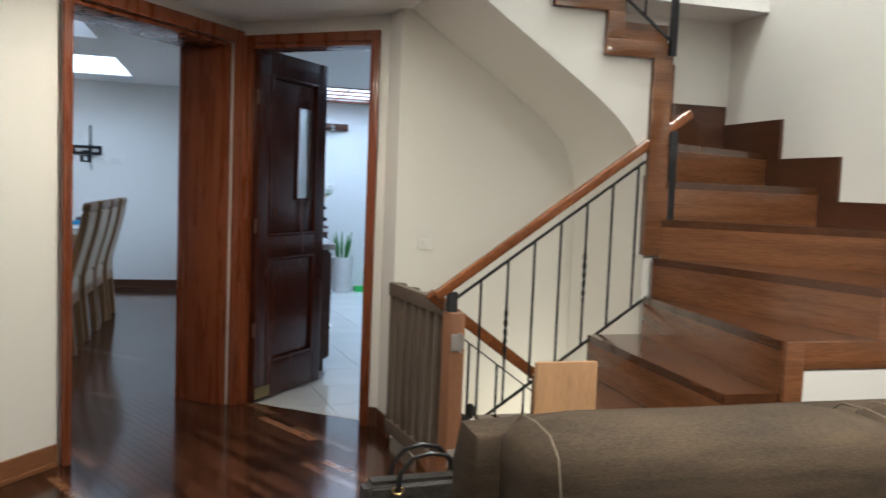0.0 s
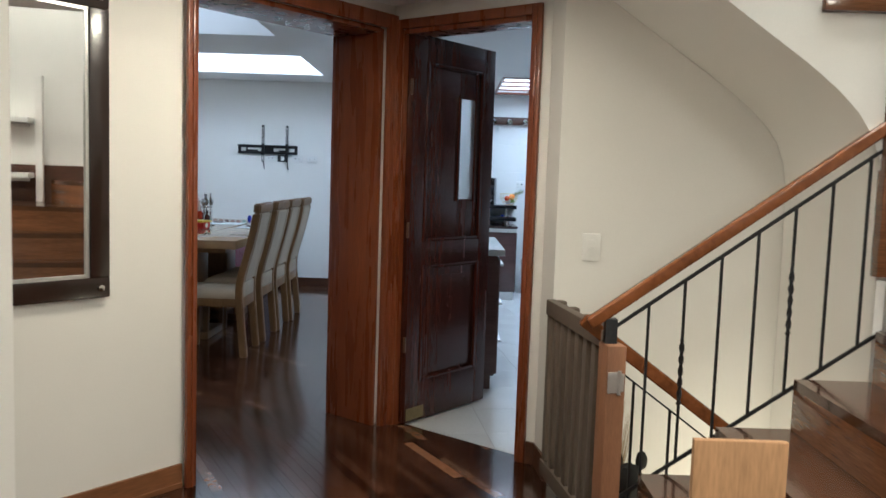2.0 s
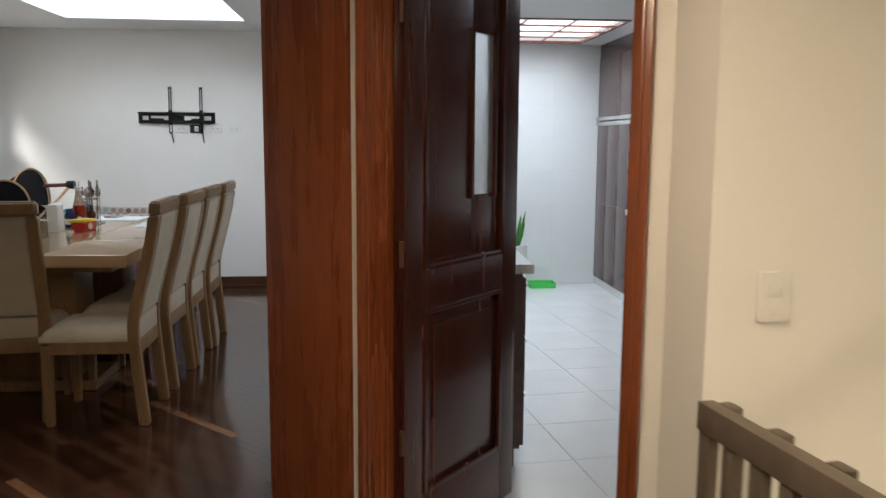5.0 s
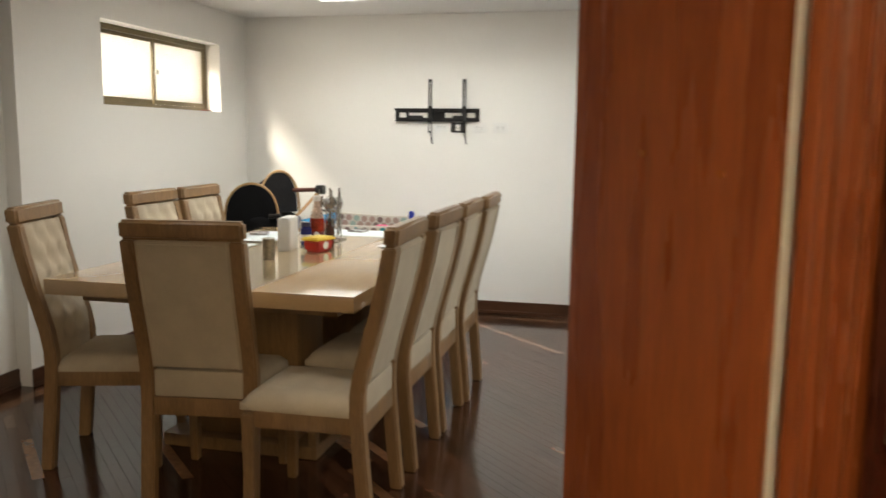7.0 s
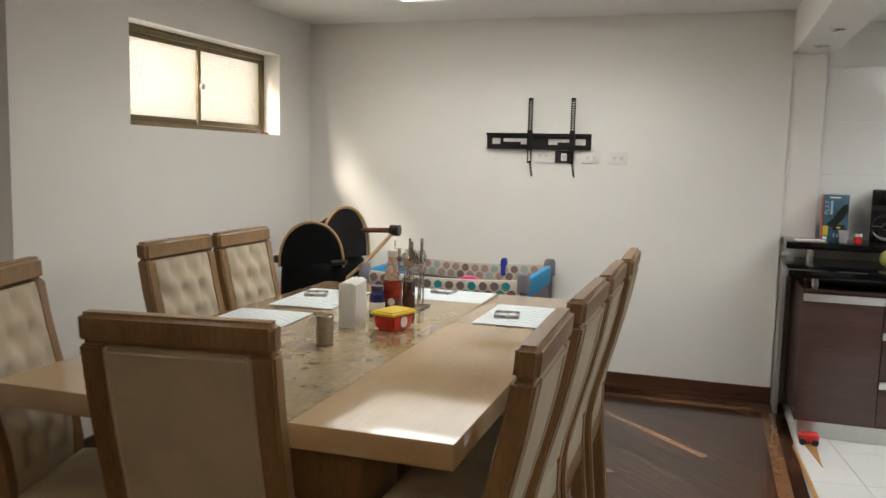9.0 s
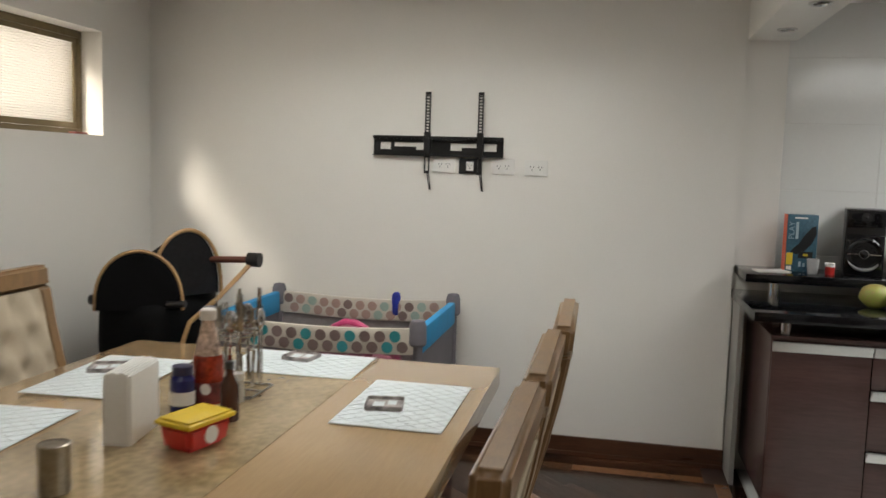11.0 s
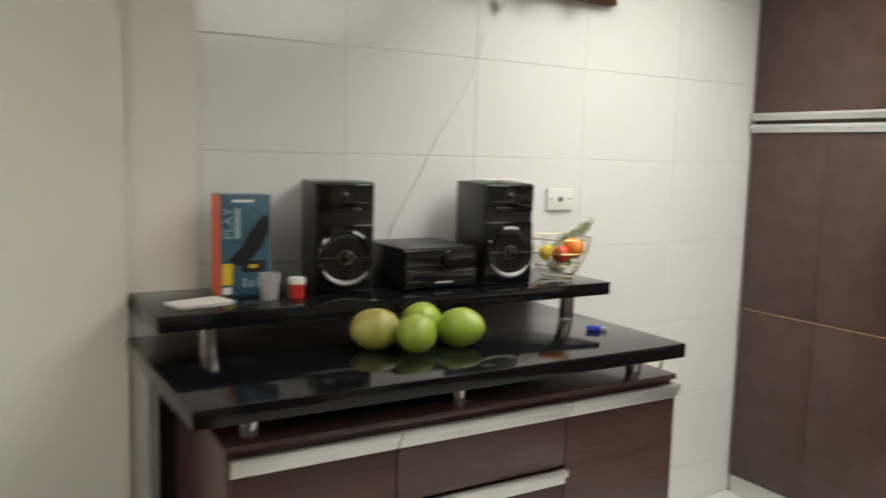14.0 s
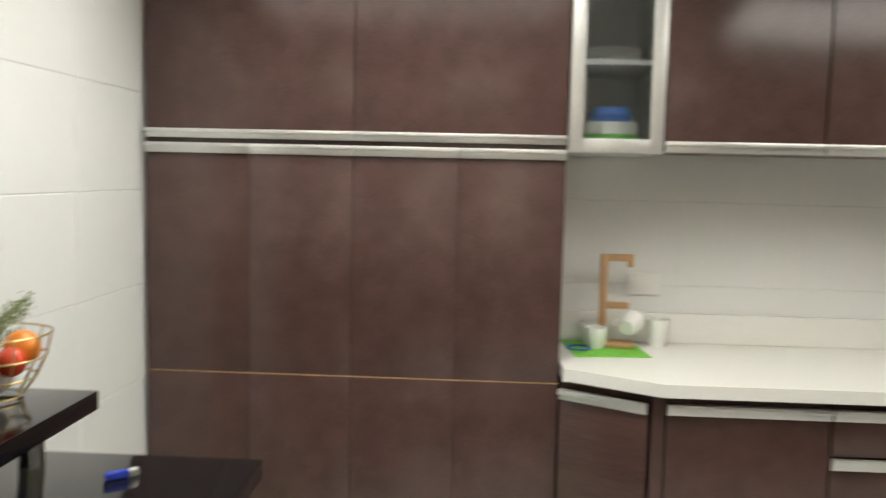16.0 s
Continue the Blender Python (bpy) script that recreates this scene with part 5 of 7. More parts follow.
cup(pose(3.015, 8.915, ZW + 0.075, 75, 0, 60), "white china cup hanging on the mug stand")
cup(pose(3.10, 9.03, ZW), "small white china cup on the green mat", False)
cup(pose(3.02, 9.02, ZW), "small white china cup on the green mat", False)
solo("tumbler", lathe([(0.0, 0.0), (0.028, 0.0), (0.04, 0.10), (0.038, 0.10), (0.027, 0.004), (0.0, 0.004)], 24), WHITEPLASTIC, "white tapering tumbler on the worktop", "tumbler", pose(3.10, 8.79, 0.8603))
solo("bracelet", sweep([(0.04 * math.cos(a / 12 * 2 * math.pi), 0.04 * math.sin(a / 12 * 2 * math.pi), 0.004) for a in range(12)], 0.003, seg=6, closed=True), material("blue_cord", (0.03, 0.10, 0.5), 0.5), "blue rubber ring on the green mat", "ring", pose(3.00, 9.08, ZW))
tw = thing("wall_socket", "white double wall socket above the worktop", "socket", pose(RIGHT_X, 8.83, 1.075, 0, 0, -90))
part("plate", box(-0.06, 0.06, -0.010, 0, -0.04, 0.04, 0.003), WHITEPLASTIC, tw)
part("insert", box(-0.042, 0.042, -0.012, -0.009, -0.022, 0.022, 0.001), WHITEPLASTIC, tw)

# black granite sideboard with a raised shelf
sb = thing("sideboard", "dark brown sideboard unit with aluminium grip rails", "cabinet")
CX = (0.435, 0.82, 1.31, 1.705)
part("body", box(CX[0], CX[3], 9.905, 10.525, 0.09, 0.785), CAB, sb)
part("top_panel", box(CX[0] - 0.004, CX[3] + 0.006, 9.89, 10.527, 0.785, 0.80, 0.002), CAB, sb)
part("plinth", box(CX[0] + 0.02, CX[3] - 0.02, 9.92, 9.93, 0, 0.09), ALU, sb)


def front_x(x0, x1, z0, z1, name):
    d = part(name, box(x0 + 0.002, x1 - 0.002, 9.886, 9.904, z0, z1 - 0.004, 0.0015), CAB, sb)
    part("grip_rail", boxes((x0 + 0.002, x1 - 0.002, 9.864, 9.886, z1 - 0.018, z1), (x0 + 0.002, x1 - 0.002, 9.876, 9.886, z1 - 0.04, z1), bevel=0.002), ALU, d, "aluminium grip rail")


front_x(CX[0], CX[1], 0.10, 0.777, "door")
for z0, z1 in ((0.10, 0.345), (0.35, 0.60), (0.605, 0.777)):
    front_x(CX[1], CX[2], z0, z1, "drawer")
front_x(CX[2], CX[3], 0.10, 0.777, "door")
part("side_panel", box(0.364, 0.385, 10.30, 10.525, 0, 0.859), material("grey_laminate", (0.30, 0.29, 0.27), 0.4), sb)
gt = thing("granite_counter", "polished black granite counter on steel studs", "counter")
part("slab", box(0.352, 1.685, 9.840, 10.524, 0.861, 0.901, 0.004), GRANITE, gt)
for x in (0.50, 1.02, 1.60):
    for y in (9.95, 10.42):
        part("stud", tube(bmesh.new(), (x, y, 0.80), (x, y, 0.861), 0.021, seg=20), STEEL, gt)
gs = thing("granite_shelf", "raised black granite shelf on steel studs", "shelf")
part("slab", box(0.362, 1.715, 10.180, 10.528, 0.979, 1.018, 0.004), GRANITE, gs)
for x in (0.50, 1.61):
    part("stud", tube(bmesh.new(), (x, 10.26, 0.9015), (x, 10.26, 0.979), 0.023, seg=20), STEEL, gs)

# stereo
SILVER = material("silver_plastic", (0.36, 0.36, 0.36), 0.32, metal=0.6)


def speaker(m):
    s = thing("loudspeaker", "black stereo loudspeaker on the granite shelf", "loudspeaker", m, "stereo loudspeakers")
    w, h, dp = 0.081, 0.298, 0.20
    part("body", box(-w, w, 0, dp, 0, h, 0.004), BLACKPLASTIC, s)
    part("front_panel", boxes((-w + 0.004, w - 0.004, -0.012, 0, 0.004, 0.185), (-w + 0.004, w - 0.004, -0.012, 0, 0.215, h - 0.004), bevel=0.004), GLOSSBLACK, s)
    part("woofer_ring", lathe([(0.052, -0.001), (0.074, 0.0), (0.076, 0.008), (0.068, 0.014), (0.054, 0.010)], 36, m=pose(0, -0.012, 0.098, 90)), GLOSSBLACK, s)
    part("woofer_cone", lathe([(0.058, 0.008), (0.030, -0.006), (0.020, 0.004), (0.012, 0.012), (0.0, 0.014)], 32, m=pose(0, -0.014, 0.098, 90)), BLACKPLASTIC, s)
    part("silver_arc", sweep([(0.070 * math.sin(radians(a)), -0.024, 0.098 - 0.070 * math.cos(radians(a))) for a in range(-62, 63, 8)], [0.002 + 0.0065 * math.cos(radians(a * 1.4)) for a in range(-62, 63, 8)], seg=8), SILVER, s, "silver crescent below the woofer")
    for x in (-0.068, 0.022):
        part("bar", box(x, x + 0.046, -0.028, -0.022, 0.0965, 0.0995), STEEL, s, "thin silver bar")
    part("cap", lathe([(0.019, 0), (0.017, 0.010), (0.0, 0.014)], 20, m=pose(0, -0.02, 0.098, 90)), GLOSSBLACK, s)
    part("cap_ring", sweep([(0.019 * math.cos(a / 16 * 2 * math.pi), -0.024, 0.098 + 0.019 * math.sin(a / 16 * 2 * math.pi)) for a in range(16)], 0.0012, seg=6, closed=True), SILVER, s)
    part("tweeter", lathe([(0.022, 0.0), (0.014, -0.006), (0.006, 0.004), (0.0, 0.006)], 24, m=pose(0, -0.0125, 0.262, 90)), BLACKPLASTIC, s)
    part("horn", boxes((-0.045, 0.045, -0.022, -0.012, 0.222, 0.229), (-0.06, 0.06, -0.018, -0.012, 0.243, 0.246), bevel=0.002), GLOSSBLACK, s)
    return s


sp = speaker(pose(0.878, 10.318, 1.0185, 0, 0, -12))
copy_thing(sp, pose(1.385, 10.275, 1.0185, 0, 0, -9))
st = thing("stereo_unit", "black compact stereo unit with a round dial", "stereo", pose(1.152, 10.275, 1.0185))
part("body", box(-0.118, 0.118, 0.0, 0.24, 0.006, 0.118, 0.004), BLACKPLASTIC, st)
part("front_panel", boxes((-0.116, 0.116, -0.012, 0, 0.064, 0.112), (-0.116, 0.116, -0.016, 0, 0.008, 0.058), bevel=0.004), GLOSSBLACK, st)
part("dial", lathe([(0.024, 0), (0.023, 0.014), (0.0, 0.016)], 28, m=pose(0.025, -0.012, 0.085, 90)), GLOSSBLACK, st)
for x0, x1 in ((-0.11, -0.035), (0.03, 0.11)):
    part("trim", box(x0, x1, -0.0175, -0.013, 0.050, 0.055), STEEL, st, "silver trim line")
part("name_bar", box(-0.02, 0.035, -0.0175, -0.0155, 0.018, 0.024), ALU, st)
part("foot", boxes((-0.1, -0.08, 0.02, 0.04, 0, 0.006), (0.08, 0.1, 0.02, 0.04, 0, 0.006)), BLACKPLASTIC, st)

# packaging, cups and papers on the shelf
bx = thing("product_box", "teal and orange cardboard product box", "box", pose(0.626, 10.372, 1.0182, 0, 0, -2))
TEAL = material("teal_card", (0.045, 0.125, 0.18), 0.35, vary=0.25, scale=9)
ORANGE = material("orange_card", (0.75, 0.10, 0.03), 0.4, vary=0.03)
part("carton", box(-0.066, 0.066, 0, 0.09, 0, 0.262, 0.0015), TEAL, bx)
part("side_panel", box(-0.0675, -0.066, 0.001, 0.089, 0.001, 0.261), ORANGE, bx, "orange side")
part("picture", prism([(-0.048, 0.090), (-0.030, 0.112), (-0.012, 0.128), (0.012, 0.170), (0.040, 0.205), (0.058, 0.212), (0.062, 0.175), (0.044, 0.130), (0.014, 0.096), (-0.020, 0.078)], -0.0006, 0.0, "xzy"), BLACKPLASTIC, bx, "dark picture of a device")
part("picture_base", box(-0.012, 0.050, -0.0009, 0, 0.062, 0.092), BLACKPLASTIC, bx)
part("picture_glow", box(0.008, 0.030, -0.0013, 0, 0.072, 0.082), YELLOW, bx)
for k in range(4):
    part("print_line", box(-0.008 + 0.018 * k, 0.002 + 0.018 * k, -0.0006, 0, 0.022, 0.046 - 0.006 * (k % 2)), material("pale_print", (0.35, 0.45, 0.50), 0.5) if "pale_print" not in bpy.data.materials else bpy.data.materials["pale_print"], bx)
part("print_line", box(-0.028, -0.016, -0.0006, 0, 0.150, 0.228), bpy.data.materials["pale_print"], bx, "upright line of pale print")
part("yellow_patch", box(-0.062, -0.035, -0.0006, 0, 0.03, 0.085), YELLOW, bx)
part("white_patch", box(-0.06, -0.038, -0.0006, 0, 0.006, 0.024), WHITEPLASTIC, bx)
part("brand_bar", box(-0.035, 0.02, -0.0006, 0, 0.243, 0.250), WHITEPLASTIC, bx)
txt = bpy.data.curves.new("lettering", "FONT")
txt.body, txt.size, txt.extrude = "PLAY", 0.036, 0.0003
to = new("lettering", txt)
to.data.materials.append(material("grey_blue_ink", (0.30, 0.42, 0.48), 0.5))
to.parent, to.matrix_basis = bx, pose(-0.034, -0.0008, 0.148, 0, -90, 0) @ pose(0, 0, 0, 90, 0, 0)
solo("plastic_cup", lathe([(0.0, 0.0), (0.026, 0.0), (0.034, 0.085), (0.0335, 0.086), (0.0325, 0.085), (0.025, 0.003), (0.0, 0.003)], 26), material("translucent_cup", (0.62, 0.62, 0.62), 0.3, transmission=0.5), "translucent plastic cup on the shelf", "cup", pose(0.664, 10.300, 1.0182) @ Matrix.Scale(0.78, 4))
pj = thing("pill_jar", "small red jar with a white lid", "jar", pose(0.737, 10.300, 1.0182) @ Matrix.Scale(0.82, 4))
part("body", lathe([(0.0, 0), (0.024, 0), (0.025, 0.004), (0.025, 0.044), (0.0, 0.044)], 24), RED, pj)
part("lid", lathe([(0.026, 0.044), (0.026, 0.064), (0.0, 0.065)], 24), WHITEPLASTIC, pj)
pp = thing("paper_stack", "small stack of white papers on the shelf", "papers", pose(0.487, 10.300, 1.0182, 0, 0, 12))
for i in range(5):
    part("sheet", box(-0.07, 0.07, -0.045, 0.045, 0.0015 * i, 0.0015 * i + 0.001), WHITEPLASTIC, pp, m=pose(0.004 * (i % 3), 0.003 * (i % 2), 0, 0, 0, 4 * (i % 3)))
lt = thing("leaflet", "folded printed leaflet lying on a loudspeaker", "leaflet", pose(1.40, 10.36, 1.3175, 0, 0, 4))
for i in range(3):
    part("sheet", box(-0.075, 0.075, -0.055, 0.055, 0.003 * i, 0.003 * i + 0.0015), WHITEPLASTIC, lt, m=pose(0.006 * i, 0, 0, 0, 0, 5 * i))
wb = thing("wire_basket", "gold wire fruit basket with oranges and herbs", "basket", pose(1.635, 10.345, 1.0182))
GOLD = material("brass_wire", (0.60, 0.45, 0.20), 0.3, metal=0.9)
for r, z in ((0.05, 0.004), (0.075, 0.04), (0.094, 0.08), (0.104, 0.125)):
    part("ring", sweep([(r * math.cos(a / 20 * 2 * math.pi), r * math.sin(a / 20 * 2 * math.pi), z) for a in range(20)], 0.002, seg=6, closed=True), GOLD, wb)
for i in range(14):
    a = 2 * math.pi * i / 14
    part("wire", sweep([(r * math.cos(a), r * math.sin(a), z) for r, z in ((0.05, 0.004), (0.075, 0.04), (0.094, 0.08), (0.104, 0.125))], 0.0014, seg=5), GOLD, wb)


def fruit(name, r, m, mat, label, cat, stretch=1.2, group=""):
    bm = bmesh.new()
    bmesh.ops.create_uvsphere(bm, u_segments=28, v_segments=18, radius=1)
    for v in bm.verts:
        n = noise.noise(v.co * 1.4 + Vector((r * 50, 0, 0))) * 0.05
        tp = 1 - 0.16 * max(0, v.co.x) ** 2
        v.co = Vector((v.co.x * r * stretch * (1 + n), v.co.y * r * tp * (1 + n), v.co.z * r * tp * (1 + n)))
    return solo(name, bm, mat, label, cat, m, group, smooth=180)


ORG = material("orange_peel", (0.75, 0.22, 0.02), 0.45, vary=0.1, fine=200, bump=0.2)
fruit("orange", 0.034, pose(1.665, 10.305, 1.111), ORG, "ripe orange in the wire basket", "orange", 1.0, "oranges in the basket")
fruit("tomato", 0.028, pose(1.61, 10.295, 1.095), material("tomato_skin", (0.65, 0.06, 0.02), 0.25, vary=0.1), "red tomato in the wire basket", "tomato", 1.0)
fruit("lemon", 0.026, pose(1.635, 10.395, 1.087), YELLOW, "yellow lemon in the wire basket", "lemon", 1.2)
fruit("onion", 0.03, pose(1.625, 10.33, 1.062), WHITEPLASTIC, "white onion in the wire basket", "onion", 1.0)
fruit("lime", 0.026, pose(1.675, 10.36, 1.067), material("lime_skin", (0.18, 0.35, 0.05), 0.35, vary=0.15), "green lime in the wire basket", "lime", 1.1)
hb = thing("herb_bunch", "bunch of dry green herbs in the basket", "herbs", pose(1.62, 10.375, 1.097))
rr = random.Random(3)
HERB = material("herb_leaf", (0.16, 0.20, 0.06), 0.7, vary=0.2)
for k in range(5):
    bm = bmesh.new()
    dx, dz = 0.14 + 0.05 * rr.random(), 0.06 + 0.04 * rr.random()
    sweep([(0, 0.01 * k - 0.02, 0), (dx * 0.5, 0.012 * k - 0.02, dz * 0.6), (dx, 0.014 * k - 0.03, dz)], 0.0015, bm, 5)
    for i in range(70):
        t = 0.3 + 0.7 * rr.random()
        c = Vector((dx * t, 0.012 * k - 0.025, dz * t)) + Vector((rr.uniform(-1, 1), rr.uniform(-1, 1), rr.uniform(-1, 1))) * 0.014
        q = Euler((rr.uniform(0, 6), rr.uniform(0, 6), rr.uniform(0, 6))).to_matrix()
        a, b2, c2, d2 = (c + q @ Vector(p) for p in ((-0.006, 0, 0), (0, -0.002, 0), (0.006, 0, 0), (0, 0.002, 0.001)))
        vs = [bm.verts.new(p) for p in (a, b2, c2, d2)]
        bm.faces.new(vs)
    part("sprig", bm, HERB, hb, smooth=None)

MANGO = material("green_mango_skin", (0.22, 0.34, 0.035), 0.36, vary=0.3, scale=5, fine=120, bump=0.05, dark=(0.24, 0.25, 0.05))
BLUSH = material("blushed_mango_skin", (0.21, 0.30, 0.045), 0.38, vary=0.2, scale=2.4, fine=120, bump=0.05, dark=(0.42, 0.24, 0.11))
Z = 0.9012
fruit("mango", 0.053, pose(0.888, 10.138, Z + 0.052, 0, 4, -20), BLUSH, "large green mango with a brownish blush", "mango", 1.28, "mangoes on the counter")
fruit("mango", 0.050, pose(0.963, 10.062, Z + 0.050, 0, 5, 35), MANGO, "large green mango on the granite counter", "mango", 1.2, "mangoes on the counter")
fruit("mango", 0.052, pose(1.100, 10.072, Z + 0.051, 0, -6, -48), MANGO, "large green mango on the granite counter", "mango", 1.25, "mangoes on the counter")
fruit("mango", 0.053, pose(1.035, 10.162, Z + 0.053, 0, 0, 20), MANGO, "large green mango on the granite counter", "mango", 1.2, "mangoes on the counter")
lg = thing("lighter", "blue and white plastic lighter on the counter", "lighter", pose(1.563, 10.065, Z, 0, 0, -50))
part("body", box(-0.03, 0.012, -0.009, 0.009, 0, 0.014, 0.005), material("lighter_blue", (0.03, 0.06, 0.45), 0.2), lg)
part("head", box(0.012, 0.03, -0.008, 0.008, 0, 0.013, 0.003), ALU, lg)

# fittings on the tiled wall
kx = thing("wall_socket", "white wall socket on the tiles", "socket", pose(1.79, TILE_Y, 1.252))
part("plate", box(-0.058, 0.058, -0.010, 0, -0.037, 0.037, 0.003), WHITEPLASTIC, kx)
part("hole", boxes((-0.008, 0.008, -0.0112, -0.0095, -0.008, 0.008), (-0.044, -0.038, -0.0112, -0.0095, -0.003, 0.003), (0.038, 0.044, -0.0112, -0.0095, -0.003, 0.003)), BLACKPLASTIC, kx)
solo("power_cable", sweep([(1.450, TILE_Y - 0.014, 1.785), (1.447, TILE_Y - 0.008, 1.765), (1.438, TILE_Y - 0.006, 1.73), (1.428, TILE_Y - 0.006, 1.68), (1.402, TILE_Y - 0.005, 1.63), (1.383, TILE_Y - 0.006, 1.58), (1.350, TILE_Y - 0.005, 1.54), (1.322, TILE_Y - 0.006, 1.49), (1.287, TILE_Y - 0.006, 1.44), (1.235, TILE_Y - 0.005, 1.34), (1.18, TILE_Y - 0.006, 1.25), (1.131, TILE_Y - 0.006, 1.16), (1.11, TILE_Y - 0.01, 1.10), (1.10, TILE_Y - 0.02, 1.03)], 0.0024, seg=6), WHITEPLASTIC, "thin white cable hanging down the tiles", "cable")
sl = thing("spot_bar", "dark wooden wall bar with chrome spotlights", "wall lamp", pose(1.60, TILE_Y, 1.925))
part("bar", box(-0.39, 0.39, -0.03, 0, 0, 0.085, 0.004), SKIRT, sl)
for x in (-0.16, 0.02, 0.2):
    part("spot", lathe([(0.014, 0), (0.03, 0.012), (0.036, 0.05), (0.034, 0.055), (0.0, 0.045)], 22, m=pose(x, -0.03, 0.045, 120)), STEEL, sl, "chrome spotlight")
solo("heart_ornament", lathe([(0.0, -0.035), (0.012, -0.02), (0.026, 0.0), (0.022, 0.014), (0.0, 0.008)], 16, m=Matrix.Diagonal((1, 0.35, 1, 1))), ALU, "small silver heart hanging under the lamp", "ornament", pose(1.50, TILE_Y - 0.02, 1.885))

# island beside the kitchen door
isl = thing("island_cabinet", "dark brown drawer island with pale worktop", "cabinet")
part("body", box(0.68, 1.26, 6.12, 7.10, 0.09, 0.84), CAB, isl)
part("plinth", box(0.70, 1.24, 6.14, 7.08, 0.0, 0.09), CAB, isl)
part("worktop", box(0.66, 1.30, 6.08, 7.12, 0.842, 0.882, 0.004), material("grey_worktop", (0.42, 0.42, 0.40), 0.25, vary=0.08, scale=60), isl)
for y0, y1 in ((6.13, 6.60), (6.61, 7.09)):
    for z0, z1 in ((0.10, 0.33), (0.335, 0.57), (0.575, 0.815)):
        d = part("drawer", box(1.26, 1.278, y0, y1, z0, z1, 0.002), CAB, isl)
        part("handle", boxes((1.278, 1.305, y0 + 0.1, y1 - 0.1, z1 - 0.05, z1 - 0.035), bevel=0.003), ALU, d, "aluminium handle")
# pot plant and pail by the tiled wall
pot = thing("plant_pot", "white pot with an upright green plant", "pot plant", pose(1.93, 10.28, 0.0))
part("pot", lathe([(0.0, 0.001), (0.11, 0.001), (0.135, 0.40), (0.142, 0.42), (0.13, 0.42), (0.12, 0.38), (0.0, 0.37)], 30), WHITEPLASTIC, pot)
for i in range(9):
    a, h2 = i * 0.75, 0.26 + 0.05 * (i % 3)
    x, y = 0.05 * math.cos(a), 0.05 * math.sin(a)
    bm = bmesh.new()
    pts = [(x, y, 0.37), (x * 1.5, y * 1.5, 0.37 + h2 * 0.5), (x * 2.2, y * 2.2, 0.37 + h2)]
    sweep(pts, [0.006, 0.018, 0.002], bm, 6)
    part("leaf", bm, material("plant_leaf", (0.05, 0.20, 0.03), 0.4, vary=0.2) if "plant_leaf" not in bpy.data.materials else bpy.data.materials["plant_leaf"], pot)
gb = thing("green_tray", "bright green plastic tray on the floor", "tray", pose(2.22, 10.36, 0.0))
part("tray", boxes((-0.12, 0.12, -0.09, 0.09, 0.001, 0.01), (-0.12, -0.112, -0.09, 0.09, 0.01, 0.05), (0.112, 0.12, -0.09, 0.09, 0.01, 0.05), (-0.112, 0.112, -0.09, -0.082, 0.01, 0.05), (-0.112, 0.112, 0.082, 0.09, 0.01, 0.05)), material("lime_plastic", (0.10, 0.60, 0.12), 0.35), gb)
rt = thing("red_toy", "small red plastic toy on the kitchen floor", "toy", pose(0.50, 9.80, 0.0))
part("body", box(-0.05, 0.05, -0.035, 0.035, 0.012, 0.06, 0.015, 3), RED, rt)
for x in (-0.03, 0.03):
    part("wheel", tube(bmesh.new(), (x, -0.04, 0.018), (x, 0.04, 0.018), 0.017), BLACKPLASTIC, rt)

# recessed downlights in the beam
for x, y in ((0.475, 9.65), (0.47, 10.21)):
    dl = thing("downlight", "small unlit recessed downlight in the beam", "downlight", pose(x, y, 2.088), "downlights in the beam")
    part("ring", lathe([(0.026, 0.0), (0.042, -0.001), (0.043, -0.005), (0.036, -0.009), (0.027, -0.006), (0.026, 0.0)], 24), STEEL, dl, "bright steel ring")
    part("lens", lathe([(0.0, -0.002), (0.027, -0.002), (0.027, 0.0), (0.0, 0.0)], 20), GLOSSBLACK, dl, "dark lens")

# ---- sitting area and hall ----
def soft(x0, x1, y0, y1, z0, z1, r, seg=5, puff=0.0):
    """A padded block with well rounded, slightly swollen faces."""
    bm = bmesh.new()
    rect(bm, x0, x1, y0, y1, z0, z1)
    bmesh.ops.subdivide_edges(bm, edges=bm.edges[:], cuts=5, use_grid_fill=True)
    c, h = Vector(((x0 + x1) / 2, (y0 + y1) / 2, (z0 + z1) / 2)), Vector(((x1 - x0) / 2, (y1 - y0) / 2, (z1 - z0) / 2))
    for v in bm.verts:
        d = v.co - c
        inner = Vector((max(-h.x + r, min(h.x - r, d.x)), max(-h.y + r, min(h.y - r, d.y)), max(-h.z + r, min(h.z - r, d.z))))
        off = d - inner
        if off.length > 1e-6:
            off = off.normalized() * r
        n = noise.noise(v.co * 4.0) * 0.006
        k = puff * (1 - (d.x / h.x) ** 2) * (1 - (d.z / h.z) ** 2)
        v.co = c + inner + off * (1 + n / max(r, 0.01))
        v.co.y += k * (1 if d.y > 0 else -1)
    return bm


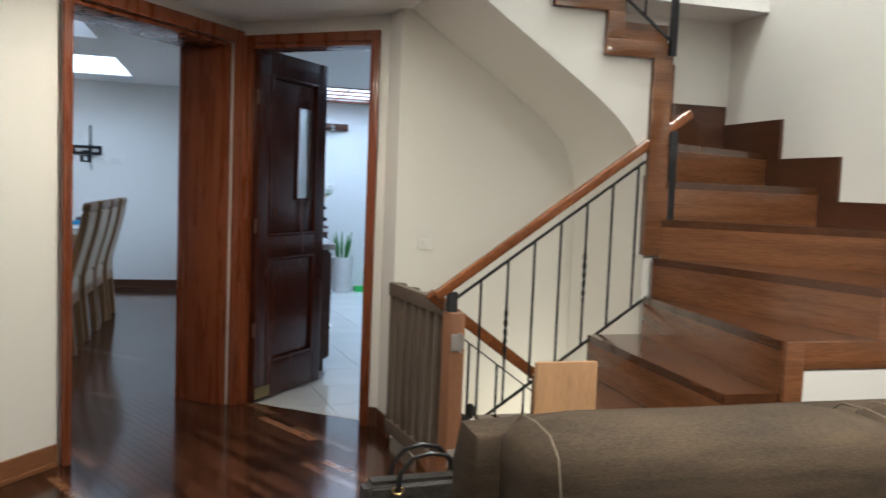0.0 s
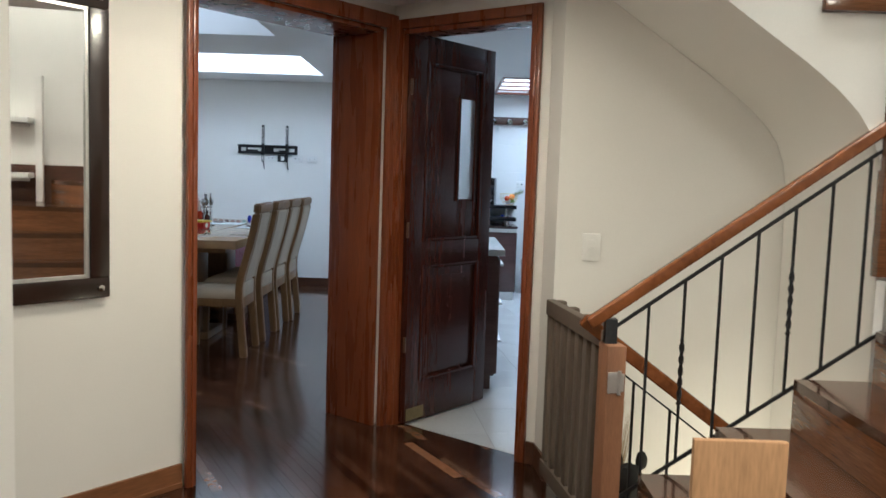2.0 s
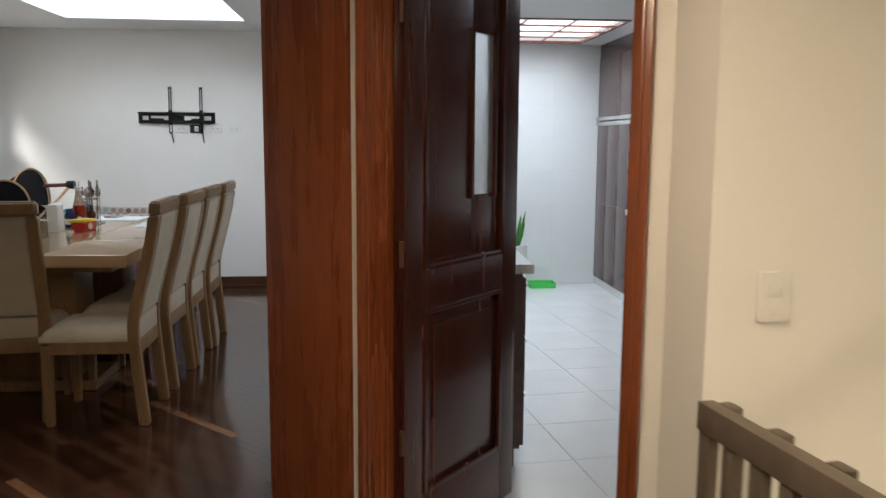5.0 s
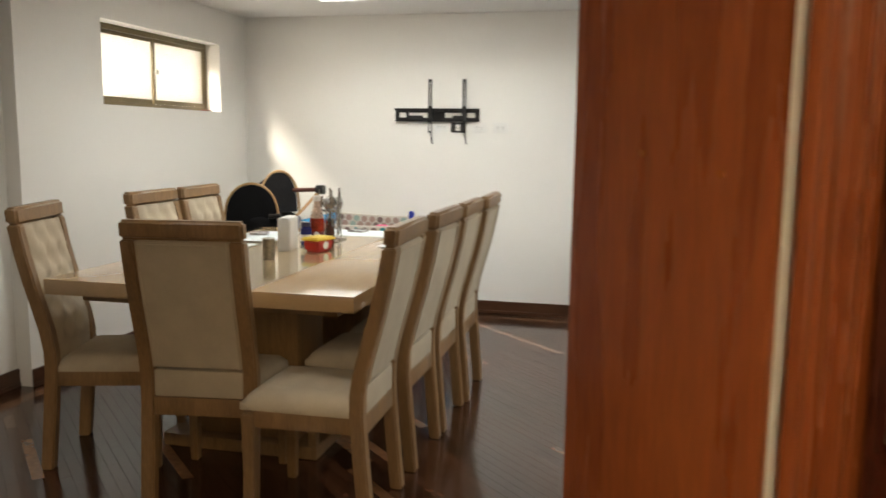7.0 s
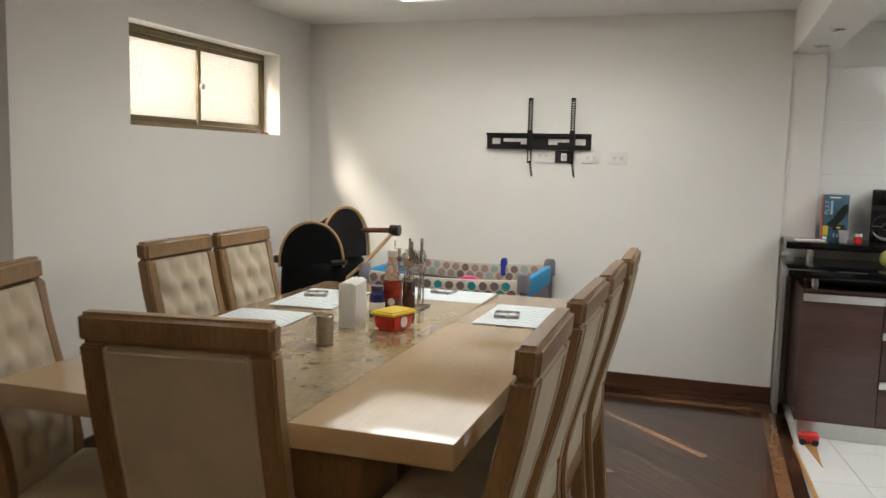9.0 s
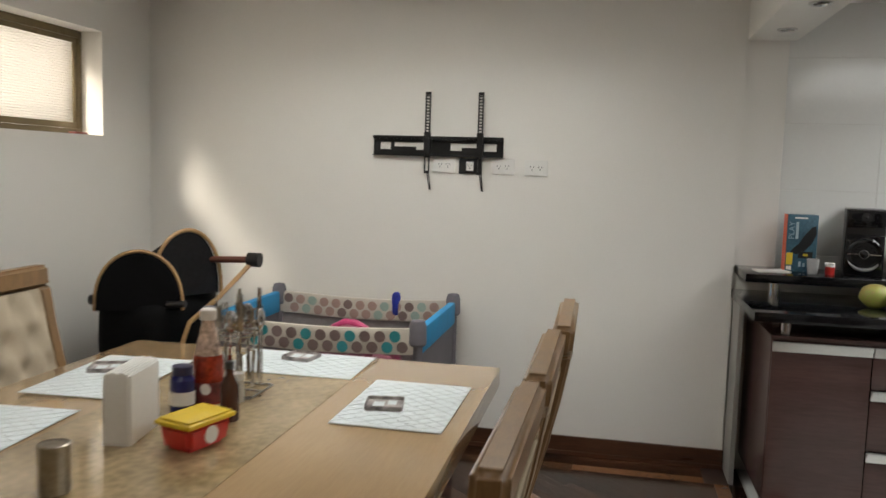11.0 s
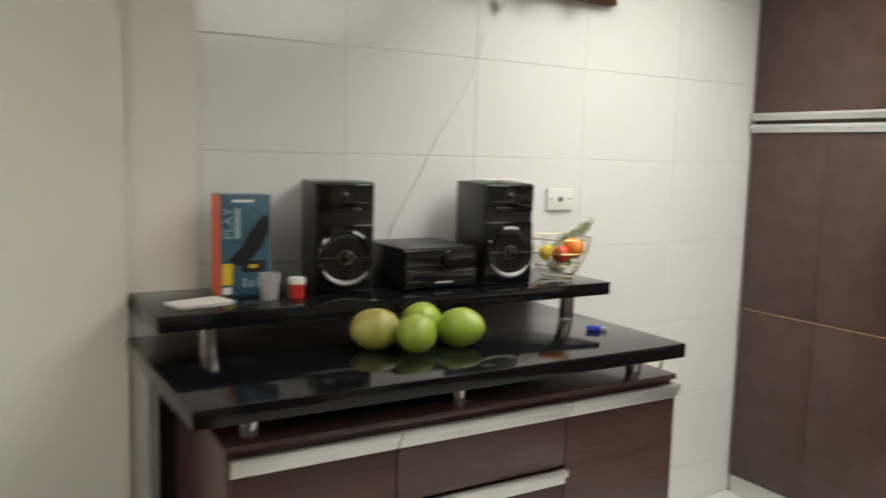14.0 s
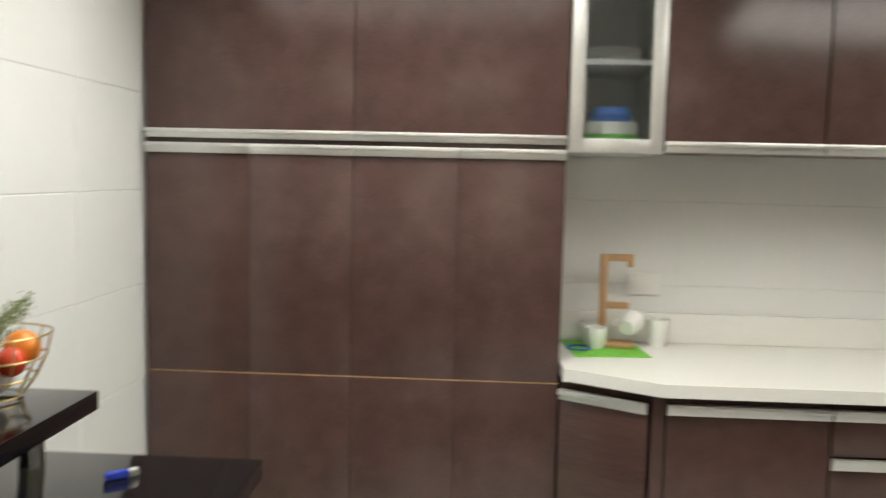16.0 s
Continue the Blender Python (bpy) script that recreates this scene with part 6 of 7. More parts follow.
sofa = thing("sofa", "brown velvet sofa with stitched back cushions", "sofa", pose(0.055, 0, 0))
part("back_frame", soft(1.055, 3.02, 2.27, 2.47, 0.06, 0.755, 0.06), SOFA, sofa, smooth=60)
part("seat_base", soft(1.08, 3.0, 1.62, 2.30, 0.07, 0.33, 0.03), SOFA, sofa, smooth=60)
for x0, x1 in ((1.12, 2.06), (2.065, 3.0)):
    part("back_cushion", soft(x0, x1, 2.03, 2.33, 0.40, 0.80, 0.085, puff=0.012), SOFA, sofa, smooth=60)
    part("seat_cushion", soft(x0, x1, 1.60, 2.08, 0.31, 0.475, 0.06), SOFA, sofa, smooth=60)
    bm = bmesh.new()
    for x in (x0 + 0.045, x1 - 0.045):
        sweep([(x, 2.033, 0.50), (x, 2.03, 0.70), (x, 2.05, 0.765), (x, 2.10, 0.797), (x, 2.18, 0.803), (x, 2.26, 0.795), (x, 2.32, 0.75)], 0.0022, bm, 6)
    part("seam", bm, material("pale_stitching", (0.20, 0.16, 0.12), 0.8) if "pale_stitching" not in bpy.data.materials else bpy.data.materials["pale_stitching"], sofa, "pale stitched seam")
for x in (1.15, 2.92):
    for y in (1.70, 2.38):
        part("foot", tube(bmesh.new(), (x, y, 0.0), (x, y, 0.075), 0.022, 0.028), SKIRT, sofa)

bg = thing("handbag", "dark woven handbag standing by the stair gate", "handbag", pose(1.19, 2.985, 0.0, 0, 0, 4) @ Matrix.Diagonal((1.35, 1.0, 0.97, 1.0)))
BAGM = material("woven_black_leather", (0.028, 0.024, 0.020), 0.55, vary=0.4, scale=50, fine=140, bump=0.6)
bm = bmesh.new()
rect(bm, -0.5, 0.5, -0.5, 0.5, -0.5, 0.5)
for v in bm.verts:
    v.co = Vector((v.co.x * 0.30, v.co.y * 0.14 * (0.6 if v.co.z > 0 else 1), 0.205 + v.co.z * 0.41))
bmesh.ops.bevel(bm, geom=bm.edges[:], offset=0.02, segments=3, affect="EDGES")
part("body", bm, BAGM, bg)
for y in (-0.045, 0.045):
    part("handle", sweep([(-0.075, y, 0.39), (-0.07, y, 0.44), (-0.04, y, 0.485), (0.0, y, 0.497), (0.04, y, 0.485), (0.07, y, 0.44), (0.075, y, 0.39)], 0.007, seg=8), BLACKPLASTIC, bg)
    for x in (-0.075, 0.075):
        part("ring", sweep([(x + 0.012 * math.cos(a / 10 * 2 * math.pi), y, 0.385 + 0.012 * math.sin(a / 10 * 2 * math.pi)) for a in range(10)], 0.003, seg=6, closed=True), GOLD, bg, "gold ring")

# mirror on the hall wall, in the hall's frame
mr = thing("wall_mirror", "tall mirror in a dark wood frame with chrome studs", "mirror", HALL)
V0, V1, MZ0, MZ1 = -2.32, -1.585, 0.828, 1.945
fw = 0.075
DARKFRAME = material("dark_frame_wood", (0.022, 0.011, 0.008), 0.25, vary=0.25, coat=0.3)
part("frame", boxes((0.004, 0.03, V0, V1, MZ0, MZ0 + fw), (0.004, 0.03, V0, V1, MZ1 - fw, MZ1), (0.004, 0.03, V0, V0 + fw, MZ0 + fw, MZ1 - fw), (0.004, 0.03, V1 - fw, V1, MZ0 + fw, MZ1 - fw), bevel=0.004), DARKFRAME, mr)
part("mirror_glass", box(0.006, 0.014, V0 + fw, V1 - fw, MZ0 + fw, MZ1 - fw), MIRROR, mr, "clear silvered glass")
bm = boxes((0.014, 0.022, V0 + fw, V1 - fw, MZ0 + fw, MZ0 + fw + 0.012), (0.014, 0.022, V0 + fw, V1 - fw, MZ1 - fw - 0.012, MZ1 - fw), (0.014, 0.022, V0 + fw, V0 + fw + 0.012, MZ0 + fw, MZ1 - fw), (0.014, 0.022, V1 - fw - 0.012, V1 - fw, MZ0 + fw, MZ1 - fw))
part("silver_bead", bm, ALU, mr)
for v in (V0 + 0.035, V1 - 0.035):
    for z in (MZ0 + 0.035, MZ1 - 0.035):
        part("stud", lathe([(0.013, 0), (0.012, 0.006), (0.0, 0.009)], 18, m=pose(0.03, v, z, 0, 90, 0)), STEEL, mr, "round chrome stud")


def switch(name, m, label):
    s = thing(name, label, "light switch", m)
    part("plate", box(-0.038, 0.038, -0.009, 0, -0.058, 0.058, 0.004), WHITEPLASTIC, s)
    for z in (-0.018, 0.018):
        part("rocker", box(-0.015, 0.015, -0.013, -0.008, z - 0.014, z + 0.014, 0.002), WHITEPLASTIC, s)
    return s


switch("light_switch", pose(1.556, 4.613, 1.034), "white two-gang light switch on the stair wall")
switch("light_switch", pose(-0.05, 2.83, 0.975, 0, 0, 90), "white two-gang light switch on the wall end")

# shelves on the stairwell wall, seen in the mirror
struct("trim_stair_wall", box(3.20, 3.26, 3.11, 3.16, 1.021, 1.97, 0.004), PAINT, "white upright trim on the stairwell wall", "trim")
for z in (1.22, 1.63):
    sh = thing("wall_shelf", "white floating wall shelf with small ornaments", "shelf", pose(3.26, 2.82, z, 0, 0, -90), "white wall shelves")
    part("board", box(-0.27, 0.27, -0.20, 0, -0.02, 0.02, 0.003), WHITEPLASTIC, sh)
    part("cleat", box(-0.24, 0.24, -0.03, 0, -0.045, -0.02, 0.003), WHITEPLASTIC, sh)
    solo("ornament", lathe([(0.0, 0), (0.05, 0), (0.07, 0.04), (0.04, 0.09), (0.0, 0.10)], 18), WHITEPLASTIC, "white rounded ornament on a wall shelf", "ornament", pose(3.17, 2.72, z + 0.0205))

# ---- playpen and pushchair in the far corner ----
GREYF = material("grey_playpen_fabric", (0.17, 0.16, 0.18), 0.85, vary=0.08, scale=10, fine=300, bump=0.2)
CREAMF = material("cream_playpen_fabric", (0.55, 0.50, 0.43), 0.85, vary=0.05, scale=10, fine=300, bump=0.2)
BLUEF = material("bright_blue_fabric", (0.02, 0.28, 0.55), 0.8, vary=0.08, scale=10, fine=300, bump=0.2)
DOTS = [material("teal_dot", (0.03, 0.27, 0.30), 0.85), material("taupe_dot", (0.20, 0.14, 0.13), 0.85), material("rose_dot", (0.40, 0.27, 0.23), 0.85), material("mint_dot", (0.33, 0.43, 0.38), 0.85)]
NET = material("pink_grey_netting", (0.28, 0.20, 0.22), 0.9, vary=0.1, scale=30, fine=500)
NET.node_tree.nodes["Principled BSDF"].inputs["Alpha"].default_value = 0.36
BACKNET = material("taupe_netting", (0.27, 0.24, 0.235), 0.9, vary=0.1, scale=30, fine=500, bump=0.2)
cx0, cx1, cy0, cy1, cz = -1.95, -1.005, 9.65, 10.42, 0.785
pen = thing("playpen", "folding playpen with dotted rim and blue ends", "playpen")
for x in (cx0, cx1):
    for y in (cy0, cy1):
        part("corner_post", tube(bmesh.new(), (x, y, 0.03), (x, y, cz - 0.02), 0.022), GREYF, pen)
        part("corner_cap", lathe([(0.0, 0.028), (0.028, 0.022), (0.036, 0.0), (0.038, -0.075), (0.03, -0.085)], 20, m=pose(x, y, cz)), GREYF, pen)
        part("foot", tube(bmesh.new(), (x, y, 0.0), (x, y, 0.03), 0.026), BLACKPLASTIC, pen)
dot_mesh = {}
for y, outer in ((cy0, -1), (cy1, 1)):
    bm = bmesh.new()
    sag = [(cx0 + (cx1 - cx0) * i / 16, y, cz - 0.012 - 0.018 * math.sin(math.pi * i / 16)) for i in range(17)]
    rows = []
    for i in range(17):
        x, _, z = sag[i]
        rows.append([bm.verts.new(p) for p in ((x, y + 0.016, z - 0.108), (x, y + 0.018, z - 0.02), (x, y + 0.010, z), (x, y - 0.010, z), (x, y - 0.018, z - 0.02), (x, y - 0.016, z - 0.108))])
    for a, b in zip(rows, rows[1:]):
        for k in range(6):
            bm.faces.new((a[k], a[(k + 1) % 6], b[(k + 1) % 6], b[k]))
    part("rim_band", bm, CREAMF, pen, "cream rim band with printed dots")
    kinds = (0, 1, 1) if y == cy0 else (2, 2, 3)
    for i in range(26):
        t = (i + 0.5) / 26
        x = cx0 + 0.045 + (cx1 - cx0 - 0.09) * t
        zz = cz - 0.012 - 0.018 * math.sin(math.pi * t)
        for r, dz in ((0, -0.034), (1, -0.080)):
            if (i + r) % 2:
                continue
            k = kinds[(i // 2 + r) % 3] if (i + r) % 5 else 1
            if k not in dot_mesh:
                dot_mesh[k] = mesh("dot", lathe([(0.0, 0.0), (0.0245, 0.0), (0.0245, 0.0012), (0.0, 0.0012)], 16), DOTS[k])
            o = new("dot", dot_mesh[k])
            o.parent = pen
            o.matrix_basis = pose(x, y - 0.0185, zz + dz, 90)
    part("side_net", box(cx0 + 0.02, cx1 - 0.02, y - 0.004, y + 0.004, 0.16, cz - 0.13), NET if y == cy0 else BACKNET, pen)
    part("lower_skirt", box(cx0 + 0.02, cx1 - 0.02, y - 0.006, y + 0.006, 0.05, 0.16), GREYF, pen)
for x in (cx0, cx1):
    part("end_band", box(x - 0.018, x + 0.018, cy0 + 0.03, cy1 - 0.03, cz - 0.125, cz - 0.015, 0.01), BLUEF, pen, "bright blue end band")
    part("end_panel", box(x - 0.005, x + 0.005, cy0 + 0.02, cy1 - 0.02, 0.05, cz - 0.12), GREYF, pen)
part("mattress", box(cx0 + 0.02, cx1 - 0.02, cy0 + 0.02, cy1 - 0.02, 0.05, 0.12, 0.01), GREYF, pen)
PINK = material("pink_plastic", (0.60, 0.05, 0.18), 0.4, vary=0.08)
toy = thing("play_arch", "bright pink toy arch inside the playpen", "toy", pose(-1.40, 9.95, 0.12))
part("arch", sweep([(0.24 * math.cos(radians(a)), 0, 0.60 * math.sin(radians(a))) for a in range(0, 181, 12)], 0.02, seg=10), PINK, toy)
part("arch", sweep([(0.20 + 0.14 * math.cos(radians(a)), -0.15, 0.55 * math.sin(radians(a))) for a in range(0, 181, 12)], 0.018, seg=10), PINK, toy)
PINKCLOTH = material("pale_pink_cloth", (0.52, 0.17, 0.24), 0.85, vary=0.25, scale=9, fine=220, bump=0.25, dark=(0.42, 0.10, 0.19))
bm = bmesh.new()
ring = [(0.232 * math.cos(radians(a)), 0.59 * math.sin(radians(a))) for a in range(0, 181, 9)]
front, back = ([bm.verts.new((x, y - 0.03 * (z / 0.6) * (1 - abs(x) / 0.24), z + 0.004)) for x, z in ring] for y in (-0.004, 0.004))
bm.faces.new(front)
bm.faces.new(back[::-1])
for i in range(len(ring)):
    j = (i + 1) % len(ring)
    bm.faces.new((front[i], back[i], back[j], front[j]))
part("fabric_panel", bm, PINKCLOTH, toy, "pale pink cloth stretched in the hoop")


def bundle(w, d, h, lean):
    """A crumpled heap of cloth that narrows towards its top."""
    bm = soft(-w, w, -d, d, 0, h, min(w, d) * 0.7)
    for v in bm.verts:
        k = max(0.0, min(1.0, v.co.z / h))
        n = noise.noise(v.co * 9.0) * 0.022
        v.co.x = v.co.x * (1 - 0.55 * k) + lean * k + n
        v.co.y = v.co.y * (1 - 0.45 * k) + n
        v.co.z += n * 0.8 * k
    return bm


solo("blanket", bundle(0.15, 0.07, 0.47, -0.06), PINKCLOTH, "crumpled pink blanket heaped in the playpen", "blanket", pose(-1.20, 9.90, 0.12))
solo("cushion", bundle(0.13, 0.08, 0.36, 0.0), material("pink_cushion_cloth", (0.55, 0.13, 0.22), 0.85, vary=0.15, scale=8, fine=220, bump=0.2), "plain pink cushion leaning in the playpen", "cushion", pose(-1.775, 9.86, 0.12))
rag = solo("soft_toy", soft(-0.022, 0.022, -0.026, 0.022, -0.065, 0.06, 0.02), material("royal_blue_cloth", (0.015, 0.03, 0.30), 0.8, vary=0.2, scale=20), "royal blue soft toy hooked over the playpen rim", "soft toy", pose(-1.305, 10.42, cz - 0.045))

BLACKF = material("black_canvas", (0.005, 0.005, 0.0055), 0.8, vary=0.25, scale=12, fine=300, bump=0.2, spec=0.12)
TAN = material("tan_leather_hoop", (0.42, 0.25, 0.11), 0.45, vary=0.12)
pc = thing("pushchair", "black pushchair with hood and tan hoops", "pushchair", pose(-2.36, 9.88, 0.0))


def hood(y0, y1, w, z0, h0, h1):
    """A canopy: half hoops from y0 to y1, rising from h0 to h1."""
    bm = bmesh.new()
    n, m = 14, 8
    g = []
    for j in range(m + 1):
        t = j / m
        y, hh = y0 + (y1 - y0) * t, h0 + (h1 - h0) * t
        g.append([bm.verts.new((w * math.cos(math.pi * i / n) * (0.92 + 0.08 * math.sin(math.pi * t)), y, z0 + hh * math.sin(math.pi * i / n) ** 0.8)) for i in range(n + 1)])
    for a, b in zip(g, g[1:]):
        for i in range(n):
            bm.faces.new((a[i], a[i + 1], b[i + 1], b[i]))
    bm.faces.new(g[-1])
    return bm


part("carrycot", soft(-0.18, 0.18, -0.22, 0.36, 0.50, 0.80, 0.07), BLACKF, pc, smooth=60)
TURN_FRONT = Matrix.Translation((0, -0.10, 0)) @ Matrix.Rotation(radians(24), 4, "Z") @ Matrix.Translation((0, 0.10, 0))
part("front_hood", hood(-0.20, 0.02, 0.185, 0.76, 0.265, 0.17), BLACKF, pc, m=TURN_FRONT, smooth=60)
part("front_hoop", sweep([(0.19 * math.cos(radians(a)), -0.20, 0.76 + 0.270 * math.sin(radians(a)) ** 0.8) for a in range(0, 181, 10)], 0.009, seg=8), TAN, pc, "tan leather hoop", m=TURN_FRONT)
part("front_panel", prism([(0.183 * math.cos(radians(a)), 0.76 + 0.262 * math.sin(radians(a)) ** 0.8) for a in range(0, 181, 10)], -0.213, -0.205, "xzy"), BLACKF, pc, m=TURN_FRONT)
TURN_HOOD = Matrix.Translation((0.06, 0.10, 0)) @ Matrix.Rotation(radians(58), 4, "Z")
part("rear_hood", hood(-0.11, 0.13, 0.175, 0.80, 0.31, 0.20), BLACKF, pc, m=TURN_HOOD, smooth=60)
part("rear_cover", prism([(0.168 * math.cos(radians(a)), 0.80 + 0.305 * math.sin(radians(a)) ** 0.8) for a in range(0, 181, 10)], -0.106, -0.096, "xzy"), material("black_quilted_cloth", (0.010, 0.010, 0.011), 0.4, vary=0.4, scale=9, fine=60, bump=0.6), pc, "black quilted cover", m=TURN_HOOD)
part("rear_hoop", sweep([(0.18 * math.cos(radians(a)), -0.11, 0.80 + 0.315 * math.sin(radians(a)) ** 0.8) for a in range(0, 181, 10)], 0.010, seg=8), TAN, pc, "tan leather hoop", m=TURN_HOOD)
part("handle_grip", tube(bmesh.new(), (0.20, 0.16, 0.965), (0.42, 0.16, 0.975), 0.016), material("brown_leather_grip", (0.12, 0.035, 0.02), 0.5), pc, "brown leather handle grip")
part("handle_joint", lathe([(0.0, -0.03), (0.035, -0.03), (0.035, 0.03), (0.0, 0.03)], 18, m=pose(0.44, 0.16, 0.975, 0, 90, 0)), BLACKPLASTIC, pc)
part("frame_tube", sweep([(0.20, -0.16, 0.50), (0.24, -0.10, 0.70), (0.32, 0.02, 0.80), (0.39, 0.10, 0.90), (0.43, 0.16, 0.965)], 0.012, seg=8), TAN, pc)
part("pivot", tube(bmesh.new(), (-0.22, -0.17, 0.79), (-0.18, -0.17, 0.79), 0.024), BLACKPLASTIC, pc)
part("pivot", tube(bmesh.new(), (0.17, -0.17, 0.79), (0.26, -0.17, 0.80), 0.016), BLACKPLASTIC, pc)
part("chassis", boxes((-0.17, -0.14, -0.2, 0.35, 0.28, 0.31), (0.14, 0.17, -0.2, 0.35, 0.28, 0.31), (-0.14, 0.14, 0.05, 0.09, 0.28, 0.31), (-0.16, -0.13, 0.05, 0.09, 0.31, 0.52), (0.13, 0.16, 0.05, 0.09, 0.31, 0.52), (-0.16, -0.13, -0.19, -0.16, 0.12, 0.28), (0.13, 0.16, -0.19, -0.16, 0.12, 0.28), (-0.16, -0.13, 0.31, 0.34, 0.12, 0.28), (0.13, 0.16, 0.31, 0.34, 0.12, 0.28)), IRON, pc)
for x in (-0.18, 0.18):
    for y in (-0.175, 0.325):
        wh = part("wheel", lathe([(0.085, -0.018), (0.108, -0.02), (0.118, 0.0), (0.108, 0.02), (0.085, 0.018)], 26, m=pose(x, y, 0.119, 0, 90, 0)), BLACKPLASTIC, pc)
        part("rim", lathe([(0.0, -0.012), (0.086, -0.012), (0.086, 0.012), (0.0, 0.012)], 24, m=pose(x, y, 0.119, 0, 90, 0)), TAN, wh)

# ---- floor pieces ----
def clip_poly(poly, a, b, c):
    """Keep the side a*x + b*y <= c of a polygon."""
    out = []
    for p, q in zip(poly, poly[1:] + poly[:1]):
        dp, dq = a * p[0] + b * p[1] - c, a * q[0] + b * q[1] - c
        if dp <= 0:
            out.append(p)
        if dp * dq < 0:
            t = dp / (dp - dq)
            out.append((p[0] + t * (q[0] - p[0]), p[1] + t * (q[1] - p[1])))
    return out


def slab_piece(bm, poly, z0, z1):
    lo = [bm.verts.new((x, y, z0)) for x, y in poly]
    hi = [bm.verts.new((x, y, z1)) for x, y in poly]
    bm.faces.new(hi)
    k = len(poly)
    for i in range(k):
        bm.faces.new((lo[i], lo[(i + 1) % k], hi[(i + 1) % k], hi[i]))


rng = random.Random(7)
floor_wood = bpy.data.objects["floor_wood_base"]
PL, PW = 0.50, 0.047


def planks(lim, angle, near, light=0.05):
    """Diagonal strip parquet over a convex region given by half planes; the strips in the near stretch are parts."""
    xs, ys = lim["x"], lim["y"]
    rest, pale = bmesh.new(), bmesh.new()
    ca, sa = math.cos(radians(angle)), math.sin(radians(angle))
    cx, cy = (xs[0] + xs[1]) / 2, (ys[0] + ys[1]) / 2
    half = math.hypot(xs[1] - xs[0], ys[1] - ys[0]) / 2 + 0.5
    made = 0
    for r in range(int(-half / PW), int(half / PW) + 1):
        shift = (r % 2) * PL / 2 + rng.uniform(-0.03, 0.03)
        for k in range(int(-half / PL) - 1, int(half / PL) + 2):
            u0, u1 = k * PL + shift, (k + 1) * PL + shift - 0.0012
            v0, v1 = r * PW, (r + 1) * PW - 0.0012
            poly = [(cx + u * ca - v * sa, cy + u * sa + v * ca) for u, v in ((u0, v0), (u1, v0), (u1, v1), (u0, v1))]
            pale_one = rng.random() < light
            for a, b, c in [(-1, 0, -xs[0]), (1, 0, xs[1]), (0, -1, -ys[0]), (0, 1, ys[1])] + lim.get("cut", []):
                poly = clip_poly(poly, a, b, c) if len(poly) > 2 else poly
            if len(poly) < 3:
                continue
            mx, my = sum(p[0] for p in poly) / len(poly), sum(p[1] for p in poly) / len(poly)
            mat = PARQ_LIGHT if pale_one else PARQ
            if near and made < 300 and near[0] < mx < near[1] and near[2] < my < near[3]:
                bm = bmesh.new()
                slab_piece(bm, [(x - mx, y - my) for x, y in poly], -0.006, 0.0)
                part("plank", bm, mat, floor_wood, m=pose(mx, my, 0), smooth=None)
                made += 1
            else:
                slab_piece(pale if pale_one else rest, poly, -0.006, 0.0)
    for bm, mat in ((rest, PARQ), (pale, PARQ_LIGHT)):
        o = part("parquet_field", bm, mat, floor_wood, smooth=None)
        tagged(o, "dark polished hardwood strip parquet", kind="stuff")


# dining room field inside a border of long strips
BX0, BX1, BY0, BY1 = LEFT_X - 0.09, 0.43, 4.6, FAR_Y
planks({"x": (BX0 + 0.30, BX1 - 0.20), "y": (5.55, BY1 - 0.22)}, -45, (-0.75, 0.2, 5.6, 9.2))
bm, bm2 = bmesh.new(), bmesh.new()
for i in range(3):
    y = BY1 - 0.22 + i * 0.0735
    for k in range(5):
        slab_piece(bm if i != 0 else bm2, [(BX0 + k * 0.62, y + 0.001), (min(BX0 + (k + 1) * 0.62 - 0.001, BX1), y + 0.001), (min(BX0 + (k + 1) * 0.62 - 0.001, BX1), y + 0.0725), (BX0 + k * 0.62, y + 0.0725)], -0.006, 0)
    x = BX1 - 0.20 + i * 0.0668
    for k in range(9):
        slab_piece(bm if i != 1 else bm2, [(x + 0.001, 5.552 + k * 0.54), (x + 0.0658, 5.552 + k * 0.54), (x + 0.0658, min(5.551 + (k + 1) * 0.54, BY1 - 0.22)), (x + 0.001, min(5.551 + (k + 1) * 0.54, BY1 - 0.22))], -0.006, 0)
for i in range(4):
    x = BX0 + i * 0.075
    for k in range(8):
        slab_piece(bm if i != 2 else bm2, [(x + 0.001, 5.6 + k * 0.586), (x + 0.074, 5.6 + k * 0.586), (x + 0.074, min(5.599 + (k + 1) * 0.586, BY1 - 0.22)), (x + 0.001, min(5.599 + (k + 1) * 0.586, BY1 - 0.22))], -0.006, 0)
for b, mat in ((bm, PARQ), (bm2, PARQ_LIGHT)):
    o = part("border_strips", b, mat, floor_wood, smooth=None)
    tagged(o, "dark polished hardwood border strips", kind="stuff")
# hall and threshold field
planks({"x": (-2.6, 1.46), "y": (-1.5, 5.55), "cut": [(0.616, 0.788, 0.616 * 0.646 + 0.788 * 5.407 + 0.03)]}, -61, None, 0.06)
planks({"x": (1.462, 4.45), "y": (-1.5, 2.775)}, -61, None, 0.05)

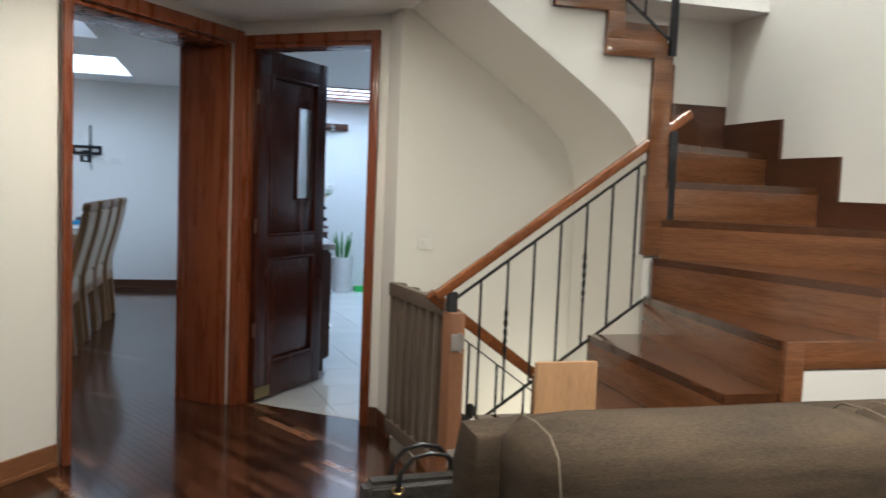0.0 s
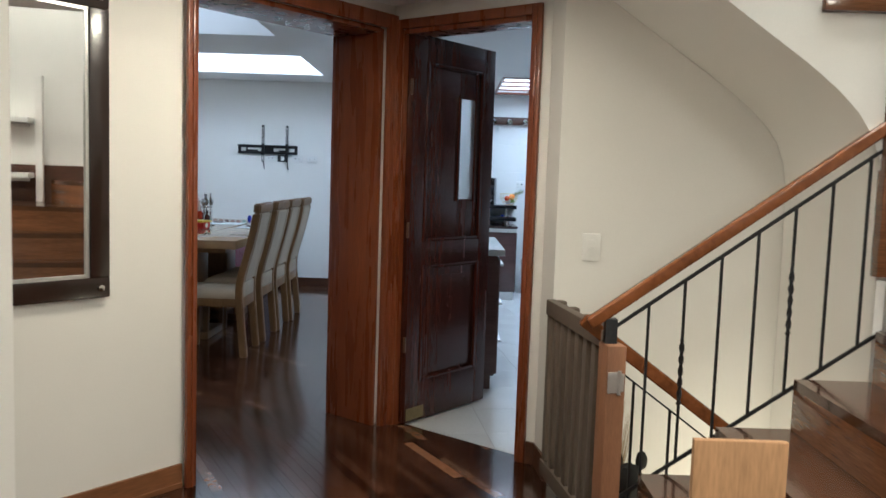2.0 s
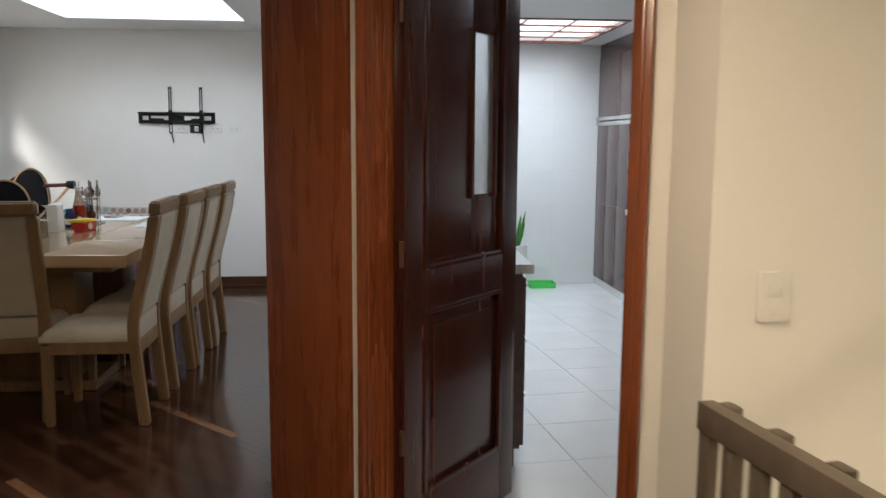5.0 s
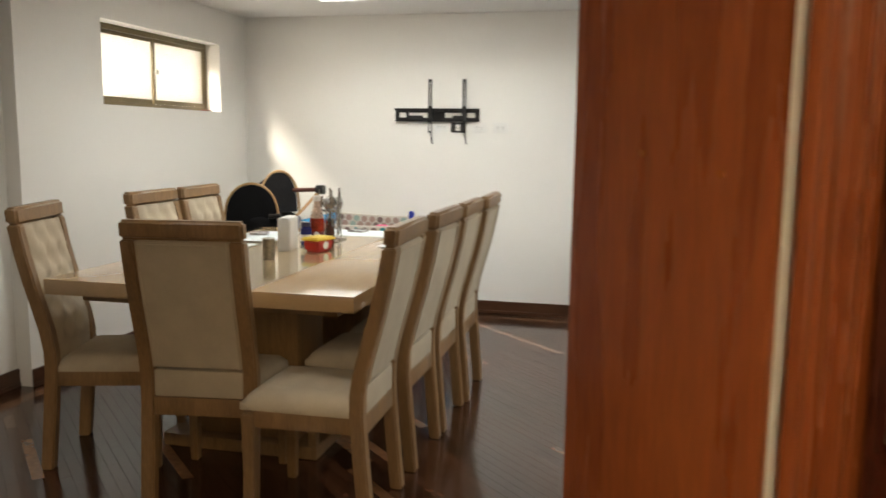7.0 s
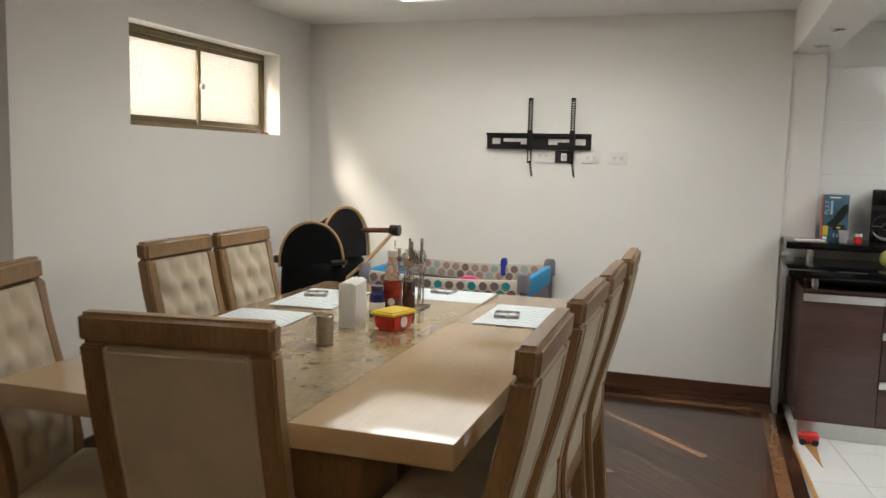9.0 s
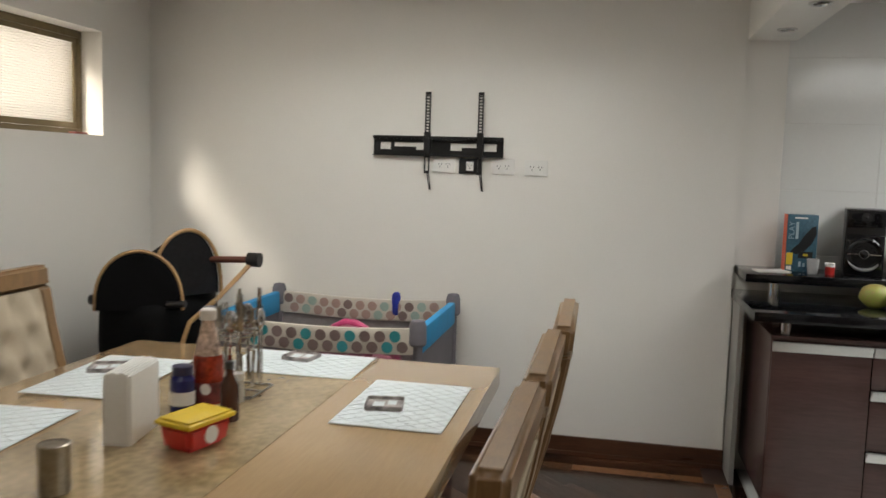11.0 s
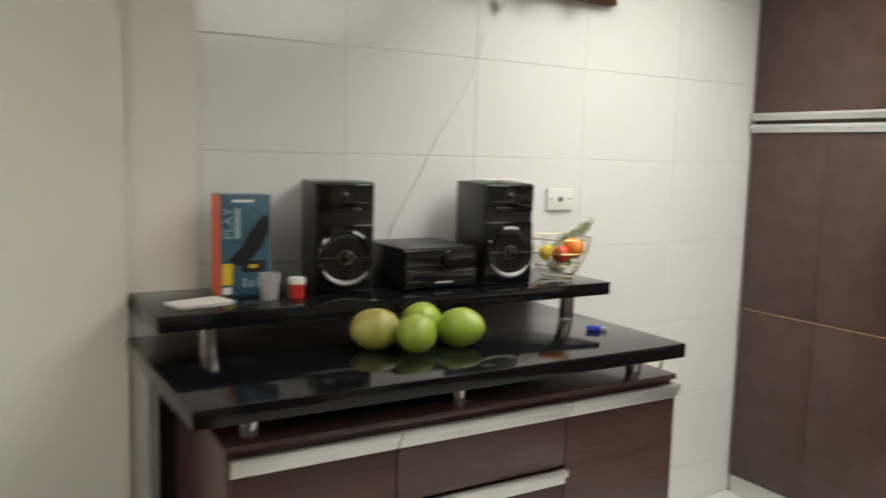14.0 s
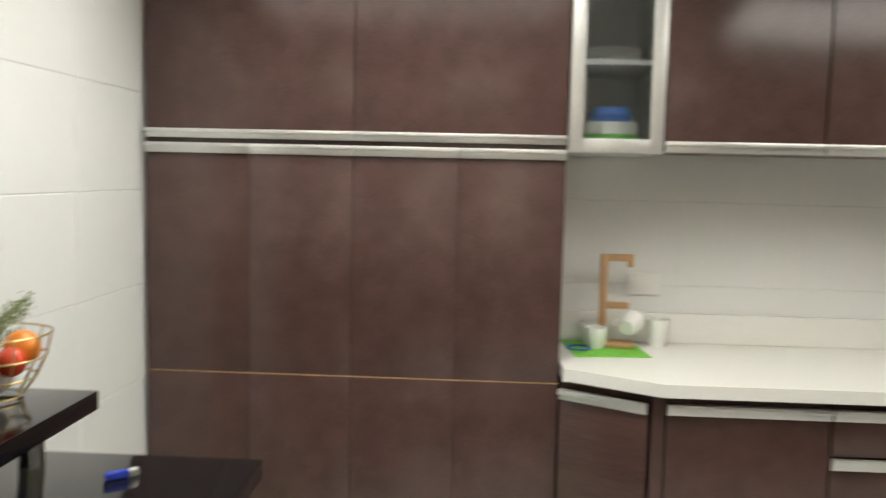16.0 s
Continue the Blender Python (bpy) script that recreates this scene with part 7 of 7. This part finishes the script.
# kitchen floor tiles, laid on the diagonal
floor_tile = bpy.data.objects["floor_tile_base"]
TS = 0.45
ca, sa = math.cos(radians(7)), math.sin(radians(7))
region = [(-1, 0, -0.44), (1, 0, RIGHT_X), (0, -1, -4.745), (0, 1, TILE_Y), (-0.616, -0.788, -(0.616 * 0.646 + 0.788 * 5.407 + 0.045))]
for i in range(-10, 14):
    for k in range(-10, 14):
        u, v = i * TS, k * TS
        poly = [(1.8 + a * ca - b * sa, 7.6 + a * sa + b * ca) for a, b in ((u, v), (u + TS - 0.003, v), (u + TS - 0.003, v + TS - 0.003), (u, v + TS - 0.003))]
        for a, b, c in region:
            poly = clip_poly(poly, a, b, c) if len(poly) > 2 else poly
        if len(poly) < 3:
            continue
        mx, my = sum(p[0] for p in poly) / len(poly), sum(p[1] for p in poly) / len(poly)
        bm = bmesh.new()
        slab_piece(bm, [(x - mx, y - my) for x, y in poly], -0.005, 0.0)
        part("floor_tile", bm, FTILE, floor_tile, m=pose(mx, my, 0), smooth=None)

# loose pale strips along the edge of the parquet
for outline in ([(0.418, 9.74), (0.428, 9.75), (0.452, 9.35), (0.470, 8.90), (0.474, 8.40), (0.450, 8.40), (0.446, 8.90), (0.434, 9.35)],
                [(0.462, 9.93), (0.49, 9.95), (0.535, 9.78), (0.53, 9.45), (0.505, 9.60), (0.48, 9.78)]):
    solo("threshold_strip", prism(outline, 0.0004, 0.004), THRESH, "loose pale wooden threshold strip on the floor edge", "threshold strip", group="threshold strips")

# wall tiles behind the black counter and along the worktop
def wall_tiles(wall, cols, rows, place):
    meshes = {}
    for c0, c1 in zip(cols, cols[1:]):
        for r0, r1 in zip(rows, rows[1:]):
            key = (round(c1 - c0, 3), round(r1 - r0, 3))
            if key not in meshes:
                meshes[key] = mesh("wall_tile", box(0.0012, key[0] - 0.0012, -0.010, 0, 0.0012, key[1] - 0.0012, 0.0015, 1), WTILE)
            o = new("wall_tile", meshes[key])
            o.parent = wall
            o.matrix_basis = place(c0, r0)


wall_tiles(bpy.data.objects["wall_kitchen_back"], [0.545, 0.976, 1.431, 1.886, 2.341, 2.796, 3.19], [0.0, 0.152, 0.462, 0.772, 1.082, 1.39, 1.702, 2.01, 2.26], lambda c, r: pose(c, TILE_Y + 0.0105, r))
wall_tiles(bpy.data.objects["wall_kitchen_right"], [-9.16 + 0.455 * i for i in range(10)], [0.86, 1.07, 1.38, 1.69], lambda c, r: pose(RIGHT_X + 0.0105, -c, r, 0, 0, -90))
